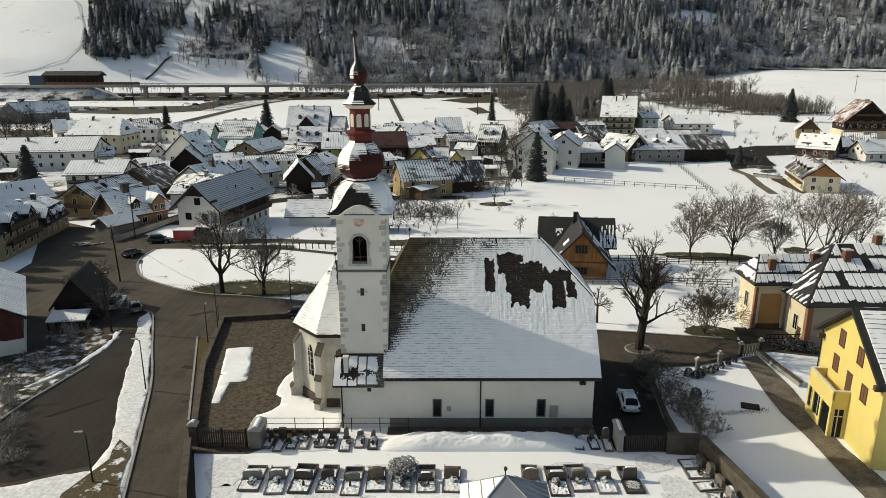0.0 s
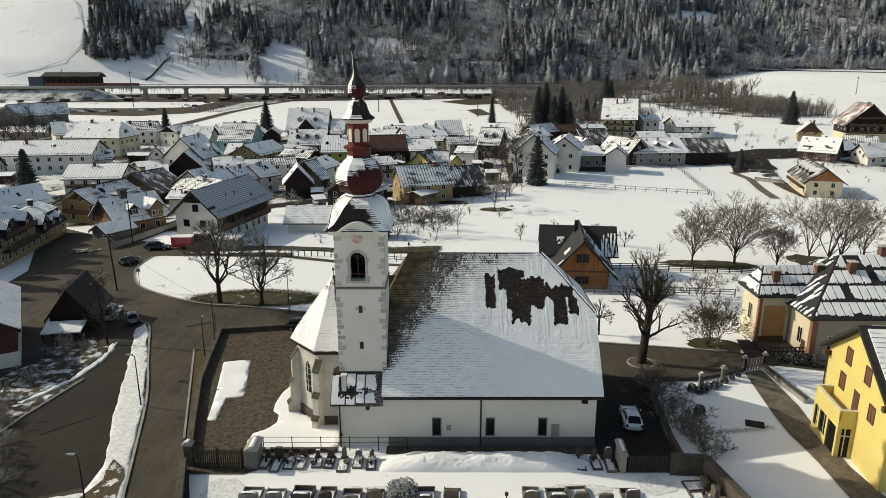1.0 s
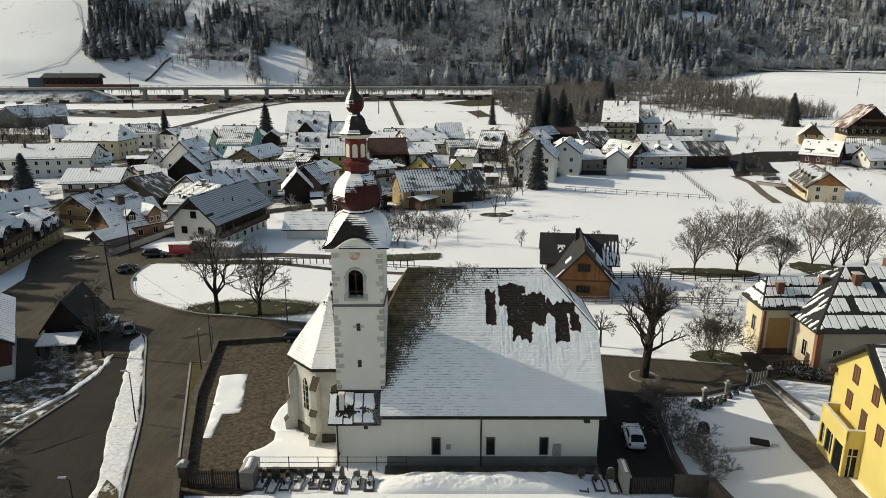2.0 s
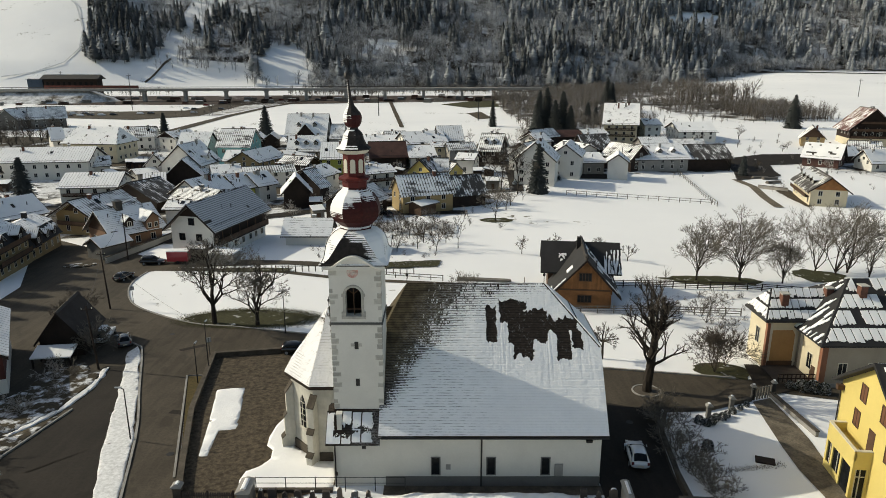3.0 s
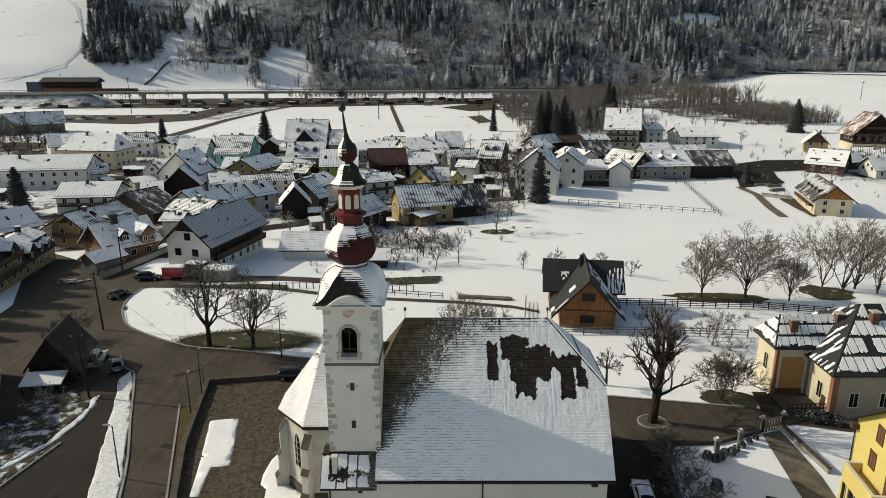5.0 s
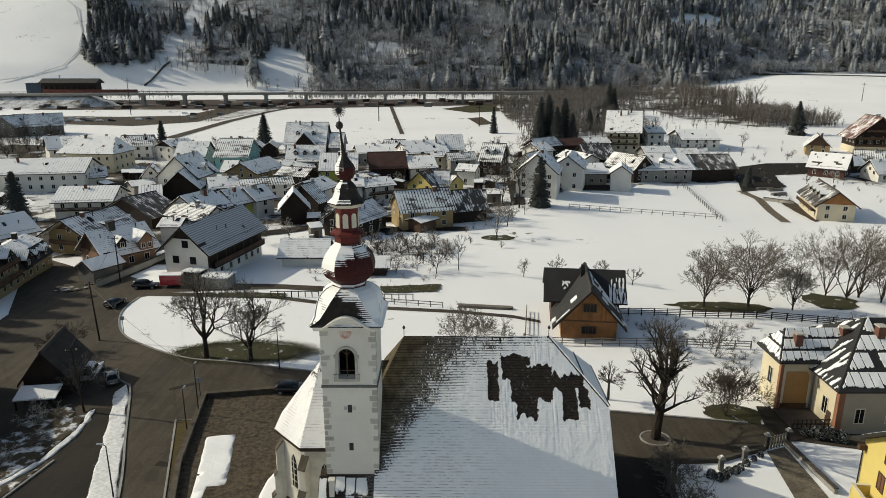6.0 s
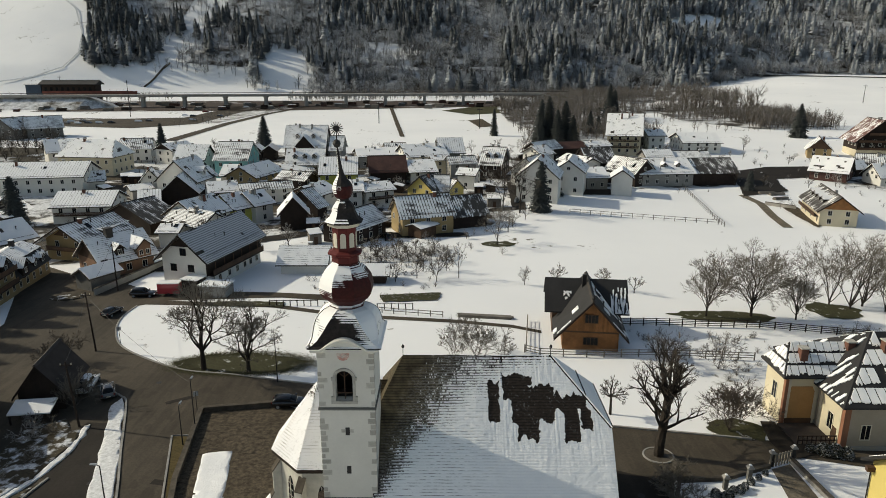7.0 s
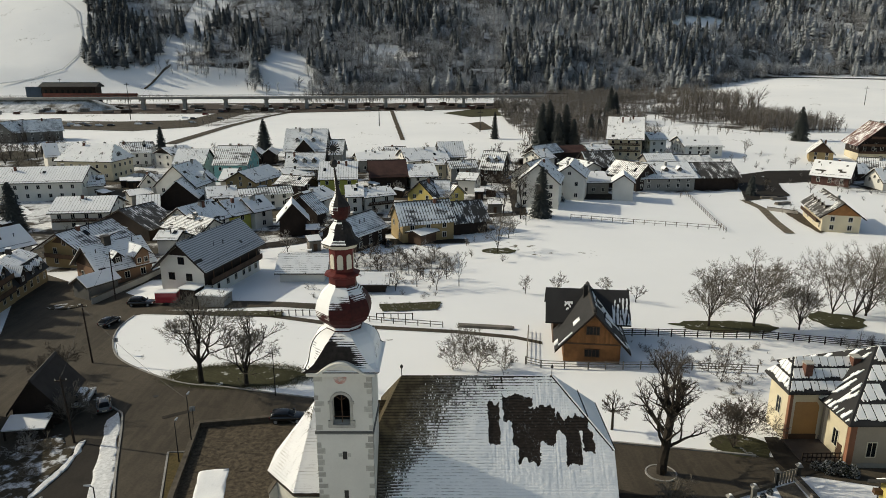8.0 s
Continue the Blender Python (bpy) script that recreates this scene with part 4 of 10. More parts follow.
    g.box(bx - 0.95, y0 - 0.12, bz, bx - bw, y0 + 0.01, bz + 0.35).box(bx + bw, y0 - 0.12, bz, bx + 0.95, y0 + 0.01, bz + 0.35)
    g.box(bx - 0.92, y0 - 0.11, bz + bh - 0.12, bx - bw, y0 + 0.01, bz + bh + 0.1).box(bx + bw, y0 - 0.11, bz + bh - 0.12, bx + 0.92, y0 + 0.01, bz + bh + 0.1)
    part("belfry_surround", g, M["quoin"], tower, "grey stone arch surround")
    g = Geo().box(bx - 1.4, y0 + 2.9, bz - 1.0, bx + 1.4, y0 + 3.2, bz + bh + bw + 0.6)
    hole = part("belfry_opening", g, M["iron"], tower, "dark belfry opening")
    g = Geo().box(bx - 0.03, y0 + 0.25, bz, bx + 0.03, y0 + 0.29, bz + bh + bw)
    for s in (-1, 1):
        g.rod((bx, y0 + 0.27, bz + bh), (bx + s * 0.45, y0 + 0.27, bz + bh + 0.35), 0.025)
    g.box(bx - bw, y0 + 0.25, bz + 0.45, bx + bw, y0 + 0.29, bz + 0.52)
    part("belfry_grille", g, M["brown_wood"], hole)
    for z in (12.24, 9.02):
        part("slit_window", Geo().box(cx - 0.2, y0 - 0.015, z - 0.32, cx + 0.12, y0 + 0.02, z + 0.32), M["iron"], tower)
    for u0, u1 in ((-0.5, -0.23), (0.15, 0.4)):
        part("slit_stone", Geo().box(cx + u0, y0 - 0.01, 12.15, cx + u1, y0 + 0.02, 12.42), M["quoin"], tower)
    # clock rosette
    g = Geo()
    g.loft([[(cx - 0.15 + r * math.cos(a), y, 18.35 + r * math.sin(a)) for a in [2 * math.pi * i / 20 for i in range(20)]] for r, y in ((0.46, y0 + 0.01), (0.46, y0 - 0.015))])
    part("clock_rosette", g, M["faded_red"], tower, "faded red painted rosette")
    # cornice that arches over the clock
    def brow(x):
        u = (x - cx) / 1.7
        return 18.95 + (0.80 * math.cos(u * math.pi / 2) ** 1.15 if abs(u) < 1 else 0)

    g = Geo()
    xs = [x0 - 0.35, x0 - 0.1] + [cx - 1.72 + 3.44 * i / 20 for i in range(21)] + [x1 + 0.1, x1 + 0.35]
    g.loft([[(x, y0 - 0.55, brow(x) - 0.24), (x, y0 - 0.74, brow(x) - 0.05), (x, y0 - 0.74, brow(x) + 0.05), (x, y0 + 0.4, brow(x) + 0.05), (x, y0 + 0.4, brow(x) - 0.24)] for x in xs])
    g.add([(x, y0 - 0.5, 18.7) for x in xs[2:23]] + [(x, y0 - 0.5, brow(x) - 0.1) for x in xs[2:23]], [(i, i + 1, 22 + i, 21 + i) for i in range(20)])
    g.box(x0 - 0.3, y0 + 0.4, 18.72, x0 + 0.1, y1 + 0.3, 19.0).box(x1 - 0.1, y0 + 0.4, 18.72, x1 + 0.3, y1 + 0.3, 19.0).box(x0 - 0.3, y1 - 0.1, 18.72, x1 + 0.3, y1 + 0.3, 19.0)
    part("cornice", g, M["white_wall"], tower, "moulded cornice curving over the clock")
    # bell-shaped lower roof: a square foot whose cut corners widen upward to eight sides
    def octagon(half, z, cut):
        k = half * (1 - cut)
        return [(cx + x, cy + y, z) for x, y in ((-k, -half), (k, -half), (half, -k), (half, k), (k, half), (-k, half), (-half, k), (-half, -k))]

    prof = [(2.62, 18.98, 0.03), (2.66, 19.08, 0.03), (2.48, 19.22, 0.10), (2.34, 19.5, 0.20), (2.29, 19.9, 0.30), (2.24, 20.3, 0.40), (2.12, 20.7, 0.48), (1.9, 21.02, 0.54), (1.6, 21.28, 0.57), (1.25, 21.45, 0.586)]
    part("lower_dome", Geo().loft([octagon(*row) for row in prof]), M["dome_dark"], tower, "bell-shaped shingled roof with patches of snow")
    edges = [octagon(*row) for row in prof[1:]]
    for k in range(8):
        rows = [[(e[k][0] + 0.045 * math.cos(q), e[k][1] + 0.045 * math.sin(q), e[k][2] + 0.02) for q in [2 * math.pi * i / 6 for i in range(6)]] for e in edges]
        part("hip_roll", Geo().loft(rows), M["dome_dark"], tower)
    # red bulb, lantern, small bulb, spire
    g = Geo()
    g.turned([(1.28, 21.4), (1.33, 21.55), (1.2, 21.68), (1.45, 21.9), (1.75, 22.15), (1.98, 22.5), (2.04, 22.9), (1.98, 23.3), (1.8, 23.75), (1.5, 24.15), (1.2, 24.4), (1.0, 24.6), (0.98, 24.75)], 8, cx, cy, spin=math.pi / 8)
    part("onion_dome", g, M["dome_red"], tower, "oxide-red onion dome dusted with snow")
    g = Geo()
    g.turned([(0.98, 24.7), (0.98, 25.2), (1.25, 25.32), (1.28, 25.45), (1.0, 25.55), (0.86, 25.6), (0.86, 27.25), (1.05, 27.35)], 8, cx, cy, spin=math.pi / 8)
    lantern = part("lantern", g, M["red_paint"], tower, "red eight-sided lantern")
    for k in range(8):
        a = 2 * math.pi * (k + 0.5) / 8 + math.pi / 8
        w = Geo()
        arc = [(0.2, 0.0), (0.2, 0.85)] + [(0.2 * math.cos(math.pi * i / 8), 0.85 + 0.2 * math.sin(math.pi * i / 8)) for i in range(9)] + [(-0.2, 0.85), (-0.2, 0.0)]
        w.loft([[(x, y, z) for x, z in arc] for y in (0.0, -0.05)])
        q = part("louvre", w, M["trim"], lantern, "pale arched louvre panel")
        q.matrix_local = Matrix.Translation((cx, cy, 25.85)) @ Matrix.Rotation(a + math.pi / 2, 4, "Z") @ Matrix.Translation((0, -0.79, 0))
    g = Geo().turned([(1.02, 27.3), (1.2, 27.4), (1.24, 27.55), (1.3, 27.62)], 8, cx, cy, spin=math.pi / 8)
    part("lantern_cornice", g, M["trim"], tower, "pale lantern cornice")
    g = Geo().turned([(1.38, 27.6), (1.4, 27.68), (1.05, 27.95), (0.85, 28.35), (0.78, 28.7), (0.6, 28.95), (0.42, 29.1), (0.4, 29.3)], 8, cx, cy, spin=math.pi / 8)
    part("upper_dome", g, M["dome_small"], tower, "small dark bell roof with snow")
    g = Geo().turned([(0.4, 29.25), (0.55, 29.38), (0.68, 29.65), (0.72, 29.95), (0.7, 30.15), (0.6, 30.3)], 12, cx, cy)
    part("spire_bulb", g, M["dome_red"], tower, "small dark red bulb under the spire")
    g = Geo().turned([(0.68, 30.18), (0.62, 30.35), (0.45, 30.6), (0.25, 30.9), (0.16, 31.3), (0.1, 32.0), (0.06, 32.9)], 12, cx, cy)
    g.v = [(x - 0.1 * max(0, z - 30.2), y, z) for x, y, z in g.v]
    part("spire", g, M["dome_spire"], tower, "dark tapering spire with snow on one side")
    tip = cx - 0.28
    g = Geo().turned([(0.02, 32.75), (0.2, 32.85), (0.28, 33.05), (0.2, 33.25), (0.05, 33.35)], 10, tip, cy)
    part("spire_ball", g, M["iron"], tower)
    g = Geo().rod((tip, cy, 33.2), (tip, cy, 33.9), 0.035)
    for k in range(16):
        a = 2 * math.pi * k / 16
        g.rod((tip + 0.12 * math.cos(a), cy, 34.05 + 0.12 * math.sin(a)), (tip + 0.47 * math.cos(a), cy, 34.05 + 0.47 * math.sin(a)), 0.04, 0.025, 4)
    g.loft([[(tip + r * math.cos(a), cy + y, 34.05 + r * math.sin(a)) for a in [2 * math.pi * i / 16 for i in range(16)]] for r, y in ((0.16, -0.03), (0.16, 0.03))])
    part("star_vane", g, M["iron"], tower, "dark iron sunburst vane")

    # choir with polygonal end
    ring = [(-8.8, 57.05), (-11.1, 57.05), (-13.6, 59.8), (-13.6, 62.2), (-11.1, 64.95), (-4.9, 64.95), (-4.9, 57.05)]
    g = Geo().prism(list(reversed(ring)), -0.8, 7.3)
    choir = part("choir_wall", g, M["old_plaster"], root, "polygonal choir with stained plaster and buttresses")
    part("choir_base", Geo().prism([(x + (0.12 if x > -9 else -0.1), y + (-0.1 if y < 61 else 0.1)) for x, y in reversed(ring)], -0.8, 0.75), M["stone"], root, "damp dark stone base")
    eave = [(-8.8, 56.6), (-11.35, 56.6), (-14.1, 59.6), (-14.1, 62.4), (-11.35, 65.4), (-4.9, 65.4)]
    apex, end = (-10.1, 61, 13.0), (-3.5, 61, 13.0)
    g = Geo()
    v = [(x, y, 7.25) for x, y in eave] + [(x, y, 7.0) for x, y in eave] + [apex, end, (-3.5, 56.6, 7.25)]
    g.add(v, [(14, 0, 12, 13), (0, 1, 12), (1, 2, 12), (2, 3, 12), (3, 4, 12), (4, 5, 13, 12)] + [(i, i + 6, i + 7, i + 1) for i in range(5)] + [(6, 11, 10, 9, 8, 7)])
    croof = part("choir_roof", g, M["church_tiles"], root)
    g = Geo()
    for a, b, seed, miss in ((eave[1], eave[2], 3, 0.0), (eave[0], eave[1], 5, 0.3), (eave[2], eave[3], 9, 0.1)):
        A, B, C = Vector((*a, 7.3)), Vector((*b, 7.3)), Vector(apex) + Vector((0, 0, 0.05))
        n = 60
        for i in range(n):
            for j in range(n - i):
                for tri in (((i, j), (i + 1, j), (i, j + 1)), ((i + 1, j), (i + 1, j + 1), (i, j + 1))):
                    if tri[1][0] + tri[1][1] > n:
                        continue
                    pts = [A + (B - A) * p / n + (C - A) * q / n for p, q in tri]
                    c = (pts[0] + pts[1] + pts[2]) / 3
                    top = (c.z - 7.3) / 5.7
                    edge = (i / max(1, n - j))
                    rag = 0.5 * wob(c.x * 2.2 + c.y * 2.2, c.z * 0.7, 1.0, seed) + 0.6 * wob(c.x * 6 + c.y * 6, c.z * 2.4, 1.0, seed + 1) + 0.4 * wob(c.x * 17, c.z * 9 + c.y * 11, 1.0, seed + 2)
                    bare = (0.42 + 0.6 * top) * rag + 1.2 * max(0, top - 0.6) + (1.6 * max(0, 0.3 - edge) * (0.25 < top < 0.8) if miss > 0.2 else 0) + (0.25 if edge < 0.02 or edge > 0.98 else 0) > 0.5
                    if not bare:
                        k = Vector((-0.03, -0.03, 0.05 + 0.03 * wob(c.x, c.y, 2, 4)))
                        g.add([tuple(p + k) for p in pts], [(0, 2, 1)])
    tagged(part("choir_snow", g, M["choir_snow"], croof), kind="stuff")
    g = Geo().rod(apex, (apex[0], apex[1], 13.9), 0.03).turned([(0.02, 13.4), (0.12, 13.5), (0.12, 13.62), (0.02, 13.75)], 8, apex[0], apex[1])
    part("choir_finial", g, M["iron"], croof)
    for (bx2, by2), ang in (((-11.1, 57.05), 247), ((-13.6, 59.8), 200), ((-13.6, 62.2), 160), ((-11.1, 64.95), 113)):
        g = Geo()
        pr = [(-0.1, -0.8), (1.15, -0.8), (1.15, 0.8), (0.85, 1.1), (0.85, 2.9), (0.6, 3.3), (0.6, 5.3), (-0.1, 6.2)]
        g.loft([[(x, y, z) for x, z in pr] for y in (-0.3, 0.3)])
        b = part("buttress", g, M["old_plaster"], choir)
        b.matrix_local = pose(bx2, by2, 0, 0, 0, ang)
        for (xa, za), (xb, zb) in (((1.2, 0.78), (0.82, 1.16)), ((0.9, 2.88), (0.57, 3.36)), ((0.65, 5.28), (-0.05, 6.26))):
            part("buttress_cap", Geo().loft([[(xa, y, za), (xa, y, za + 0.1), (xb, y, zb + 0.1), (xb, y, zb)] for y in (-0.36, 0.36)]), M["stone"], b)
    for x, y, yaw, w in ((-12.38, 58.42, -47.5, 0.75), (-9.55, 57.05, 0, 0.6), (-13.62, 61, -90, 0.7)):
        g = Geo()
        arc = [(w / 2, 0), (w / 2, 2.4), (w * 0.3, 2.85), (0, 3.1), (-w * 0.3, 2.85), (-w / 2, 2.4), (-w / 2, 0)]
        g.loft([[(px, py, pz) for px, pz in arc] for py in (-0.02, 0.1)])
        q = part("choir_window", g, M["glass"], choir, "tall dark pointed window")
        q.matrix_local = pose(x, y, 2.5, 0, 0, yaw)
        g = Geo()
        for z in (0.6, 1.2, 1.8, 2.4):
            g.box(-w / 2, -0.05, z, w / 2, -0.025, z + 0.05)
        g.box(-0.03, -0.06, 0, 0.03, -0.025, 3.0).box(-w / 2 - 0.15, -0.12, -0.25, w / 2 + 0.15, 0.02, 0)
        part("tracery", g, M["quoin"], q)
    return root


church()

# ---- village houses ----
def dormer(root, u, w, z, q, wall, cover, frame="house_white"):
    """A gabled dormer on the slope towards local -y; q is its size."""
    g = Geo().loft([[(u + a * q, v, z + c * q) for a, c in [(-0.7, -0.6), (0.7, -0.6), (0.7, 0.8), (0, 1.5), (-0.7, 0.8)]] for v in (w - 0.9 * q, w + 1.6 * q)])
    d = part("dormer", g, M[wall], root)
    for s in (-1, 1):
        g = Geo().loft([[(u, v, z + 1.5 * q), (u, v, z + 1.5 * q + 0.18), (u + s * 0.98 * q, v, z + 0.58 * q + 0.18), (u + s * 0.98 * q, v, z + 0.58 * q)] for v in (w - 1.15 * q, w + 1.7 * q)])
        part("dormer_roof", g, M[cover], d)
        part("dormer_verge", Geo().loft([[(u, v, z + 1.5 * q - 0.2), (u, v, z + 1.5 * q + 0.03), (u + s * 1.0 * q, v, z + 0.58 * q + 0.03), (u + s * 1.0 * q, v, z + 0.58 * q - 0.2)] for v in (w - 1.19 * q, w - 1.13 * q)]), M["dark_wood"], d)
    for k in ((-0.35, 0.35) if q > 1.8 else (0,)):
        window(root, side(u + k * q, w - 0.9 * q, z - 0.2, 0), 0.7, 0.9, frame, "glass", False)
    return d


def house(x, y, yaw, L, W, he, hr, wall="house_white", cover="snow_roof", label="", under="tiles", oh=0.8, wins=2, gable=None, frame="house_white", chim=1, category="house",
          loss=0.12, hip=0.0, step=3.4, balcony=0, dormers=0, door=False, group="", base=None, attic=True, plain=False, lit=True, big=1.0):
    """A house with its ridge along local x. he, hr: eaves and ridge over the ground; wins: rows of windows; gable: cladding of the gable triangles."""
    g0 = ground(x, y)
    he *= 0.9
    root = thing("house" if category == "house" else category.replace(" ", "_"), pose(x, y, g0, 0, 0, yaw), label, category, group)
    seed = x * 0.37 + y * 0.11
    loss = loss + 0.12 if category == "house" else loss
    rs = random.Random(int(abs(seed * 1000)))
    hx, hy = L / 2, W / 2
    sl = (hr - he) / (hy)
    # walls
    if hip:
        g = Geo().box(-hx, -hy, -1.5, hx, hy, he)
    else:
        g = Geo()
        g.loft([[(u, -hy, -1.5), (u, hy, -1.5), (u, hy, he), (u, 0, hr - 0.02), (u, -hy, he)] for u in (-hx, hx)])
    part("wall", g, M[wall], root)
    if base:
        part("base", Geo().box(-hx - 0.03, -hy - 0.03, -1.5, hx + 0.03, hy + 0.03, 0.9), M[base], root)
    if gable and not hip:
        for s in (-1, 1):
            g = Geo()
            z0 = he + 0.1
            pr = [(-hy - 0.02, z0), (hy + 0.02, z0), (hy + 0.02, he + 0.12), (0, hr - 0.03), (-hy - 0.02, he + 0.12)]
            g.loft([[(u, q, z) for q, z in pr] for u in (s * (hx + 0.0), s * (hx + 0.07))])
            part("gable_cladding", g, M[gable], root)
    # roof slabs
    th = 0.22
    ex = hx + oh if not hip else hx + oh
    drop = oh * sl
    faces = []
    roof = None
    for s in (-1, 1):
        e = [(-ex, s * (hy + oh), he - drop), (ex, s * (hy + oh), he - drop), (ex - hip, 0, hr), (-ex + hip, 0, hr)]
        g = Geo()
        lo = [(a, b, c + 0.03) for a, b, c in e]
        up = [(a, b, c + 0.03 + th) for a, b, c in e]
        f = [(0, 1, 2, 3), (7, 6, 5, 4), (0, 4, 5, 1), (1, 5, 6, 2), (2, 6, 7, 3), (3, 7, 4, 0)]
        g.add(lo + up, f if s > 0 else [tuple(reversed(q)) for q in f])
        mat = cover if cover.startswith("thin") else under
        r = part("roof", g, M[mat], root)
        if hip:
            sx = s
            t = [(sx * ex, -(hy + oh), he - drop + 0.03), (sx * ex, hy + oh, he - drop + 0.03), (sx * (ex - hip), 0, hr + 0.03)]
            g = Geo().add(t + [(a, b, c + th) for a, b, c in t], [(0, 1, 2), (5, 4, 3), (0, 3, 4, 1), (1, 4, 5, 2), (2, 5, 3, 0)])
            part("hip", g, M[mat], r)
        if not cover.startswith("thin") and cover != "bare":
            g = Geo()
            A = Vector((-ex, s * (hy + oh), he - drop + th + 0.03))
            up_v = Vector((0, -s * (hy + oh), hr - he + drop))
            n, m_ = max(8, int(2 * ex / 0.7)), 10
            keep = lambda u, v, s=s: (abs(u - 0.5) * 2 * ex < ex - hip * v - 0.12) and wob(u * 2 * ex * 0.5, v * 5, 0.8, seed + s) + (0.35 if v > 0.85 else 0) * 0 - 0.5 * (v < 0.12) * wob(u * 9, 0, 1.0, seed) < 0.62 - loss
            snow_skin(g, A, (2 * ex, 0, 0), up_v, n, m_, keep, 0.13, lambda u, v: 0.05 * wob(u * 8, v * 4, 1, seed))
            tagged(part("roof_snow", g, M[cover], r), kind="stuff")
            if hip:
                g = Geo()
                t = [Vector((s * ex, -(hy + oh), he - drop + th + 0.12)), Vector((s * ex, hy + oh, he - drop + th + 0.12)), Vector((s * (ex - hip), 0, hr + th + 0.12))]
                g.add([tuple(q) for q in t] + [tuple(q - Vector((0, 0, 0.1))) for q in t], [(0, 1, 2), (0, 3, 4, 1), (1, 4, 5, 2), (2, 5, 3, 0)])
                part("hip_snow", g, M[cover], r)
        roof = r
    # chimneys
    for k in range(chim):
        u, w = rs.uniform(-0.35, 0.35) * L, rs.choice((-1, 1)) * rs.uniform(0.1, 0.3) * hy
        z = hr - abs(w) * sl
        g = Geo().box(u - 0.35, w - 0.3, z - 0.3, u + 0.35, w + 0.3, hr + 0.75)
        c = part("chimney", g, M["brick" if rs.random() < 0.4 else "grey_wall"], root)
        g = Geo().box(u - 0.45, w - 0.4, hr + 0.75, u + 0.45, w + 0.4, hr + 0.86)
        part("chimney_cap", g, M["snow" if rs.random() < 0.5 else "iron"], c)
    # vent pipes, roof windows and snow guards on the slope towards the valley
    if not hip and category == "house":
        for k in range(rs.randint(1, 3)):
            u, w = rs.uniform(-0.4, 0.4) * L, -rs.uniform(0.15, 0.75) * hy
            z = hr - abs(w) * sl
            c = part("vent_pipe", Geo().rod((u, w, z), (u, w, z + 1.0), 0.09, sides=6), M["iron"], root)
            part("cowl", Geo().turned([(0.2, z + 1.0), (0.05, z + 1.18)], 6, u, w), M["iron"], c)
        for k in range(rs.choice((0, 0, 0, 0, 1)) if lit else 0):
            u, w = rs.uniform(-0.4, 0.4) * L, -rs.uniform(0.3, 0.65) * hy
            q = [(u + a, w + b, hr + (w + b) * sl + th + 0.03) for a, b in ((-0.45, -0.6), (0.45, -0.6), (0.45, 0.6), (-0.45, 0.6))]
            g = Geo().add([(a, b, c - 0.1) for a, b, c in q] + [(a, b, c + 0.24) for a, b, c in q], [(4, 5, 6, 7), (0, 1, 5, 4), (1, 2, 6, 5), (2, 3, 7, 6), (3, 0, 4, 7)])
            part("roof_window", g, M["glass"], root)
        z = he - drop * 0.2
        w = hy + oh * 0.2
        g = Geo()
        for a in (0.0, 0.16):
            g.rod((-hx, -w, z + th + 0.15 + a), (hx, -w, z + th + 0.15 + a), 0.035, sides=4)
        part("snow_guard", g, M["iron"], root)
    if not hip:
        g = Geo().loft([[(u, -0.3, hr + th - 0.05), (u, 0, hr + th + 0.16), (u, 0.3, hr + th - 0.05)] for u in (-ex, ex)])
        part("ridge_cap", g, M["tiles" if cover != "snow" else "snow"], root)
        for s in (-1, 1):
            for e in (-1, 1):
                g = Geo().loft([[(e * ex, s * (hy + oh), he - drop - 0.12), (e * (ex + 0.06), s * (hy + oh), he - drop - 0.12), (e * (ex + 0.06), s * (hy + oh), he - drop + 0.2), (e * ex, s * (hy + oh), he - drop + 0.2)],
                                [(e * ex, 0, hr - 0.12), (e * (ex + 0.06), 0, hr - 0.12), (e * (ex + 0.06), 0, hr + 0.2), (e * ex, 0, hr + 0.2)]])
                part("barge_board", g, M["dark_wood"], root)
    # windows on the sides that the valley sees
    if wins and not plain:
        rot = radians(yaw)
        for nx, ny, ln, off, turn in ((0, -1, L, hy, 0), (0, 1, L, hy, 180), (1, 0, W, hx, 90), (-1, 0, W, hx, -90)):
            wx, wy = nx * math.cos(rot) - ny * math.sin(rot), nx * math.sin(rot) + ny * math.cos(rot)
            to = Vector((-x, 5 - y)).normalized()
            if wx * to.x + wy * to.y < 0.12:
                continue
            n = max(1, int(ln / step))
            for row in range(wins + (1 if attic and nx and not hip and hr - he > 2.6 else 0)):
                attic_row = row >= wins
                z = (0.95 + row * (he - 0.3) / wins) if not attic_row else he + 0.45
                cnt = n if not attic_row else max(1, n // 2)
                for k in range(cnt):
                    t = (k + 0.5) / cnt - 0.5
                    t *= (0.94 if not attic_row else 0.5) * ln
                    if rs.random() < 0.08:
                        continue
                    p = (t, -hy, z) if ny < 0 else (-t, hy, z) if ny > 0 else (hx, t, z) if nx > 0 else (-hx, -t, z)
                    window(root, side(*p, turn), 0.95, 1.25 if not attic_row else 1.0, frame, "glass")
    if door:
        g = Geo().box(-0.5, -hy - 0.05, -0.2, 0.5, -hy + 0.02, 2.05)
        part("door", g, M["brown_wood"], root)
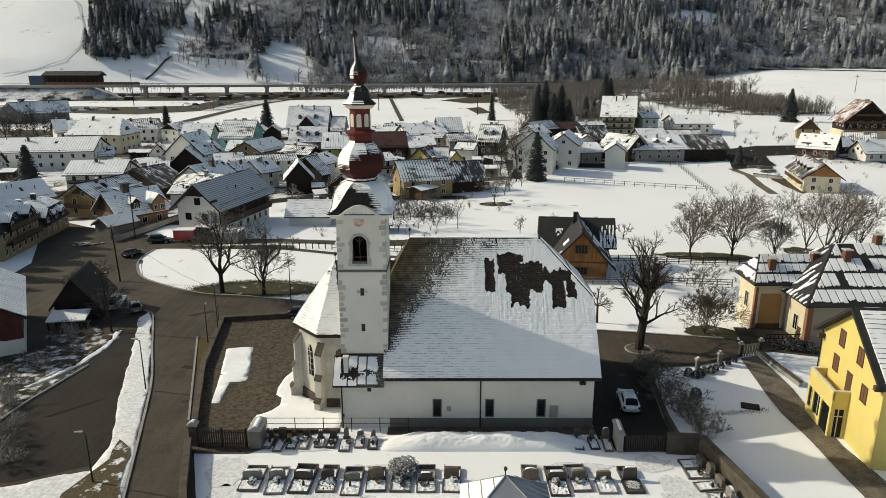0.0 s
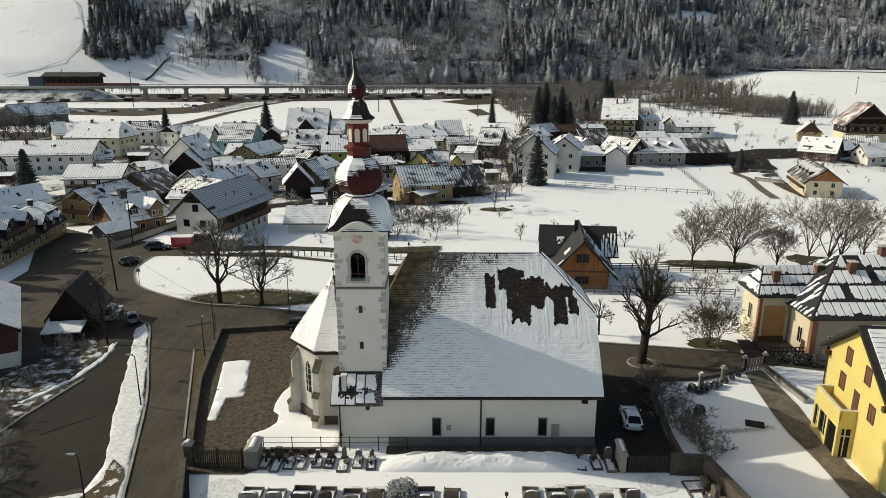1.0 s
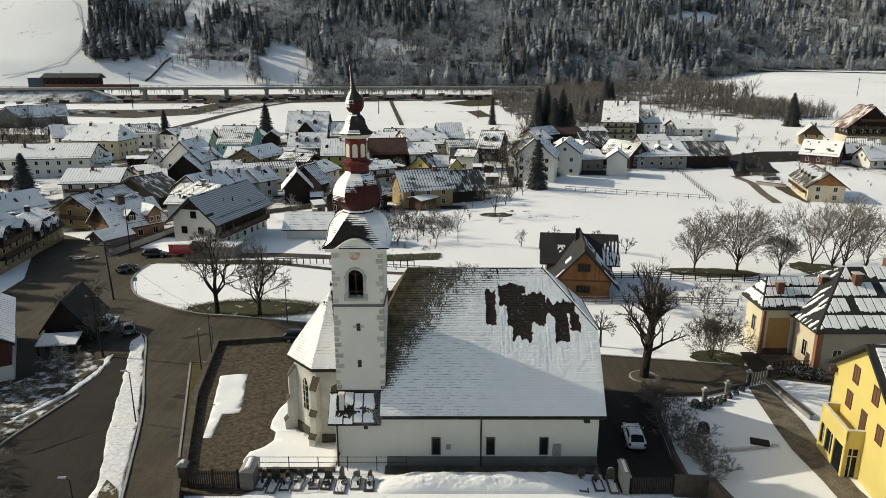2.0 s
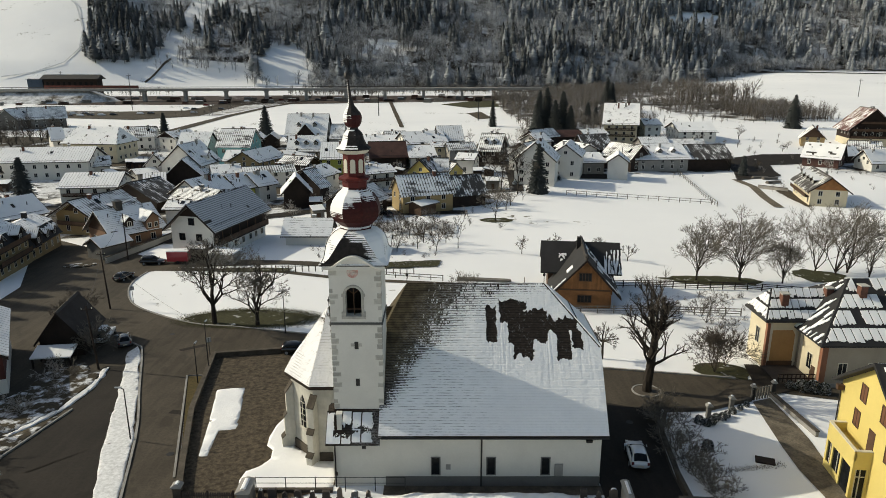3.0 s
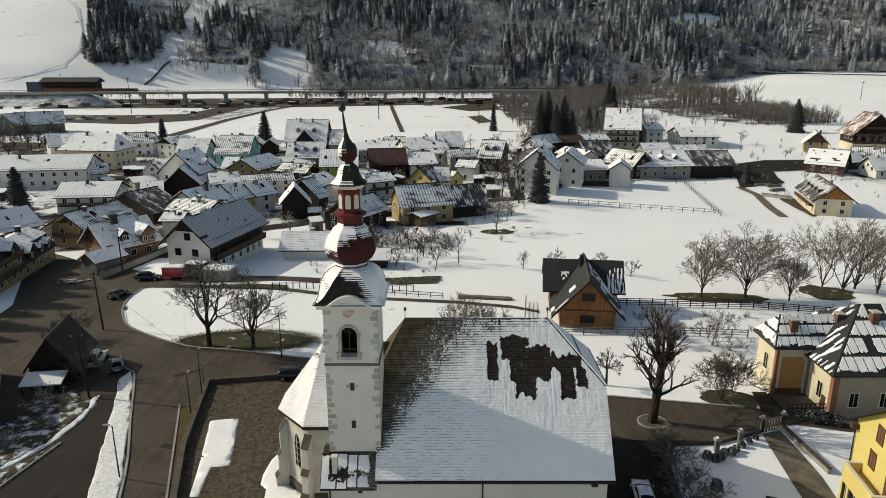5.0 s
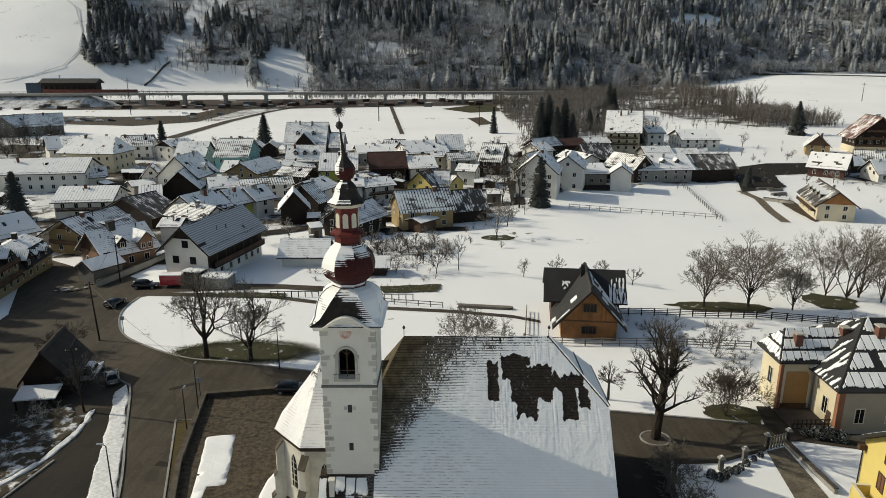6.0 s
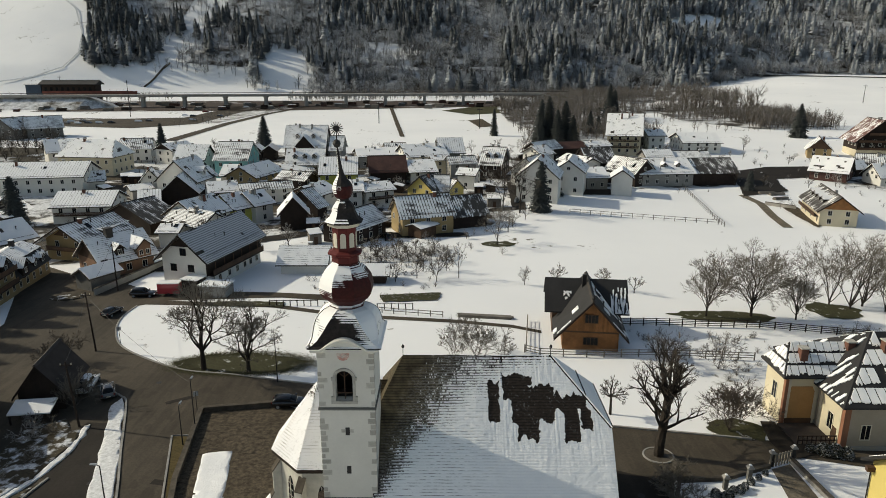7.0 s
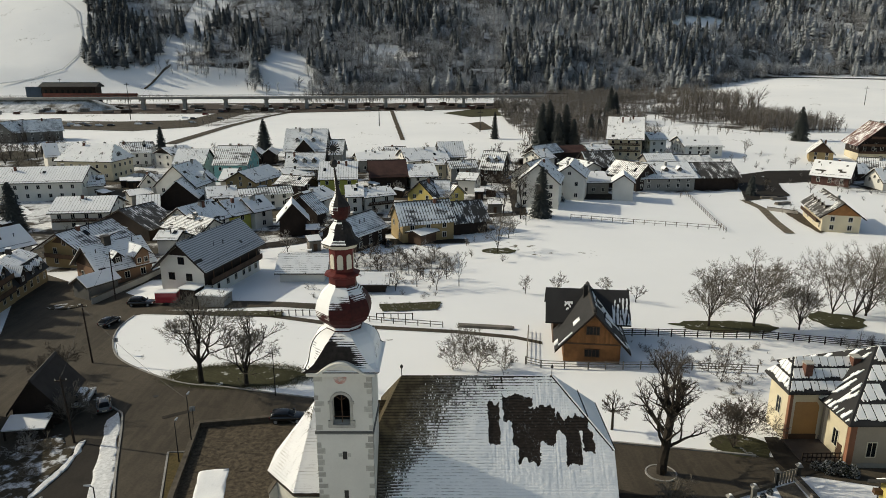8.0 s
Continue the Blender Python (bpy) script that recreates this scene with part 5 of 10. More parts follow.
    for k in range(balcony):
        z = he * (k + 1) / (balcony + 1) + 0.1
        g = Geo().box(-hx * 0.9, -hy - 1.2, z, hx * 0.9, -hy, z + 0.15)
        b = part("balcony", g, M["dark_wood"], root, "dark timber balcony")
        g = Geo().box(-hx * 0.9, -hy - 1.22, z + 0.9, hx * 0.9, -hy - 1.12, z + 1.0)
        u = -hx * 0.9
        while u < hx * 0.9:
            g.box(u, -hy - 1.2, z + 0.1, u + 0.16, -hy - 1.15, z + 0.95)
            u += 0.24
        part("railing", g, M["brown_wood"], b)
    for k in range(dormers):
        w = -hy * (0.55 if big == 1 else 0.75)
        dormer(root, (k + 0.5) / dormers * L * 0.8 - L * 0.4, w, hr - abs(w) * sl, big, "dark_wood" if big == 1 else wall, "snow" if big == 1 else cover if cover.startswith("snow") else "snow_roof", frame)
    return root


HOUSES = [
    # x, y, yaw, length, width, eaves, ridge, wall, cover, label, further settings
    (-44.8, 137.0, 75.5, 19.0, 9.0, 7.1, 10.4, "house_white", "farm_slate", "long white farmhouse with brown timber upper floor", dict(under="tiles", gable=None, oh=1.1, chim=0, loss=-0.2, lit=False, wins=0)),
    (-65.2, 131.6, 60, 6.0, 4.6, 3.0, 4.0, "plinth", "snow", "low grey shed with one bright snowy roof", dict(wins=0, chim=0, category="shed", loss=-0.3, oh=0.5)),
    (-98.5, 153.0, 62, 12, 9.5, 5.2, 8.0, "house_white", "snow", "white house with smooth snow roof behind the terrace", dict(chim=1, loss=-0.2)),
    (-27.4, 139.4, 0, 8.6, 6.5, 2.6, 4.6, "house_white", "snow_rows", "small white outbuilding under snow", dict(wins=0, chim=1, loss=-0.1, category="shed")),
    (-13.7, 131.6, 0, 6, 4, 2.2, 3.1, "dark_wood", "snow_worn", "small dark garden shed with snow on its roof", dict(wins=0, chim=0, category="shed", loss=-0.2)),
    (58.2, 229.5, 77, 8.5, 6.4, 6.6, 8.2, "house_white", "snow", "narrow tall white outbuilding with blank gable", dict(wins=0, chim=0, loss=-0.2, oh=0.5, lit=False)),
    (185.5, 305.5, 80, 15, 17.5, 8.4, 15.4, "dark_wood", "thin_red", "big brown chalet with yellow ground floor and balconies", dict(chim=2, balcony=0, oh=1.6, gable="dark_wood", under="red_tiles")),
    (161.0, 302.5, 66, 11, 9, 4.2, 8.0, "ochre", "thin_grey", "small tan house with grey slate roof", dict(chim=1, gable="brown_wood")),
    (142.5, 258, -40, 12, 10.5, 4.0, 8.0, "bare_brown", "snow", "red-brown boarded house under a white roof", dict(gable="dark_wood", chim=1)),
    (153, 265, 20, 9, 7, 3.4, 5.8, "dark_wood", "snow_worn", "small dark timber outhouse", dict(wins=0, chim=0, category="shed")),
    (108.6, 197.4, 255, 20.5, 9.2, 5.3, 8.2, "cream", "thin_dark", "cream chalet with orange timber gable and balcony", dict(gable="warm_wood", chim=1, oh=1.0, balcony=1, dormers=4)),
    (158, 250, 8, 12, 9, 3.6, 7.0, "house_white", "snow", "white house with bright snow roof", dict(chim=1, loss=-0.2)),
    (-158, 300, 5, 13, 9, 4.2, 7.4, "house_white", "snow_worn", "white house by the car park", dict(chim=1, loss=-0.2)),
    (-150, 218, 12, 13, 9, 4.2, 7.4, "house_white", "snow_worn", "white house beside the orchard", dict(chim=1, loss=-0.1)),
    (163, 268, -20, 10, 8.5, 4.0, 7.4, "dark_wood", "thin_strip", "dark chalet with snow stripes", dict(chim=1)),
    # next three: facade shade painted by the dark plinth grey of the walls
    (-218, 356, 82, 15, 12, 6.0, 10.2, "plinth", "thin_grey", "grey house with steep snowy roofs", dict(chim=1)),
    (-206, 362, 34, 16, 11, 6.0, 10.4, "plinth", "thin_grey", "grey gabled house in shade", dict(chim=1)),
    (-236, 350, 70, 14, 11, 6.0, 9.8, "plinth", "thin_grey", "grey house with broad eaves", dict(chim=1)),
    (-137.4, 237.3, 9.0, 33.5, 17.7, 6.6, 9.6, "house_white", "snow_seam", "long white two-storey house with seamed snowy roof", dict(oh=0.7, chim=2, loss=-0.2)),
    (-133.9, 270.3, -7.0, 21.8, 14.2, 7.8, 12.3, "cream", "snow_worn", "large cream half-hipped house deep in snow", dict(oh=0.7, hip=3, chim=3, loss=-0.2)),
    (-159.5, 285.2, 36.0, 4.1, 13.1, 6.1, 9.8, "house_white", "snow", "white wing behind the cream house", dict(oh=0.7, loss=-0.2)),
    (-120.2, 241.2, 29.0, 5.1, 9.5, 3.8, 5.9, "house_white", "snow_roof", "small white annex with low snowy roof", dict(oh=0.7, wins=1, chim=0)),
    (-100.0, 197.8, 7.0, 15.0, 14.1, 5.5, 7.8, "house_white", "snow_seam", "white house under a broad bright snowy roof", dict(oh=0.7, loss=-0.2, balcony=1, chim=1)),
    (-79.7, 157.0, 72.0, 12.0, 11.6, 5.2, 8.0, "ochre", "thin_strip", "tan house with wide timber eaves and striped snow", dict(step=5.5, oh=1.9, chim=1, under="black_tiles")),
    (-79.9, 183.3, 65.0, 9.8, 18.4, 3.9, 7.6, "dark_wood", "thin_dark", "dark timber barn with bare roof", dict(oh=0.7, wins=0, chim=0, category='barn')),
    (-77.7, 160.0, 81.0, 8.1, 5.4, 6.5, 6.4, "dark_wood", "snow_seam", "timber dormer wing with flat snowy roof", dict(oh=0.7, wins=1, chim=0, loss=-0.2)),
    (-67.0, 143.0, 52.0, 10.6, 9.8, 3.9, 7.4, "orange", "snow_rows", "terracotta house with several snowy gables", dict(oh=0.9, chim=0, loss=-0.05, gable="brown_wood", wins=1)),
    (-84.3, 230.0, 82.0, 13.4, 13.5, 6.7, 12.2, "house_white", "snow_roof", "white farmhouse with cut gable end", dict(dormers=1, big=1.4, oh=0.7, chim=2)),
    (-82.7, 223.1, 98.0, 15.4, 10.9, 4.1, 8.7, "dark_wood", "snow_roof", "dark timber barn with open gable", dict(oh=0.7, wins=0, chim=0, category='barn')),
    (-89.2, 212.0, 21.0, 5.3, 11.4, 3.6, 5.3, "grey_wall", "snow_seam", "grey outbuilding with a smooth snowy roof", dict(oh=0.7, wins=1, chim=0, loss=-0.2)),
    (-99.0, 226.8, 39.0, 6.1, 7.1, 3.6, 4.3, "grey_wall", "snow_worn", "low shed deep in snow", dict(oh=0.7, wins=0, chim=0, loss=-0.2, category='shed')),
    (-97.0, 231.9, 107.0, 5.2, 5.8, 5.9, 8.6, "house_white", "snow_worn", "small white house with snowy porch", dict(oh=0.7, loss=-0.1)),
    (-132.7, 295.9, -0.0, 5.1, 10.5, 6.0, 8.5, "house_white", "thin_strip", "white house with striped snowy roof", dict(oh=0.7)),
    (-125.1, 293.0, 12.0, 7.0, 10.2, 6.5, 9.1, "house_white", "thin_strip", "white house with dark slates and snow strips", dict(oh=0.7)),
    (-111.2, 290.4, 62.0, 11.4, 9.5, 6.2, 7.8, "house_white", "snow_roof", "white gabled house with timber loft", dict(oh=0.7, gable='dark_wood')),
    (-96.4, 272.0, 0.0, 10.9, 13.0, 6.1, 10.0, "house_white", "snow_roof", "white house with roof windows in snow", dict(oh=0.7, loss=-0.1)),
    (-78.7, 267.4, 0.0, 11.9, 17.3, 7.0, 11.8, "turquoise", "thin_strip", "turquoise house wrapped in scaffold netting", dict(oh=0.7, chim=3)),
    (-65.3, 242.3, 71.0, 16.2, 11.7, 5.1, 7.7, "ochre", "snow_worn", "small ochre gabled house", dict(oh=0.7, chim=0, loss=-0.1)),
    (-74.2, 245.1, 0.0, 3.8, 12.4, 4.8, 7.1, "house_white", "snow", "white wing beside the ochre house", dict(oh=0.7, chim=0, loss=-0.2)),
    (-68.1, 215.1, 22.0, 7.8, 10.1, 5.0, 6.8, "house_white", "snow_worn", "white house with smooth snowy roof", dict(oh=0.7, loss=-0.3)),
    (-55.2, 216.6, 23.0, 14.7, 7.3, 5.0, 5.9, "house_white", "thin_strip", "row house with snow-striped roof", dict(oh=0.7, chim=3)),
    (-48.5, 232.8, -25.0, 11.0, 7.4, 4.9, 6.3, "dark_wood", "thin_strip", "dark house with strips of snow", dict(oh=0.7)),
    (-62.8, 178.8, 66.0, 10.7, 11.4, 5.4, 8.5, "house_white", "snow_roof", "white row house with thin snow and dark ridge", dict(oh=0.7, chim=2, loss=0.05)),
    (-56.7, 187.2, 53.0, 5.3, 9.7, 5.4, 7.9, "green", "snow_worn", "green row house under smooth snow", dict(oh=0.7, loss=-0.1)),
    (-51.7, 190.6, 53.0, 5.7, 8.9, 5.6, 7.8, "house_white", "snow", "white row house with dark windows", dict(oh=0.7, chim=2, loss=-0.1)),
    (-63.8, 164.9, 0.0, 4.2, 6.8, 3.9, 4.6, "house_white", "snow_rows", "white outhouse under thick lined snow", dict(oh=0.7, wins=0, chim=0, loss=-0.2)),
    (-60.4, 171.5, -34.0, 13.2, 8.3, 4.7, 6.8, "house_white", "snow_grey", "white house with slate-grey snowy roof", dict(oh=0.7, chim=2)),
    (-38.4, 179.2, 103.0, 6.6, 6.7, 5.1, 8.4, "dark_wood", "snow", "dark barn with steep gable", dict(oh=0.7, wins=0, chim=0, category='barn')),
    (-37.0, 189.2, 62.0, 3.9, 10.4, 4.9, 8.4, "dark_wood", "thin_strip", "dark lean barn beside the lane", dict(oh=0.7, wins=0, chim=0, category='barn')),
    (-37.9, 203.8, 68.0, 10.1, 9.8, 5.7, 7.3, "house_white", "snow_worn", "white house with snowy roof and timber porch", dict(oh=0.7, loss=-0.1, gable='brown_wood')),
    (-26.4, 207.3, 9.0, 4.1, 10.0, 5.9, 7.5, "house_white", "snow", "white house with broad snowy eaves", dict(oh=0.7, loss=-0.1)),
    (-20.8, 208.6, 30.0, 8.8, 8.8, 5.5, 6.6, "house_white", "snow_worn", "white house with dark balcony and snowy roof", dict(oh=0.7, chim=2, balcony=1, loss=-0.1)),
    (-35.4, 238.1, 5.0, 11.6, 14.8, 6.0, 9.8, "green", "snow_seam", "lime green house with broad snowy roof", dict(oh=0.7, chim=2, loss=-0.2)),
    (-20.0, 245.7, 10.0, 12.0, 13.5, 5.2, 9.0, "dark_wood", "bare", "dark brown barn with bare red-brown roof", dict(oh=0.7, chim=0, under='bare_brown', wins=1)),
    (-8.6, 247.3, 13.0, 8.8, 14.6, 4.8, 7.3, "house_white", "snow_worn", "house under thick smooth snow", dict(oh=0.7, chim=0, loss=-0.3)),
    (-2.0, 262.3, 12.0, 5.4, 5.5, 5.9, 6.3, "cream", "snow_worn", "cream house with long snowy roof", dict(oh=0.7, loss=-0.2)),
    (6.1, 257.8, 14.0, 9.4, 7.5, 5.8, 7.1, "grey_wall", "thin_strip", "grey house with snow strips", dict(oh=0.7)),
    (2.1, 280.7, 9.0, 9.2, 13.1, 6.2, 10.4, "grey_wall", "snow_seam", "pale house with seamed metal roof", dict(oh=0.7, chim=0, loss=-0.2)),
    (-8.8, 274.7, 20.0, 16.0, 15.5, 5.9, 8.9, "house_white", "snow_worn", "white row house with snow-laden roof", dict(oh=0.7, chim=3, loss=-0.2)),
    (-26.0, 280.7, 14.0, 18.0, 14.7, 4.7, 6.4, "grey_wall", "snow", "low flat-roofed hall with snow", dict(oh=0.7, chim=3, loss=-0.2, wins=1)),
    (-20.5, 292.4, 11.0, 7.8, 10.7, 5.2, 6.6, "house_white", "thin_strip", "white house at the edge of the field", dict(oh=0.7)),
    (18.7, 258.7, -17.0, 7.5, 15.1, 5.7, 10.3, "dark_wood", "thin_strip", "dark house with snow strips", dict(oh=0.7, chim=2, dormers=2)),
    (14.2, 258.4, 20.0, 6.1, 7.0, 3.6, 4.3, "dark_wood", "snow", "low shed deep under snow", dict(oh=0.7, wins=0, chim=0, loss=-0.2, category='shed')),
    (-57.3, 297.1, -0.0, 16.4, 15.6, 6.4, 13.5, "grey_wall", "snow_rows", "large grey guesthouse with broad snowy roof and cross gable", dict(oh=0.7, chim=3, loss=-0.1, dormers=2)),
    (-44.4, 294.6, -0.0, 4.6, 13.0, 5.1, 9.4, "grey_wall", "thin_grey", "grey village garage building", dict(oh=0.7, wins=0, chim=0)),
    (-50.8, 260.7, 0.0, 13.1, 10.9, 5.6, 9.7, "grey_wall", "snow_rows", "grey house with row of dark dormers", dict(oh=0.7, dormers=3, chim=2, loss=-0.05)),
    (-54.0, 255.9, 25.0, 10.0, 10.9, 3.4, 5.0, "dark_wood", "snow_worn", "low shed with deep snow on its roof", dict(oh=0.7, wins=0, chim=0, loss=-0.1, category='shed')),
    (-78.9, 296, 96, 8.0, 5.2, 4.4, 5.9, "dark_wood", "snow_worn", "brown shed with snowy gable", dict(oh=0.7, wins=0, chim=0, category='shed', group='twin sheds', loss=-0.2)),
    (-73.2, 296, 96, 8.0, 5.2, 4.4, 5.9, "dark_wood", "snow", "brown shed with snowy gable", dict(oh=0.7, wins=0, chim=0, category='shed', group='twin sheds', loss=-0.2)),
    (-4.7, 214.4, 57.0, 8.3, 9.7, 4.4, 7.9, "yellow", "thin_dark", "yellow house with steep snow-streaked roof", dict(oh=0.7)),
    (0.9, 216.2, 128.0, 9.3, 5.8, 4.5, 6.6, "yellow", "thin_strip", "smaller yellow house with steep roof", dict(oh=0.7, chim=0)),
    (-0.6, 215.2, 0.0, 3.5, 9.4, 4.4, 7.7, "yellow", "thin_grey", "grey-roofed middle wing of the yellow house", dict(oh=0.7, chim=1, wins=1)),
    (8.4, 235.4, -18.0, 5.7, 7.5, 5.3, 6.3, "house_white", "snow_worn", "white village cottage with snowy roof", dict(oh=0.7, loss=-0.1)),
    (-5.4, 174.5, 20.0, 13.0, 10.0, 5.6, 9.0, "ochre", "thin_strip", "ochre farmhouse with long grey roof", dict(oh=0.7, chim=1, lit=False)),
    (-5.2, 169.0, 51.0, 5.6, 4.1, 2.9, 3.2, "brown_wood", "snow", "brown lean-to shed under bright snow", dict(oh=0.7, wins=0, chim=0, loss=-0.3, category='shed')),
    (4.8, 182.6, 23.0, 9.5, 10.0, 4.0, 7.5, "dark_wood", "thin_dark", "dark barn with melted stripes of snow", dict(oh=0.7, wins=0, chim=0, category='barn')),
    (-21.0, 166.1, 60.0, 12.2, 9.1, 4.6, 7.1, "dark_wood", "thin_grey", "dark timber house with grey snowy roof", dict(oh=0.7, chim=1)),
    (29.6, 217.6, 76.0, 13.0, 12.4, 8.6, 13.0, "house_white", "snow_roof", "tall cream house with three rows of windows", dict(oh=0.6, wins=3, chim=1, step=3.2, lit=False)),
    (41.6, 231.0, 74.0, 14.0, 9.6, 8.4, 11.0, "house_white", "snow_worn", "cream house with narrow gable", dict(oh=0.6, chim=1, lit=False)),
    (31.5, 243.0, 58, 15.0, 11.0, 6.0, 9.6, "house_white", "thin_grey", "white house with grey slate roof and thin snow", dict(oh=0.7)),
    (40.3, 288.5, 43.0, 14.1, 7.9, 6.2, 8.3, "dark_wood", "thin_grey", "dark timber house with cross roof", dict(oh=0.7, chim=0)),
    (37.4, 279.4, 36.0, 6.5, 10.8, 5.5, 7.6, "house_white", "snow_worn", "white house with bright roof", dict(oh=0.7, loss=-0.2)),
    (49.9, 259.9, -62.0, 14.0, 8.2, 6.0, 7.3, "house_white", "snow_roof", "white row house with grey roof", dict(oh=0.7)),
    (48.8, 295.5, 16.0, 17.7, 8.9, 5.3, 6.9, "dark_wood", "bare", "brown barn with bare roof", dict(oh=0.7, under='bare_brown', wins=0, chim=0, category='barn')),
    (57.7, 269.6, 13.0, 11.1, 13.5, 4.8, 9.0, "dark_wood", "thin_dark", "dark barn with ragged snow strips", dict(oh=0.7, wins=0, chim=1, category='barn')),
    (64.5, 302.0, 18.0, 10.5, 8.3, 5.2, 6.3, "house_white", "snow_worn", "white village house under bright snow", dict(oh=0.7, loss=-0.2)),
    (50.5, 241.4, 7.0, 7.1, 14.2, 4.3, 6.2, "grey_wall", "snow", "low garage building with smooth snowy roof", dict(oh=0.7, wins=1, chim=0, loss=-0.3)),
    (76.6, 252.0, 7.0, 19.0, 17.0, 4.8, 8.3, "grey_wall", "snow_worn", "long inn with dormers in a snowy roof", dict(oh=0.9, dormers=3, chim=1, loss=-0.2, lit=False)),
    (82.7, 275.3, 7.0, 10.4, 8.2, 6.0, 7.5, "grey_wall", "snow_seam", "rear wing of the inn under seamed snow", dict(oh=0.7, chim=1, loss=-0.1)),
    (66.0, 249.0, -58, 14.0, 9.5, 5.3, 8.8, "dark_wood", "thin_strip", "timber wing with snow-striped roof", dict(oh=0.7, chim=0)),
    (94.6, 254.6, 4.0, 16.5, 16.0, 4.9, 8.2, "dark_wood", "thin_dark", "long dark barn with half its snow gone", dict(oh=0.8, wins=0, chim=0, loss=0.22, category="barn")),
    (96.3, 276.7, 0.0, 13.1, 9.1, 5.3, 6.9, "dark_wood", "thin_grey", "grey-roofed barn behind the inn", dict(oh=0.7, wins=0, chim=1, category='barn')),
    (113.2, 318.2, -0.0, 16.3, 19.4, 4.7, 7.5, "house_white", "snow", "white bungalow row under thick snow", dict(oh=0.7, chim=0, loss=-0.3)),
    (95.1, 322.4, -0.0, 7.1, 15.0, 6.9, 8.4, "house_white", "snow_worn", "white flat-gabled house under snow", dict(oh=0.7, loss=-0.3)),
    (81.6, 320.0, -14.5, 14.0, 36.0, 8.8, 15.6, "cream", "snow_worn", "tall guesthouse with timber balconies and long snowy roof", dict(oh=0.9, wins=3, chim=6, loss=-0.2, balcony=2, lit=False)),
]
ROOTS = [house(*row[:8], cover=row[8], label=row[9], **row[10]) for row in HOUSES]

# the long farmhouse: boarded upper floor with a balcony, low windows, porch on its gable
farm = ROOTS[0]
part("upper_boarding", Geo().box(-9.55, -4.57, 2.9, 9.55, -4.5, 6.35), M["dark_wood"], farm, "brown boarded upper floor")
gallery = part("balcony", Geo().box(-8.8, -5.5, 2.75, 9.3, -4.57, 2.92), M["dark_wood"], farm, "long dark timber balcony")
part("railing", Geo().box(-8.8, -5.52, 3.0, 9.3, -5.45, 3.95), M["brown_wood"], gallery)
for u in range(-8, 10, 3):
    part("balcony_post", Geo().box(u, -5.5, 2.92, u + 0.14, -5.38, 5.5), M["brown_wood"], gallery)
for u in (-7.6, -5.4, -2.2, 0.6, 3.4, 5.6, 8.0):
    window(farm, side(u, -4.5, 1.0, 0), 0.8, 1.1, "trim", "glass")
for y, z in ((0.0, 6.6), (-1.4, 3.6), (2.2, 3.6)):
    window(farm, side(-9.5, y, z, -90), 1.1, 1.2, "dark_wood", "glass")
part("gable_boarding", Geo().loft([[(u, -2.6, 8.2), (u, 2.6, 8.2), (u, 0, 10.2)] for u in (-9.5, -9.56)]), M["dark_wood"], farm, "dark boarded gable tip")
porch = part("porch", Geo().box(-12.4, -4.2, -1.2, -9.5, -1.2, 3.0), M["dark_wood"], farm, "dark timber porch")
part("porch_snow", Geo().box(-12.7, -4.5, 3.004, -9.55, -1.0, 3.16), M["snow"], porch)
part("canopy", Geo().box(-12.3, 1.2, 1.2, -9.5, 3.6, 1.32), M["dark_wood"], farm)
part("canopy_snow", Geo().box(-12.3, 1.2, 1.324, -9.55, 3.6, 1.46), M["snow"], farm)
for v, w in ((0.2, 2.4), (2.6, 1.2)):
    part("lightning_rod", Geo().rod((2.0 if w > 2 else -3.0, -v, 10.6 - 0.8 * v), (2.0 if w > 2 else -3.0, -v, 10.6 - 0.8 * v + 0.9), 0.05), M["iron"], farm)
# the big brown chalet: pale ground floor and balconies across its gable
chalet = next(r for r in ROOTS if r["label"].startswith("big brown chalet"))
part("ground_floor", Geo().box(-7.56, -8.81, -1.4, 7.56, 8.81, 3.0), M["cream"], chalet, "cream rendered ground floor")
for z in (3.1, 6.2, 9.3):
    w = 8.6 if z < 9 else 5.0
    part("gable_balcony", Geo().box(-8.9, -w, z, -7.5, w, z + 0.16).box(-8.95, -w, z + 0.25, -8.85, w, z + 1.05), M["brown_wood"], chalet, "dark timber balcony")
    for u in (-6.6, -2.4, 2.4, 6.6) if z < 9 else (-2.0, 2.0):
        window(chalet, side(-7.5, u, z + 0.6, -90), 1.0, 1.5, "trim", "glass")
# the terracotta house: its red gable and a small dark dormer, a stout chimney
terra = next(r for r in ROOTS if r["label"].startswith("terracotta house"))
dormer(terra, 3.0, -4.0, 3.9, 2.0, "orange", "snow_rows")
dormer(terra, -1.3, -3.4, 4.6, 1.2, "dark_wood", "snow_rows")
part("chimney", Geo().box(-1.9, -0.9, 5.9, -0.5, 0.3, 8.9).box(-2.05, -1.05, 8.9, -0.35, 0.45, 9.1), M["iron"], terra, "stout dark chimney")
# the tan house: timber balcony across its gable
tan = next(r for r in ROOTS if r["label"].startswith("tan house"))
part("gable_balcony", Geo().box(-7.2, -4.6, 2.5, -6.0, 4.6, 2.66).box(-7.24, -4.6, 2.7, -7.16, 4.6, 3.5), M["brown_wood"], tan, "brown timber gable balcony")
part("gable_boarding", Geo().loft([[(u, -3.4, 5.6), (u, 3.4, 5.6), (u, 0, 7.85)] for u in (-6.0, -6.06)]), M["brown_wood"], tan)


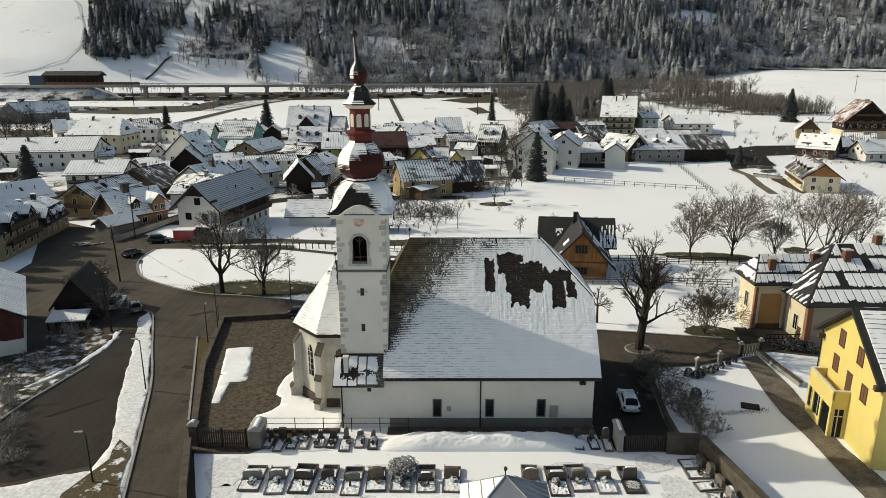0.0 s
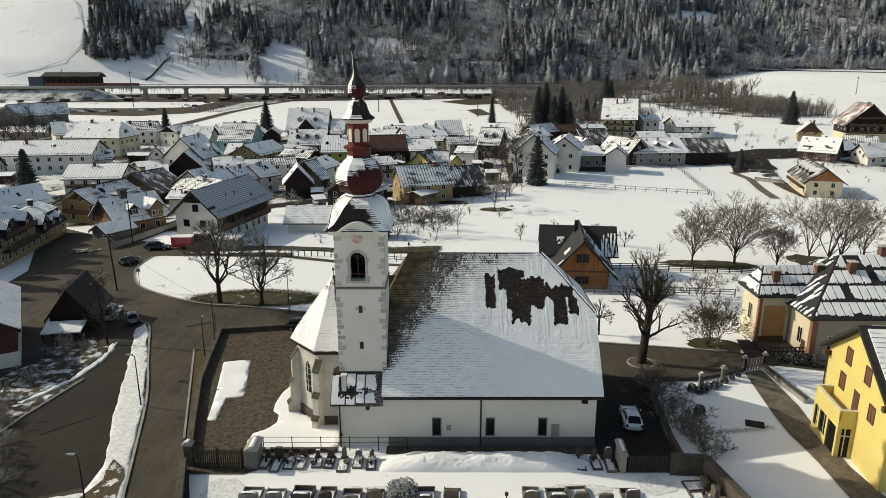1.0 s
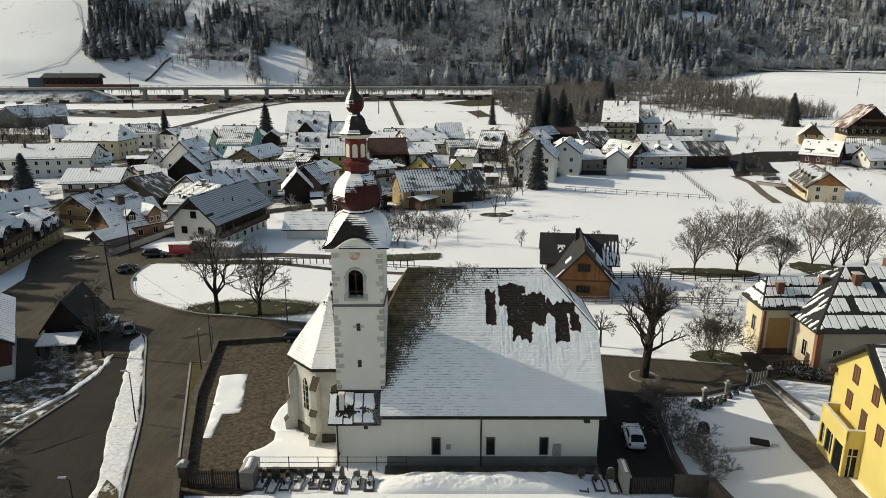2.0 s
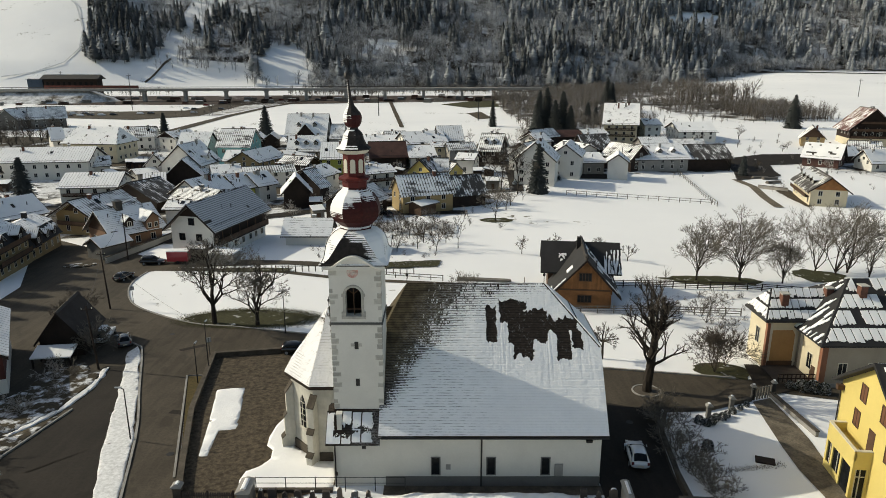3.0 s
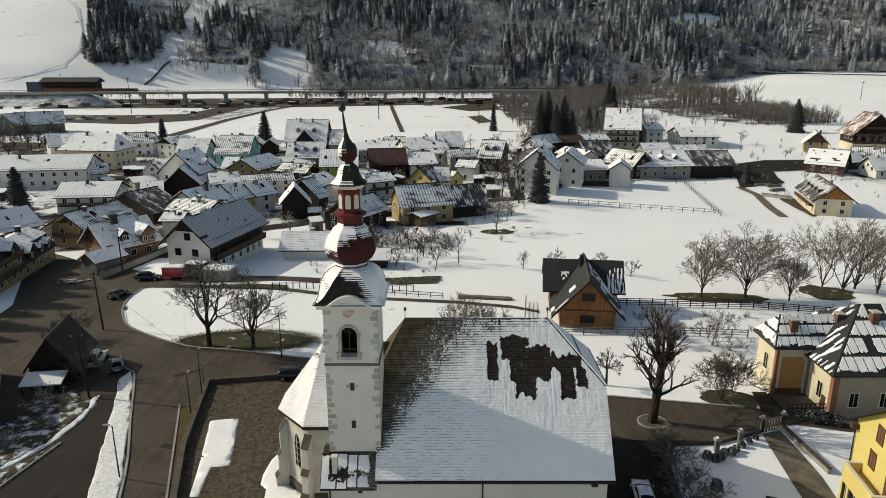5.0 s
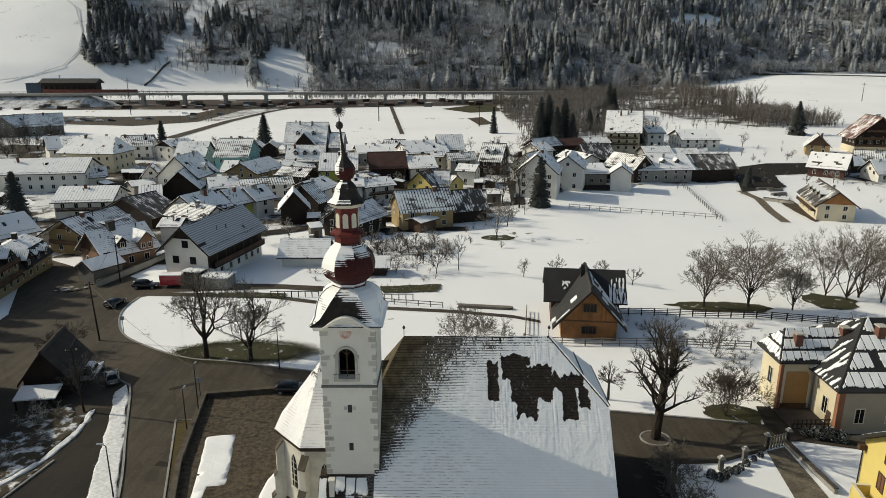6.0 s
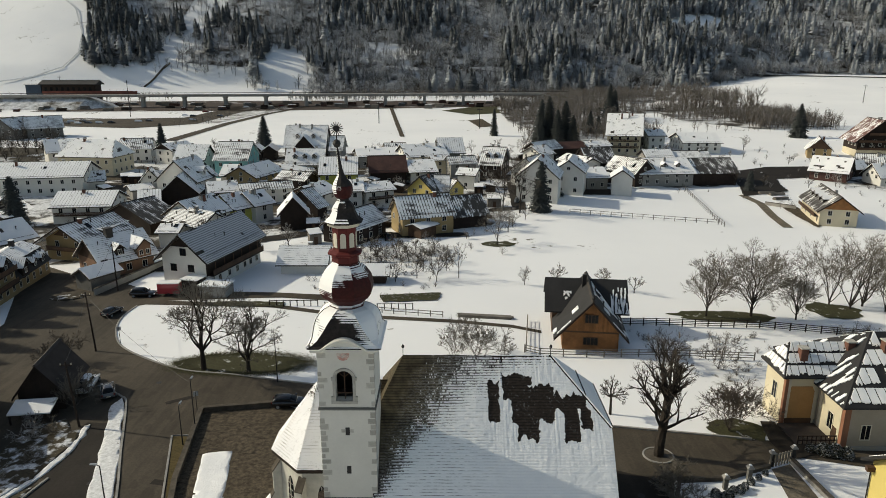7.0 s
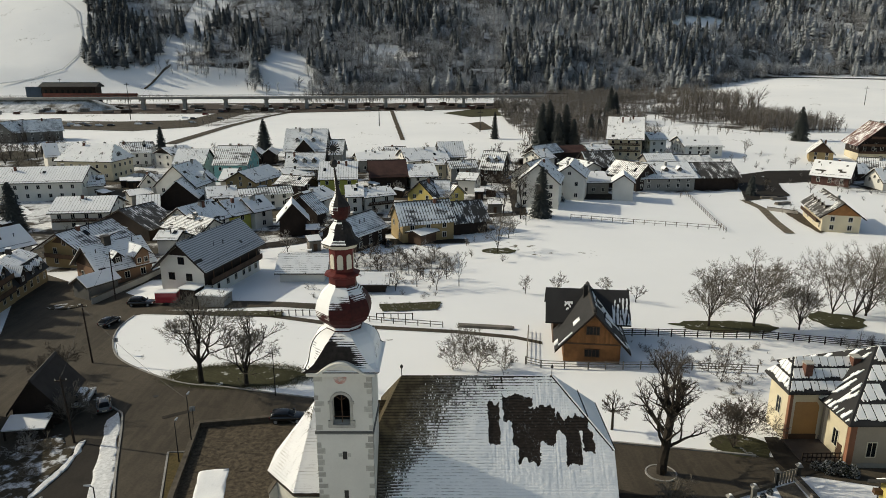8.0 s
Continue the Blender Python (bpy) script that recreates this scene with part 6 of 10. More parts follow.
def terraced_house(x, y, yaw, L, W, he, hm, hr, wall, label, dormers=(), balconies=0):
    """A row house with a dark two-pitched roof, snow on its upper slopes; its street front looks along local -y."""
    root = thing("terraced_house", pose(x, y, ground(x, y), 0, 0, yaw), label, "house", "terraced houses")
    hx, hy = L / 2, W / 2
    part("wall", Geo().box(-hx, -hy, -1.5, hx, hy, he), M[wall], root)
    n = int(L / 2.4)
    for k in range(n):
        for z in ([1.0] if not balconies else [1.0, 3.6]):
            window(root, side(-hx + (k + 0.5) * L / n, -hy, z, 0), 0.8, 1.25, "trim", "glass")
    prof = [(-hy - 0.55, he - 0.15), (-hy + 1.2, hm), (0, hr), (hy - 1.2, hm), (hy + 0.55, he - 0.15)]
    roof = part("roof", Geo().loft([[(u, v, z) for v, z in prof] for u in (-hx + 0.01, hx - 0.01)]), M["black_tiles"], root, "steep dark tiled roof")
    for s in (-1, 1):
        g = snow_skin(Geo(), (-hx, s * (hy - 1.1), hm + 0.06), (L, 0, 0), (0, -s * (hy - 1.1), hr - hm), int(L / 0.3), 12, lambda u, v: wob(u * L * 0.5, v * 3, 1, x + s) < 0.55, 0.1, lambda u, v: 0.04 * wob(u * 9, v * 5, 1, x))
        tagged(part("roof_snow", g, M["snow_rows"], roof), kind="stuff")
        g = snow_skin(Geo(), (-hx, s * (hy + 0.5), he - 0.08), (L, 0, 0), (0, -s * 1.6, hm - he), int(L / 0.2), 14, lambda u, v: wob(u * L * 0.9, v * 2.2, 1, x + 3 + s) > 0.34, 0.06, lambda u, v: 0.02 * wob(u * 9, v * 5, 1, x))
        tagged(part("eave_snow", g, M["snow"], roof), kind="stuff")
    part("gutter", Geo().rod((-hx, -hy - 0.6, he - 0.15), (hx, -hy - 0.6, he - 0.15), 0.08), M["iron"], root)
    for u, q in dormers:
        dormer(root, u, -hy + 0.9 * q * 0.6, he + 0.6, q, "dark_wood", "snow_rows")
    for k in range(balconies):
        z = 2.7 + 2.4 * k
        b = part("balcony", Geo().box(-hx * 0.8, -hy - 1.3, z, hx * 0.8, -hy, z + 0.15), M["dark_wood"], root, "dark timber balcony")
        part("railing", Geo().box(-hx * 0.8, -hy - 1.32, z + 0.2, hx * 0.8, -hy - 1.25, z + 1.05), M["brown_wood"], b)
    for u in (-hx * 0.55, hx * 0.4):
        c = part("chimney", Geo().box(u - 0.4, -0.4, hr - 0.5, u + 0.4, 0.4, hr + 1.2), M["iron"], root)
        part("chimney_cap", Geo().box(u - 0.5, -0.5, hr + 1.2, u + 0.5, 0.5, hr + 1.32), M["snow"], c)


terraced_house(-83.9, 134.4, 97, 13.6, 9.0, 3.1, 5.5, 6.8, "ochre", "yellow row house with dark steep roof and snowy dormers", ((-4.0, 1.7), (0.6, 0.9), (3.8, 0.9)))
terraced_house(-82.2, 120.2, 97, 14.4, 9.4, 5.2, 7.2, 8.6, "ochre", "yellow row house with dark timber balconies", ((-3.5, 1.5), (3.5, 1.5)), 2)

# the cross gable of the guesthouse
guest = next(r for r in ROOTS if "cross gable" in r["label"])
part("cross_gable", Geo().loft([[(u, q, z) for u, z in [(-4.2, 4.6), (4.2, 4.6), (4.2, 5.6), (0, 10.2), (-4.2, 5.6)]] for q in (-8.6, -1.0)]), M["dark_wood"], guest, "dark boarded cross gable")
for s in (-1, 1):
    part("gable_roof", Geo().loft([[(0, q, 10.2), (0, q, 10.5), (s * 5.0, q, 5.0), (s * 5.0, q, 4.7)] for q in (-9.3, -0.5)]), M["snow"], guest)

# ---- buildings round the church ----
M["slate_blue"] = surface("slate_blue_sheet", (0.05, 0.075, 0.11), 0.7, 0.2, 0.3, 4, 0.1, 0.01)
M["patchy"] = mixed_mat("snow_over_dry_grass", (0.05, 0.04, 0.026), (0.74, 0.75, 0.77), 0.8, 0.51, 0.63, 5.0)
M["old_boards"] = surface("grey_weathered_boards", (0.055, 0.045, 0.04), 0.9, 0.35, 0.5, 5, 0.5, 0.02, (6, 0.5, 0.5))
M["red_wood"] = surface("dark_red_boards", (0.085, 0.028, 0.022), 0.8, 0.3, 0.6, 6, 0.4, 0.02, (6, 6, 0.4))


def yellow_house():
    yaw = -7
    root = thing("house", pose(40.2, 51.6, -0.1, 0, 0, yaw), "bright yellow rendered house with balcony over a glazed bay", "house")
    hx, hy, he, hr = 6.0, 5.6, 7.5, 11.3
    g = Geo().loft([[(u, -hy, -1.5), (u, hy, -1.5), (u, hy, he), (u, 0, hr), (u, -hy, he)] for u in (-hx, hx)])
    part("wall", g, M["yellow"], root)
    for s in (-1, 1):
        e = [(-hx - 0.7, s * (hy + 0.6), he - 0.42), (hx + 0.7, s * (hy + 0.6), he - 0.42), (hx + 0.7, 0, hr), (-hx - 0.7, 0, hr)]
        f = [(0, 1, 2, 3), (7, 6, 5, 4), (0, 4, 5, 1), (1, 5, 6, 2), (2, 6, 7, 3), (3, 7, 4, 0)]
        g = Geo().add([(a, b, c + 0.03) for a, b, c in e] + [(a, b, c + 0.33) for a, b, c in e], f if s > 0 else [tuple(reversed(q)) for q in f])
        r = part("roof", g, M["black_tiles"], root, "dark roof with projecting eaves")
        g = snow_skin(Geo(), (-hx - 0.45, s * (hy + 0.45), he + 0.05), (2 * hx + 0.9, 0, 0), (0, -s * (hy + 0.4), hr - he + 0.3), 40, 20, lambda u, v: v < 0.95 and u > 0.02 + 0.02 * wob(v * 9, 0, 1, 3), 0.1, lambda u, v: 0.03 * wob(u * 9, v * 9, 1, 2))
        part("roof_snow", g, M["snow_rows"], r)
    for v in (5.3, -5.3):
        part("rafter_end", Geo().box(-hx - 0.6, v - 0.2, he - 0.75, -hx, v + 0.2, he - 0.35), M["brown_wood"], root)
    part("gutter_pipe", Geo().rod((-hx - 0.1, hy - 0.05, 0.4), (-hx - 0.1, hy - 0.05, he - 0.3), 0.06), M["iron"], root)
    for y, z, h in ((1.9, 7.4, 1.35), (-1.5, 7.2, 1.35), (2.4, 4.9, 1.35), (-2.9, 4.6, 1.3)):
        window(root, side(-hx, y, z, -90), 0.85, h, "brown_wood", "shutter", True, True, "brown shuttered window")
    part("balcony_door", Geo().box(-hx - 0.03, -0.75, 3.6, -hx + 0.02, 0.25, 5.9), M["brown_wood"], root, "brown balcony door")
    # glazed bay with a balcony on top
    b0, b1, o = -0.9, 3.9, 1.35
    bay = part("bay", Geo().box(-hx - o, b0, 3.1, -hx, b1, 3.5), M["yellow"], root, "yellow ground-floor bay with tall windows")
    part("lintel", Geo().box(-hx - o, b0, 2.75, -hx - o + 0.22, b1, 3.1), M["yellow"], bay)
    part("lintel", Geo().box(-hx - o + 0.22, b0, 2.75, -hx, b0 + 0.22, 3.1), M["yellow"], bay)
    for y in (b0, 0.95, 2.55, b1 - 0.3):
        part("bay_pier", Geo().box(-hx - o, y, -0.6, -hx - o + 0.25, y + 0.3, 2.75), M["yellow"], bay)
    part("bay_apron", Geo().box(-hx - o + 0.02, 1.25, -0.6, -hx - o + 0.2, b1 - 0.3, 0.75), M["yellow"], bay)
    part("bay_pier", Geo().box(-hx - 0.25, b0, -0.6, -hx, b0 + 0.25, 2.75), M["yellow"], bay)
    part("bay_glass", Geo().box(-hx - o + 0.1, b0 + 0.2, -0.3, -hx - o + 0.13, b1 - 0.1, 2.8).box(-hx - o + 0.2, b0 + 0.12, -0.3, -hx - 0.2, b0 + 0.15, 2.8), M["glass"], bay)
    g = Geo().box(-hx - o + 0.3, b0 + 0.06, -0.2, -hx - o + 0.38, b0 + 0.12, 2.75).box(-hx - 0.72, b0 + 0.06, -0.2, -hx - 0.64, b0 + 0.12, 2.75).box(-hx - o + 0.2, b0 + 0.06, 2.0, -hx - 0.2, b0 + 0.12, 2.08)
    for y in (1.7, 3.1):
        g.box(-hx - o + 0.06, y, 0.75, -hx - o + 0.1, y + 0.07, 2.75)
    part("bay_bars", g, M["trim"], bay)
    g = Geo().box(-hx - o, b0, 3.5, -hx - o + 0.18, b1, 4.35).box(-hx - o, b0, 3.5, -hx, b0 + 0.18, 4.35).box(-hx - o, b1 - 0.18, 3.5, -hx, b1, 4.35)
    p = part("parapet", g, M["yellow"], root)
    part("parapet_coping", Geo().box(-hx - o - 0.05, b0 - 0.05, 4.35, -hx - o + 0.22, b1 + 0.05, 4.43).box(-hx - o + 0.22, b0 - 0.05, 4.35, -hx, b0 + 0.22, 4.43).box(-hx - o + 0.22, b1 - 0.2, 4.35, -hx, b1 + 0.05, 4.43), M["trim"], p)


M["shutter"] = surface("brown_shutters", (0.16, 0.075, 0.04), 0.8, 0.25, 1, 8, 0.3, 0.01, (1, 1, 8))
yellow_house()
for k, (u, w) in enumerate(((33.8, 52.2), (34.3, 52.0), (33.5, 52.5), (34.6, 51.6))):
    g = Geo()
    for i in range(40):
        a = rnd(0, 6.28)
        g.rod((0, 0, 0), (0.4 * math.cos(a) * rnd(0.3, 1), 0.4 * math.sin(a) * rnd(0.3, 1), rnd(0.2, 0.6)), 0.02, 0.01, 3)
    solid("potted_shrub", g, M["twig"], "dry leafless shrub in a balcony pot", "plant", "balcony shrubs", m=pose(u, w, 3.42, 0, 0, k * 40))


def slab_hip(root, x0, x1, y0, y1, z, rise, inset, name, mat, over=0.6):
    """A hipped roof over a rectangle, its ridge along the longer way, as one slab."""
    x0, x1, y0, y1 = x0 - over, x1 + over, y0 - over, y1 + over
    if x1 - x0 >= y1 - y0:
        m = (y0 + y1) / 2
        ra, rb = (x0 + inset, m, z + rise), (x1 - inset, m, z + rise)
        fs = [((x0, y0, z), (x1, y0, z), rb, ra), ((x1, y1, z), (x0, y1, z), ra, rb), ((x0, y1, z), (x0, y0, z), ra), ((x1, y0, z), (x1, y1, z), rb)]
    else:
        m = (x0 + x1) / 2
        ra, rb = (m, y0 + inset, z + rise), (m, y1 - inset, z + rise)
        fs = [((x1, y0, z), (x1, y1, z), rb, ra), ((x0, y1, z), (x0, y0, z), ra, rb), ((x0, y0, z), (x1, y0, z), ra), ((x1, y1, z), (x0, y1, z), rb)]
    g = Geo()
    for f in fs:
        n = len(f)
        g.add(list(f) + [(a, b, c - 0.2) for a, b, c in f], [tuple(range(n)), tuple(reversed(range(n, 2 * n)))] + [(i, i + n, (i + 1) % n + n, (i + 1) % n) for i in range(n)])
    r = part(name, g, mat, root)
    return r, fs


def face_snow(parent, f, keep, nu, nv, thick=0.09, mat="snow"):
    """Snow on one roof face given as eave a, eave b, (ridge b,) ridge a."""
    a, b = Vector(f[0]), Vector(f[1])
    rb, ra = (Vector(f[2]), Vector(f[3])) if len(f) == 4 else (Vector(f[2]), Vector(f[2]))
    g = Geo()
    e = (b - a)
    up = ra - a
    up = up - e * (up.dot(e) / e.dot(e))
    la, lb = (ra - a).dot(e) / e.dot(e), (rb - a).dot(e) / e.dot(e)
    snow_skin(g, a, e, up, nu, nv, lambda u, v: la * v + 0.015 < u < 1 - (1 - lb) * v - 0.015 and keep(u, v), thick, lambda u, v: 0.03 * wob(u * 20, v * 9, 1, 3))
    return tagged(part("roof_snow", g, M[mat], parent), kind="stuff")


M["taupe"] = surface("taupe_render", (0.33, 0.29, 0.235), 0.9, 0.15, 0.3, 6, 0.2, 0.01)
M["rust"] = surface("rust_brown_paint", (0.27, 0.125, 0.075), 0.85, 0.2, 0.4, 6, 0.2, 0.01)
M["panel"] = surface("faded_orange_panel", (0.40, 0.235, 0.105), 0.9, 0.15, 0.4, 6, 0.2, 0.01)


def villa():
    g0 = -1.0
    root = thing("villa", pose(0, 0, g0), "cream and ochre villa with dark hipped roofs and square snow panels", "house")
    g = Geo().box(38.05, 78.0, -1.2, 47, 82.5, 6.0)
    w1 = part("wing_wall", g, M["cream"], root)
    g = Geo().box(41.8, 72.8, -1.2, 60, 87, 5.2)
    part("main_wall", g, M["taupe"], root, "dull taupe rendered main wall")
    part("plinth", Geo().box(37.99, 77.94, -1.2, 41.75, 78.2, 0.7).box(41.74, 72.74, -1.2, 60.05, 73, 0.5), M["grey_wall"], root)
    # arched ochre field on the wing, corner strips
    g = Geo()
    arc = [(38.45, 0.75), (41.3, 0.75), (41.3, 4.2), (41.0, 4.75), (38.75, 4.75), (38.45, 4.2)]
    g.loft([[(x, y, z) for x, z in arc] for y in (78.02, 77.93)])
    part("blind_arch", g, M["panel"], root, "large ochre blind panel")
    for x in (38.32, 41.3):
        part("pilaster", Geo().box(x, 77.9, -1, x + 0.3, 78.0, 5.6), M["trim"], root)
    for y in (76.9,):
        part("pilaster", Geo().box(41.7, y, -1, 41.8, y + 0.5, 5.0), M["trim"], root)
    part("corner_strip", Geo().box(41.7, 72.7, -1, 42.35, 73.2, 5.0), M["rust"], root, "rust-brown painted corner strip")
    part("side_wall", Geo().box(41.72, 73.3, -1, 41.8, 76.8, 5.0), M["cream"], root)
    part("corner_strip", Geo().box(37.95, 77.85, -1, 38.3, 78.3, 5.6), M["rust"], root, "rust-brown painted corner strip")
    part("panel_foot", Geo().box(38.35, 77.86, -0.2, 41.35, 77.99, 0.9), M["brown_wood"], root, "dark timber skirting under the ochre panel")
    for y in (75.0,):
        window(root, side(41.715, y, 1.4, -90), 0.9, 1.8)
    for y in (80.2,):
        window(root, side(38.05, y, 2.4, -90), 0.9, 1.9)
    for x in (44.2, 47.5, 50.8):
        window(root, side(x, 72.8, 1.3, 0), 0.9, 1.6)
    part("door", Geo().box(41.66, 73.7, -0.3, 41.82, 74.6, 2.0), M["brown_wood"], root, "brown side door")
    panel = lambda du, dv, seed, p=0.1: lambda u, v: (u * du) % 1 > 0.13 + 0.05 * wob(u * 40, v * 25, 1, seed) and (v * dv) % 1 > 0.2 + 0.35 * max(0, wob(int(u * du) * 2.3, int(v * dv) * 1.7, 1, seed)) + 0.12 * wob(u * du * 5, v * dv, 1, seed + 2) and wob(int(u * du) * 3.7, int(v * dv) * 5.1, 1, seed) < 0.62 - p and wob(u * du * 1.7, v * dv * 1.7, 0.9, seed + 1) < 0.62
    strip = lambda seed: lambda u, v: (wob(u * 26, v * 3.2, 1.0, seed) + 0.35 * wob(u * 60, v * 8, 1, seed) > 0.08 + 0.15 * v)
    r, fs = slab_hip(root, 38.05, 47, 78.0, 82.5, 6.1, 3.0, 1.5, "wing_roof", M["black_tiles"])
    face_snow(r, fs[0], panel(12, 3, 4, -0.1), 190, 70)
    face_snow(r, fs[2], panel(8, 2.5, 6), 110, 60)
    r, fs = slab_hip(root, 41.8, 60, 72.8, 87, 5.3, 5.2, 6.5, "main_roof", M["black_tiles"], 0.7)
    face_snow(r, fs[0], panel(20, 4, 14, 0.32), 260, 90)
    face_snow(r, fs[2], strip(9), 120, 70)
    face_snow(r, fs[1], panel(14, 5, 24), 120, 40)
    for x, y, z0, z1 in ((40.0, 79.0, 6.4, 8.9), (45.4, 79.6, 6.6, 9.4), (48.2, 77.8, 7.6, 10.3), (53, 80, 9, 11.6)):
        c = part("chimney", Geo().box(x - 0.4, y - 0.4, z0, x + 0.4, y + 0.4, z1), M["brick"], root)
        part("chimney_cap", Geo().box(x - 0.5, y - 0.5, z1, x + 0.5, y + 0.5, z1 + 0.12), M["quoin"], c)
    # small terrace in the corner of the two wings
    # the railing's shade is put into the dark board colour
    part("terrace", Geo().box(37.6, 73.4, -1.0, 41.7, 77.85, 0.32), M["old_boards"], root, "weathered terrace boards, dark to carry the railing's shade")
    for k in range(9):
        u = 37.7 + 0.48 * k
        part("terrace_post", Geo().box(u - 0.05, 73.45, 0.3, u + 0.05, 73.55, 1.3), M["dark_wood"], root)
    for z in (0.75, 1.25):
        part("terrace_rail", Geo().box(37.6, 73.42, z, 41.7, 73.52, z + 0.1), M["dark_wood"], root)


villa()


def wooden_house():
    root = house(21.6, 104.2, 83, 11.0, 7.8, 3.7, 7.6, "warm_wood", "bare", "orange-brown timber chalet with black steep roof", under="black_tiles", oh=1.3, wins=0, chim=0)
    for y, z, w, h in ((-0.45, 4.3, 0.8, 1.1), (0.45, 4.3, 0.8, 1.1), (-0.5, 1.0, 0.9, 1.0), (0.5, 1.0, 0.9, 1.0)):
        window(root, side(-5.63, y, z, -90), w, h, "brown_wood")
    part("floor_beam", Geo().box(-5.62, -3.75, 2.75, -5.48, 3.75, 2.95), M["brown_wood"], root)
    part("lower_boarding", Geo().box(-5.56, -3.74, -0.4, -5.5, 3.74, 2.7), M["warm_wood"], root, "lower boarding of orange planks")
    part("stone_base", Geo().box(-5.6, -3.8, -1.4, 5.6, 3.8, 0.1), M["stone"], root)
    for s in (-1, 1):
        g = Geo()
        for k, (u0, u1, v0, v1) in enumerate(((0.02, 0.05, 0.1, 0.45), (0.1, 0.2, 0.0, 0.1), (0.35, 0.95, 0.1, 0.9), (0.16, 0.26, 0.5, 0.66))):
            if s > 0 and k == 2:
                continue
            A = Vector((-6.8 + 13.6 * u0, s * 5.2, 2.19))
            up = Vector((0, -s * 5.2, 5.66))
            A = A + up * v0
            snow_skin(g, A, (13.6 * (u1 - u0), 0, 0), up * (v1 - v0), 30, 24, lambda u, v, k=k, s=s: wob(u * (14 if k == 2 else 3), v * 3, 1, 70 + k + s) > (0.0 if k == 2 else -0.3), 0.08, lambda u, v: 0.02 * wob(u * 9, v * 9, 1, 4))
        tagged(part("roof_snow", g, M["snow"], root, "rags of snow on the black roof"), kind="stuff")
    # cross wing behind, with wide black slopes towards the church
    part("wing_wall", Geo().loft([[(1.0, v, -1.0), (8.0, v, -1.0), (8.0, v, 4.2), (4.5, v, 7.0), (1.0, v, 4.2)] for v in (-4.9, 5.2)]), M["brown_wood"], root)
    for s in (-1, 1):
        e = [(4.5, -6.0, 7.35), (4.5, 6.4, 7.35), (4.5 + s * 4.6, 6.4, 3.5), (4.5 + s * 4.6, -6.0, 3.5)]
        f = [(0, 1, 2, 3), (7, 6, 5, 4), (0, 4, 5, 1), (1, 5, 6, 2), (2, 6, 7, 3), (3, 7, 4, 0)]
        wing = part("wing_roof", Geo().add(e + [(a, b, c + 0.22) for a, b, c in e], f if s > 0 else [tuple(reversed(q)) for q in f]), M["black_tiles"], root, "black roof of the cross wing")
        if s < 0:
            g = Geo()
            A, up = Vector((-0.1, -6.0, 3.73)), Vector((4.6, 0, 3.85))
            snow_skin(g, A + Vector((0, 2.6, 0)), (0, -2.6, 0), up * 0.75, 34, 26, lambda u, v: wob(u * 9, v * 2.5, 1, 77) > -0.1 + 0.9 * max(0, v - 0.55), 0.08, lambda u, v: 0.02 * wob(u * 9, v * 9, 1, 4))
            snow_skin(g, A + Vector((0, 9.6, 0)) + up * 0.35, (0, -1.2, 0), up * 0.25, 12, 10, lambda u, v: wob(u * 3, v * 3, 1, 79) > 0.0, 0.08, lambda u, v: 0.02 * wob(u * 9, v * 9, 1, 4))
            tagged(part("wing_snow", g, M["snow"], wing, "rags of snow hanging from the black roof"), kind="stuff")
    for k in range(26):
        v0 = -3.9 + 0.3 * k
        top = 3.33 + 4.2 * (1 - abs(v0 + 0.14) / 3.9)
        part("board", Geo().box(-5.60 if k % 2 else -5.585, v0 + 0.01, 2.96, -5.52, v0 + 0.285, max(3.1, top)), M["warm_wood"], root)
    part("finial", Geo().turned([(0.05, 7.9), (0.28, 8.1), (0.3, 8.4), (0.18, 8.6), (0.02, 8.7)], 8, -6.7, 0), M["iron"], root)
    part("ridge_cap", Geo().rod((-6.6, 0, 7.98), (6.6, 0, 7.98), 0.12), M["iron"], root)
    part("chimney", Geo().box(2.0, 0.3, 6.5, 2.6, 0.9, 8.9), M["iron"], root)


wooden_house()
red_house = house(-55.6, 75.6, -59, 15.5, 9.5, 5.6, 8.0, "red_wood", "snow_seam", "red-brown boarded house under a seamed bright roof", chim=0, loss=-0.4, oh=0.6, wins=1)
part("ground_floor", Geo().box(-7.8, -4.8, -1.5, 7.8, 4.8, 2.2), M["house_white"], red_house, "white rendered ground floor")
house(-47.6, 85.0, 100, 7.0, 5.0, 2.9, 5.9, "dark_wood", "bare", "weathered dark timber shed with sagging roof", wins=0, chim=0, category="shed", oh=0.5, under="old_boards")
s = solid("lean_to", Geo().loft([[(x, -1.3, 1.25), (x, -1.3, 1.4), (x, 1.2, 2.0), (x, 1.2, 1.85)] for x in (-2.3, 2.3)]), M["snow"], "low lean-to roof covered with snow", "shed", m=pose(-46.9, 79.6, ground(-46.9, 79.6), 0, 0, 8))
for u in (-2.1, 2.1):
    part("post", Geo().box(u - 0.08, -1.2, -0.4, u + 0.08, -1.05, 1.3).box(u - 0.08, 0.95, -0.4, u + 0.08, 1.1, 1.9), M["dark_wood"], s)


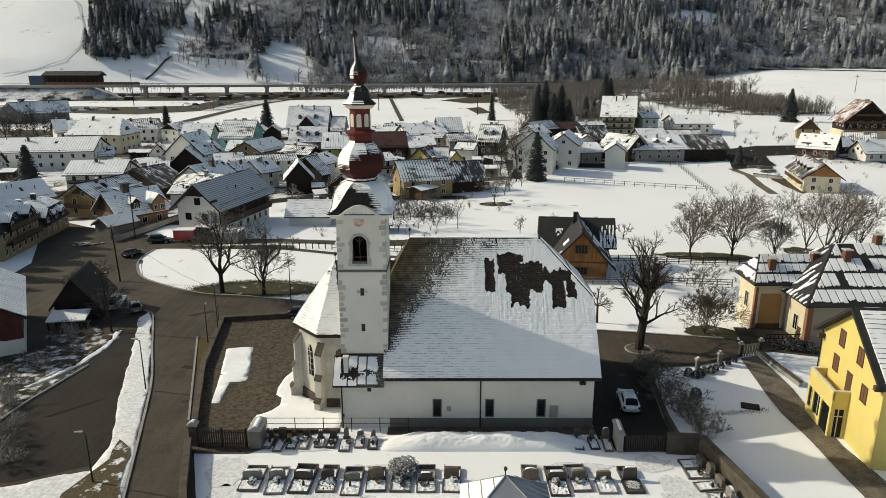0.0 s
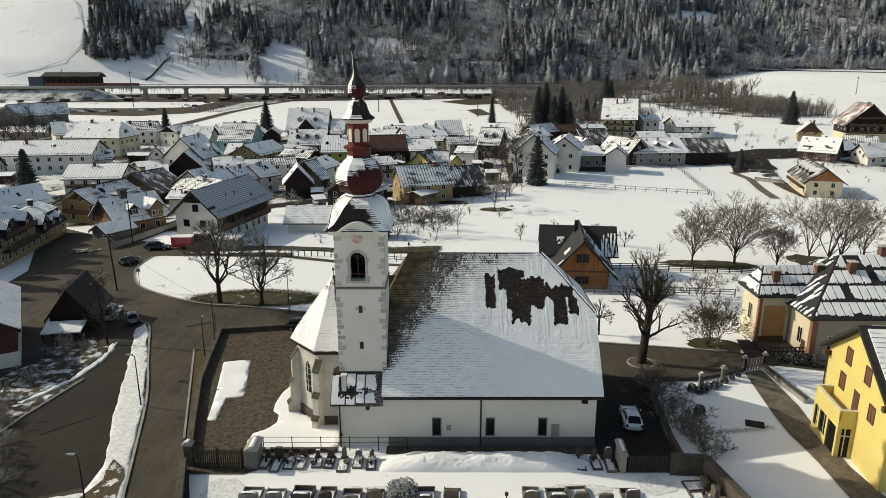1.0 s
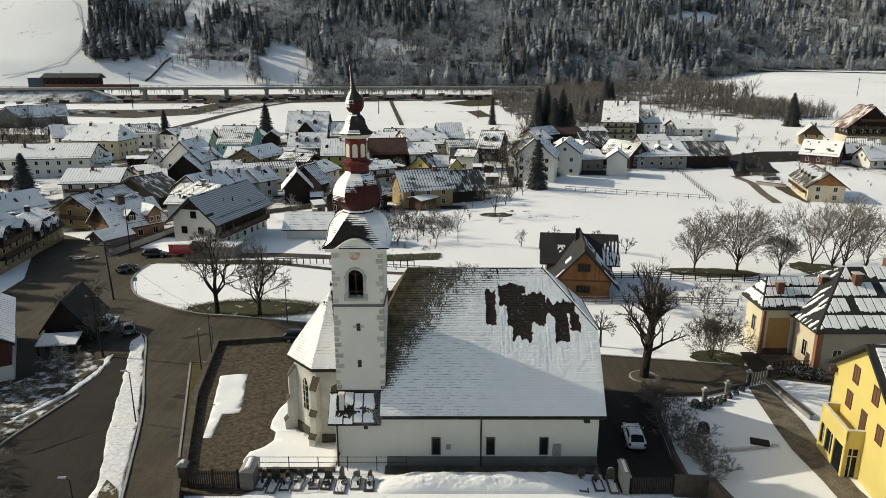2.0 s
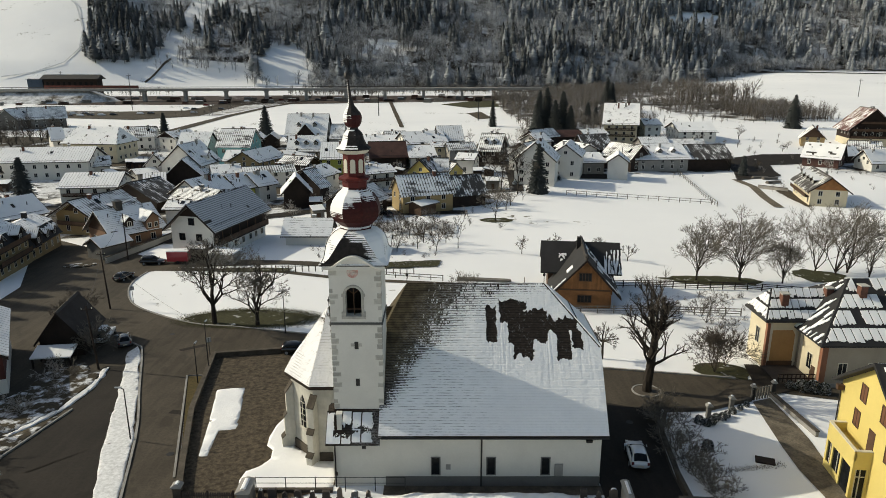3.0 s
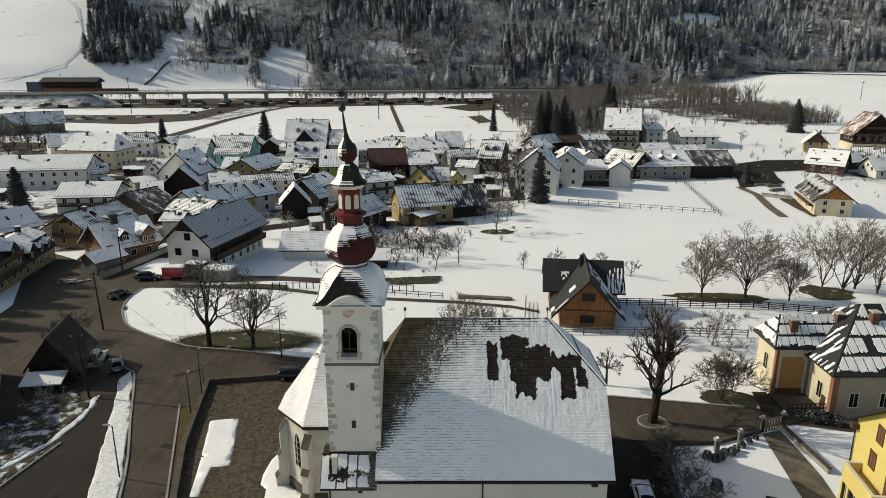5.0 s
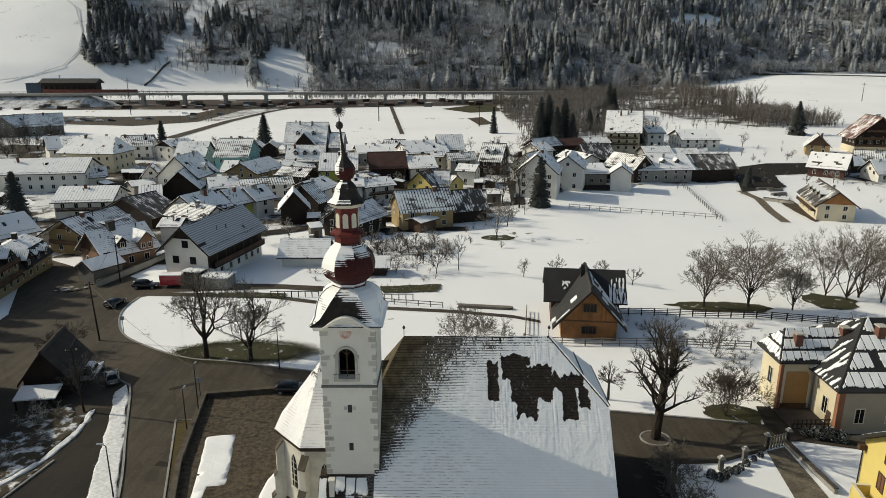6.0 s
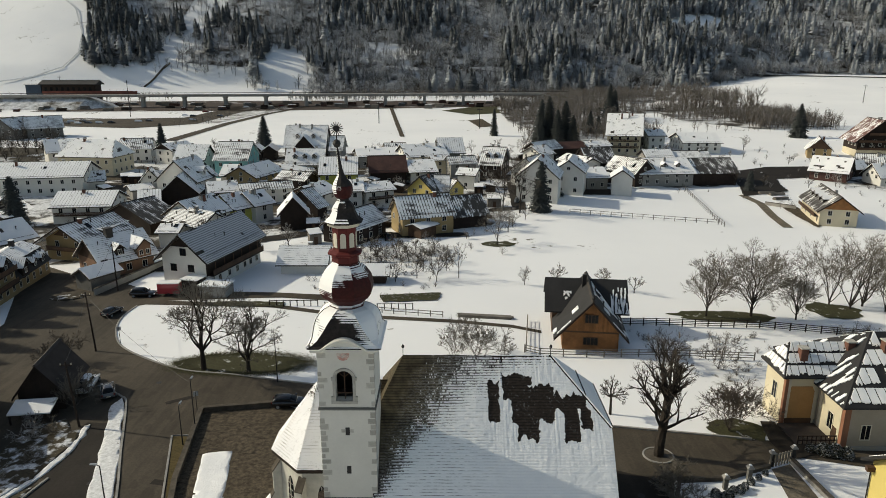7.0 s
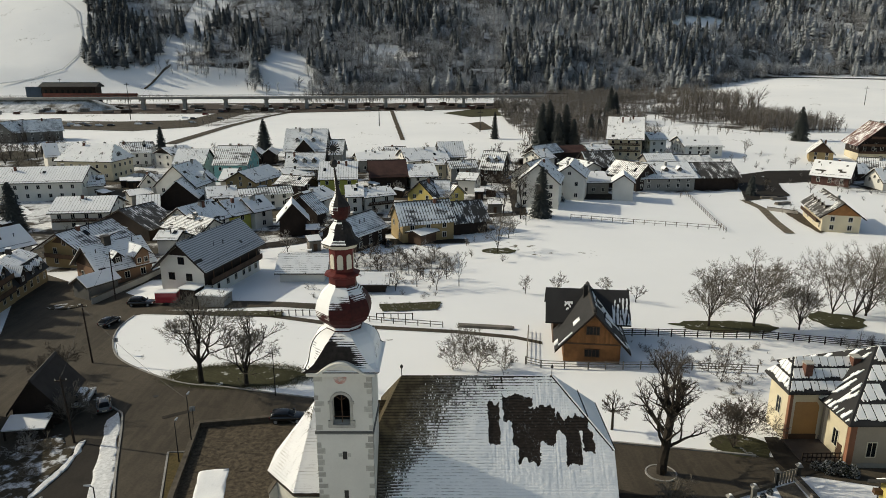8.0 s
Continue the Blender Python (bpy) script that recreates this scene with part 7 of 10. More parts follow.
# ---- churchyard walls, gates, railing ----
def wall_run(name, pts, h, w, label, cope=True, mat="stone"):
    """A low stone wall along a line with a coping, as one thing."""
    root = thing(name, pose(pts[0][0], pts[0][1], ground(*pts[0])), label, "wall", kind="structure")
    for (xa, ya), (xb, yb) in zip(pts, pts[1:]):
        n = max(1, int(math.hypot(xb - xa, yb - ya) / 3))
        for i in range(n):
            a = (xa + (xb - xa) * i / n, ya + (yb - ya) * i / n)
            b = (xa + (xb - xa) * (i + 1) / n, ya + (yb - ya) * (i + 1) / n)
            d = Vector((b[0] - a[0], b[1] - a[1])).normalized()
            s = Vector((-d.y, d.x))
            za, zb = ground(*a), ground(*b)
            ring = lambda p, z, ww, lo, hi: [(p[0] + s.x * ww / 2, p[1] + s.y * ww / 2, z + lo), (p[0] + s.x * ww / 2, p[1] + s.y * ww / 2, z + hi), (p[0] - s.x * ww / 2, p[1] - s.y * ww / 2, z + hi), (p[0] - s.x * ww / 2, p[1] - s.y * ww / 2, z + lo)]
            j = 0.03 * wob(a[0], a[1], 1, 7)
            q = part("wall_section", Geo().loft([ring(a, za, w, -0.5, h + j), ring(b, zb, w, -0.5, h + j)]), M[mat], root)
            q.matrix_parent_inverse = root.matrix_world.inverted()
            if cope:
                q2 = part("coping", Geo().loft([ring(a, za, w + 0.14, h + j + 0.004, h + j + 0.12), ring(b, zb, w + 0.14, h + j + 0.004, h + j + 0.12)]), M["stone"], q)
    return root


wall_run("yard_wall", [(-21.2, 51.2), (-22.6, 56.0), (-25.4, 66.0), (-27.9, 80.4), (-18.2, 82.2), (-11, 80.2)], 0.55, 0.4, "weathered stone wall round the gravel yard")
wall_run("churchyard_wall", [(18.3, 49.2), (21.0, 49.0), (21.9, 44), (22.9, 38), (23.6, 32)], 1.6, 0.5, "old stone churchyard wall with dark coping")
wall_run("graveyard_wall", [(-15.4, 52.3), (-8.95, 52.35)], 0.35, 0.3, "low dark wall under the railing", False)
wall_run("road_wall", [(-21.0, 49.6), (-19.0, 43), (-15.5, 34)], 1.0, 0.4, "stone wall between road and churchyard")
wall_run("garden_wall", [(20.0, 50.6), (20.1, 54.7), (21.0, 61.9), (22.8, 66.3), (27.2, 66.6), (32.6, 68.9)], 0.45, 0.35, "low garden wall beside the church lane", False)
wall_run("path_wall", [(35.3, 70.2), (35.4, 66.0), (35.6, 61.4)], 0.5, 0.3, "low slab wall beside the yellow house's path", True, "grey_wall")


def picket_gate(x0, y0, x1, y1, h, label):
    L = math.hypot(x1 - x0, y1 - y0)
    root = thing("gate", pose(x0, y0, ground(x0, y0), 0, 0, math.degrees(math.atan2(y1 - y0, x1 - x0))), label, "gate", "churchyard gates")
    n = int(L / 0.18)
    me = Geo().add([(-0.06, -0.02, 0.05), (0.06, -0.02, 0.05), (0.06, 0.02, 0.05), (-0.06, 0.02, 0.05), (-0.06, -0.02, h - 0.1), (0.06, -0.02, h - 0.1), (0.06, 0.02, h - 0.1), (-0.06, 0.02, h - 0.1), (0, -0.02, h), (0, 0.02, h)],
                   [(0, 3, 2, 1), (0, 1, 5, 8, 4), (2, 3, 7, 9, 6), (1, 2, 6, 5), (3, 0, 4, 7), (5, 6, 9, 8), (7, 4, 8, 9)]).mesh("picket", M["old_boards"])
    for i in range(n):
        q = part("picket", me, None, root)
        q.matrix_local = pose((i + 0.5) * L / n, 0, 0)
    for z in (0.35, h - 0.4):
        part("rail", Geo().box(0, 0.025, z, L, 0.08, z + 0.1), M["dark_wood"], root)
    for u in (0, L / 2, L):
        part("gate_post", Geo().box(u - 0.07, 0.03, -0.2, u + 0.07, 0.15, h + 0.05), M["dark_wood"], root)


picket_gate(-20.3, 49.9, -16.3, 49.9, 1.75, "closed weathered wooden picket gate")
picket_gate(15.0, 49.25, 18.2, 49.25, 1.6, "closed grey wooden picket gate beside the church lane")


def pillar(x, y, w, d, h, label, yaw=0, mat="grey_wall"):
    root = thing("gate_pillar", pose(x, y, ground(x, y), 0, 0, yaw), label, "pillar", "gate pillars")
    part("shaft", Geo().box(-w / 2, -d / 2, -0.4, w / 2, d / 2, h), M[mat], root)
    g = Geo().loft([[(-w / 2 - 0.12, -d / 2 - 0.1, h), (w / 2 + 0.12, -d / 2 - 0.1, h), (w / 2 + 0.12, d / 2 + 0.1, h), (-w / 2 - 0.12, d / 2 + 0.1, h)], [(-w / 2 - 0.12, -d / 2 - 0.1, h + 0.1), (w / 2 + 0.12, -d / 2 - 0.1, h + 0.1), (w / 2 + 0.12, d / 2 + 0.1, h + 0.1), (-w / 2 - 0.12, d / 2 + 0.1, h + 0.1)],
                    [(-0.1, -d / 2, h + 0.3), (0.1, -d / 2, h + 0.3), (0.1, d / 2, h + 0.3), (-0.1, d / 2, h + 0.3)]])
    part("pillar_cap", g, M["grey_wall"], root)
    part("cap_snow", Geo().loft([[(-w * 0.4, -d * 0.42, h + 0.12), (w * 0.4, -d * 0.42, h + 0.12), (w * 0.4, d * 0.42, h + 0.12), (-w * 0.4, d * 0.42, h + 0.12)], [(-0.09, -d * 0.36, h + 0.36), (0.09, -d * 0.36, h + 0.36), (0.09, d * 0.36, h + 0.36), (-0.09, d * 0.36, h + 0.36)]]), M["snow"], root)


pillar(-15.5, 50.6, 0.9, 1.9, 1.7, "broad grey stone gate pillar with snow on top", 0, "plinth")
pillar(-20.8, 50.4, 0.6, 0.6, 1.9, "square stone gate pillar beside the road", 0, "stone")
pillar(14.6, 50.3, 0.45, 2.2, 1.6, "stone wall end beside the lane gate", -3)
pillar(29.6, 66.7, 0.4, 0.4, 1.3, "slim dark garden wall pillar with a snow cap", 0, "plinth")
pillar(26.7, 65.2, 0.4, 0.4, 1.2, "slim dark garden wall pillar with a snow cap", 0, "plinth")
pillar(32.9, 69.2, 0.32, 0.32, 1.5, "dark gate pillar at the garden gate", 0, "iron")
pillar(35.5, 70.1, 0.32, 0.32, 1.6, "dark gate pillar at the garden gate", 0, "iron")


def railing(x0, x1, y, h):
    root = thing("railing", pose(x0, y, 0.3), "thin dark iron railing beside the church wall", "railing")
    n = int((x1 - x0) / 2.1)
    for i in range(n + 1):
        u = (x1 - x0) * i / n
        part("post", Geo().rod((u, 0, -0.2), (u, 0, h), 0.04), M["iron"], root)
    for z in (h - 0.05, h * 0.5):
        part("rail", Geo().rod((0, 0, z), (x1 - x0, 0, z), 0.025, sides=5), M["iron"], root)


railing(-15.2, -3.0, 52.3, 1.15)

# snow heaps in the yard and along the church
sheet("yard_snow", [(-24.7, 71.4), (-21.7, 71.8), (-19.8, 62.5), (-21.5, 62.2), (-21.0, 57.4), (-21.8, 57.6), (-23, 64)], 0.09, M["snow"], "sharp-edged sheet of snow left in the gravel yard", "snow patch", step=0.8, thick=0.06, rough_edge=0.12, bumpy=0.012)
sheet("yard_snow", [(-15.2, 68.5), (-15.6, 66.4), (-15.7, 65), (-16.2, 63.3), (-16.3, 61), (-16.1, 59.4), (-15.4, 58.6), (-15.3, 57.2), (-15.9, 56.0), (-16.9, 55.2), (-17.1, 53.8), (-16.7, 52.2), (-9, 52.6), (-9, 56.8), (-11, 56.8), (-13.8, 59.6), (-13.8, 62.4), (-13, 68)],
      0.12, M["snow"], "snow lying round the choir", "snow patch", step=0.8, thick=0.08, rough_edge=0.15, bumpy=0.03)


def heap(cx, cy, L, W, h, label):
    g = Geo()
    nu, nv = 150, 30
    g.v = [(cx - L / 2 + L * i / nu, cy - W / 2 + W * j / nv,
            h * max(0, (math.sin(math.pi * j / nv) ** 0.7) * min(1, 5 * i / nu, 5 * (nu - i) / nu) ** 0.7 * (0.82 + 0.2 * wob(i * 0.06, j * 0.12, 1, 3) + 0.09 * wob(i * 0.2, j * 0.4, 1, 8) + 0.05 * wob(i * 0.7, j * 0.8, 1, 9) + 0.05 * wob(i * 1.9, j * 1.7, 1, 10))) - 0.03)
           for j in range(nv + 1) for i in range(nu + 1)]
    g.f = [(j * (nu + 1) + i, j * (nu + 1) + i + 1, (j + 1) * (nu + 1) + i + 1, (j + 1) * (nu + 1) + i) for j in range(nv) for i in range(nu)]
    return solid("snow_bank", g, M["snow"], label, "snow heap", smooth=True)


heap(3.6, 50.6, 17.5, 2.6, 1.1, "long lumpy heap of cleared snow along the church wall")
sheet("wall_foot", [(-4.8, 51.9), (13.2, 51.9), (13.2, 53.2), (-4.8, 53.2)], 0.05, M["stone"], "dark paved strip at the foot of the church wall", "paving")


# ---- graves ----
M["juniper"] = tree_mat("juniper_leaves", (0.024, 0.027, 0.018), 0.38, 0.46)
M["granite_brown"] = surface("brown_gravestone", (0.15, 0.122, 0.098), 0.6, 0.35, 1.2, 12, 0.25, 0.01, per_object=0.25)
M["granite_grey"] = surface("grey_gravestone", (0.23, 0.215, 0.195), 0.7, 0.35, 1.2, 12, 0.25, 0.01, per_object=0.2)
M["bed_earth"] = mixed_mat("grave_bed_soil", (0.15, 0.13, 0.085), (0.09, 0.08, 0.05), 3.0, 0.35, 0.65, 9.0)
STONES = ("granite", "granite_brown", "granite_brown", "granite_grey", "granite_brown", "granite")


def sprigs(r, n, rad, h, u, q, size=0.12):
    """Blades of a small evergreen planted at u, q."""
    g = Geo()
    for i in range(n):
        a, d = r.uniform(0, 6.28), rad * math.sqrt(r.random())
        p = (u + d * math.cos(a), q + d * math.sin(a), 0.12 + h * r.random() * (1.1 - d / rad * 0.5))
        g.add([p, (p[0] + size * r.uniform(0.5, 1.3), p[1] + r.uniform(-size, size), p[2] + size * r.uniform(0, 1)), (p[0] + r.uniform(-size, size), p[1] + size, p[2] + size * r.uniform(0, 1))], [(0, 1, 2)])
    return g


def grave(x, y, w, kind, seed, group, label, yaw=0.0, bed=0, big_bush=False):
    """Headstone on a foot, kerbed bed with lumpy snow, soil or plants."""
    r = random.Random(seed)
    front = group == "graves in the front row"
    w *= r.uniform(0.88, 1.06)
    root = thing("grave", pose(x, y + r.uniform(-0.15, 0.15), 0, 0, 0, yaw + r.uniform(-4, 4)), label, "grave", group)
    h = r.uniform(0.7, 1.15)
    t = r.uniform(0.1, 0.17)
    stone, edge = M[r.choice(STONES)], M[r.choice(STONES)]
    if kind == 0:
        q = r.uniform(0.34, 0.46)
        prof = [(-w * q, 0.1), (w * q, 0.1), (w * q, h - r.uniform(0, 0.12)), (w * q * 0.8, h), (-w * q * 0.8, h), (-w * q, h - r.uniform(0, 0.12))]
    elif kind == 1:
        q = r.uniform(0.34, 0.42)
        prof = [(-w * q * 0.9, 0.1), (w * q * 0.9, 0.1), (w * q, h * 0.72)] + [(w * q * math.cos(math.pi * i / 8), h * 0.72 + h * 0.26 * math.sin(math.pi * i / 8)) for i in range(1, 8)] + [(-w * q, h * 0.72)]
    else:
        q = 0.25
        prof = [(-w * 0.25, 0.1), (w * 0.25, 0.1), (w * 0.2, h * 0.9), (0, h * 1.1), (-w * 0.2, h * 0.9)]
    part("headstone", Geo().loft([[(u, k, z) for u, z in prof] for k in (t, -t)]), stone, root)
    part("foot_stone", Geo().box(-w * q - 0.1, -t - 0.08, -0.1, w * q + 0.1, t + 0.08, 0.17), edge, root)
    if r.random() < 0.45:
        g = Geo()
        n = 8
        g.v = [(w * q * 0.75 * (2 * i / n - 1), t * (1.7 * j - 0.85), h * (0.97 if kind == 1 else 1.0) + (0.0 if kind != 1 else -0.1 * (2 * i / n - 1) ** 2) + (0.06 + 0.03 * wob(i * 0.7, seed, 1, 2)) * (1 if 0 < i < n else 0)) for j in range(2) for i in range(n + 1)]
        g.f = [(i, i + 1, n + 2 + i, n + 1 + i) for i in range(n)]
        part("headstone_snow", g, M["snow"], root, smooth=True)
    ln = r.uniform(1.4, 1.95)
    kw = r.uniform(0.07, 0.13)
    for u0, v0, u1, v1 in ((-w / 2, -ln, -w / 2 + kw, -t - 0.08), (w / 2 - kw, -ln, w / 2, -t - 0.08), (-w / 2, -ln - kw, w / 2, -ln)):
        part("kerb_stone", Geo().box(u0, v0, -0.1, u1, v1, r.uniform(0.13, 0.22)), edge, root)
    if bed != 2:
        g = Geo()
        n = 14
        g.v = [(-w / 2 + kw + 0.01 + (w - 2 * kw - 0.02) * i / n, -ln + 0.01 + (ln - t - 0.1) * j / n, 0.12 + 0.1 * max(-0.35, wob(i * 0.5 + seed, j * 0.5, 1, seed)) + 0.05 * wob(i * 1.3, j * 1.3, 1, seed + 3)) for j in range(n + 1) for i in range(n + 1)]
        g.f = [(j * (n + 1) + i, j * (n + 1) + i + 1, (j + 1) * (n + 1) + i + 1, (j + 1) * (n + 1) + i) for j in range(n) for i in range(n) if wob(i * 0.55, j * 0.55, 1, seed + 5) + 0.4 * wob(i * 1.7, j * 1.7, 1, seed + 6) < (0.75 if bed == 0 else 0.2)]
        part("grave_snow", g, M["snow"], root, smooth=True)
    part("bed_soil", Geo().box(-w / 2 + kw, -ln, -0.1, w / 2 - kw, -t - 0.08, 0.085), M["bed_earth"], root, "bare trodden soil of the bed")
    if front and r.random() < 0.75:
        lb, wb = r.uniform(1.2, 1.7), w * r.uniform(0.42, 0.52)
        for u0, v0, u1, v1 in ((-wb, t + 0.08, -wb + kw, lb), (wb - kw, t + 0.08, wb, lb), (-wb, lb, wb, lb + kw)):
            part("back_kerb", Geo().box(u0, v0, -0.1, u1, v1, r.uniform(0.2, 0.42)), edge, root)
    if r.random() < 0.7:
        u, q = r.uniform(-0.25, 0.25), -r.uniform(0.4, 1.0)
        part("grave_lantern", Geo().box(u - 0.08, q - 0.08, 0.08, u + 0.08, q + 0.08, 0.42).turned([(0.11, 0.42), (0.02, 0.55)], 6, u, q), M["iron"], root)
    if r.random() < 0.4:
        u, q = r.uniform(-0.3, 0.3), -r.uniform(0.5, 1.1)
        part("flower_bowl", Geo().turned([(0.16, 0.08), (0.26, 0.3), (0.22, 0.3), (0.2, 0.24)], 12, u, q), stone, root)
    if bed == 2:
        part("ground_cover", sprigs(r, 260, w * 0.36, 0.12, 0, -ln * 0.55, 0.09), M["hedge"], root, "dark plants on the bed")
    elif r.random() < 0.6:
        part("evergreen", sprigs(r, 70, 0.3, 0.35, r.uniform(-0.3, 0.3), -0.45), M["hedge"], root)
    if big_bush:
        part("evergreen", sprigs(r, 1300, 1.2, 1.15, 0.1, 0.75, 0.13), M["juniper"], root, "spreading dark evergreen behind the stone")


for k, (cx, cy, rx, ry) in enumerate(((-17.0, 46.5, 1.6, 2.0), (-16.2, 43.2, 1.2, 1.6), (-4.0, 46.9, 3.5, 0.6), (10.5, 47.0, 3.0, 0.7), (16.8, 47.6, 1.5, 1.2), (17.8, 43.6, 1.6, 2.2), (-12.0, 49.9, 3.0, 0.5), (6.0, 43.4, 1.6, 0.7), (-8.5, 43.2, 3.0, 0.6), (20.4, 46.0, 0.7, 2.6))):
    sheet("trodden_patch", ragged(cx, cy, rx, ry, amp=0.5, seed=k + 3), 0.03, M["crust"], "trodden brown grass showing through the graveyard snow", "grass", rough_edge=0.35)
GRAVE_WORDS = ["dark granite grave with snowy stone border", "rounded dark gravestone over a snow-covered bed", "slim old gravestone with snowy stone kerb"]
for k, x in enumerate((-14.6, -12.7, -10.7, -8.8, -6.9, -5.1, -3.2, -1.3, 0.7, 6.7, 8.7, 10.4, 12.3, 14.3)):
    kd = (0, 0, 0, 1, 1, 1, 0, 0, 0, 1, 0, 0, 0, 0)[k]
    grave(x, 45.4, 1.55, kd, k, "graves in the front row", GRAVE_WORDS[kd], 0.0, (0, 0, 0, 1, 0, 0, 0, 0, 0, 0, 0, 0, 0, 2)[k], k == 6)
for k, x in enumerate((-14.6, -13.6, -12.6, -11.6, -10.4, -9.3, -8.2, -7.0, -5.9, 11.4, 12.6, 13.8)):
    grave(x, 51.3, 0.85, (2, 0, 2, 1)[k % 4], 40 + k, "graves along the church wall", GRAVE_WORDS[(2, 0, 2, 1)[k % 4]])
for k, (x, y) in enumerate(((20.5, 47.5), (20.7, 46.0), (20.9, 44.6), (21.1, 43.2))):
    grave(x, y, 1.25, k % 2, 70 + k, "graves by the side wall", GRAVE_WORDS[k % 2], -86, k == 3)


def pavilion():
    root = thing("well_house", pose(4.3, 39.4, 0), "small open pavilion with pyramid roof half under snow", "pavilion")
    for sx in (-2, 2):
        for sy in (-1.6, 1.6):
            part("post", Geo().box(sx - 0.1, sy - 0.1, -0.3, sx + 0.1, sy + 0.1, 2.0), M["grey_wood"], root)
    a = (0, 1.4, 3.5)
    c = [(-3.1, -2.3, 1.95), (3.1, -2.3, 1.95), (3.1, 2.6, 1.95), (-3.1, 2.6, 1.95)]
    g = Geo()
    for p, q in zip(c, c[1:] + c[:1]):
        g.add([p, q, a, (p[0], p[1], p[2] - 0.12), (q[0], q[1], q[2] - 0.12), (a[0], a[1], a[2] - 0.12)], [(0, 1, 2), (5, 4, 3), (0, 3, 4, 1)])
    r = part("roof", g, M["tin"], root, "grey ribbed metal pyramid roof")
    g = Geo().add([(-3.1, -2.3, 2.02), (-0.05, 1.3, 3.53), (-3.1, 2.6, 2.02), (-3.1, -2.3, 1.95), (-3.1, 2.6, 1.95)], [(0, 1, 2), (0, 2, 4, 3)])
    part("roof_snow", g, M["snow_seam"], r)
    for p in c:
        part("ridge_roll", Geo().rod((p[0], p[1], p[2] + 0.03), (a[0], a[1], a[2] + 0.03), 0.05), M["tin"], r)
    for k in range(9):
        u = 0.3 + k * 0.31
        part("seam", Geo().rod((3.1 - 0.02, -2.3 + 4.9 * k / 9, 2.0), (3.1 - 3.1 * (1 - abs(k / 9 - 0.75)) * 0.9, -2.3 + 4.9 * k / 9 + (0.3 if k < 5 else -0.1), 2.0 + 1.5 * (1 - abs(k / 9 - 0.75)) * 0.9 * 0.97), 0.03, sides=4), M["tin"], r)
    part("finial", Geo().rod((0, 1.4, 3.45), (0, 1.4, 4.1), 0.04).turned([(0.02, 3.85), (0.13, 3.95), (0.13, 4.1), (0.02, 4.25)], 8, 0, 1.4), M["iron"], root)


pavilion()


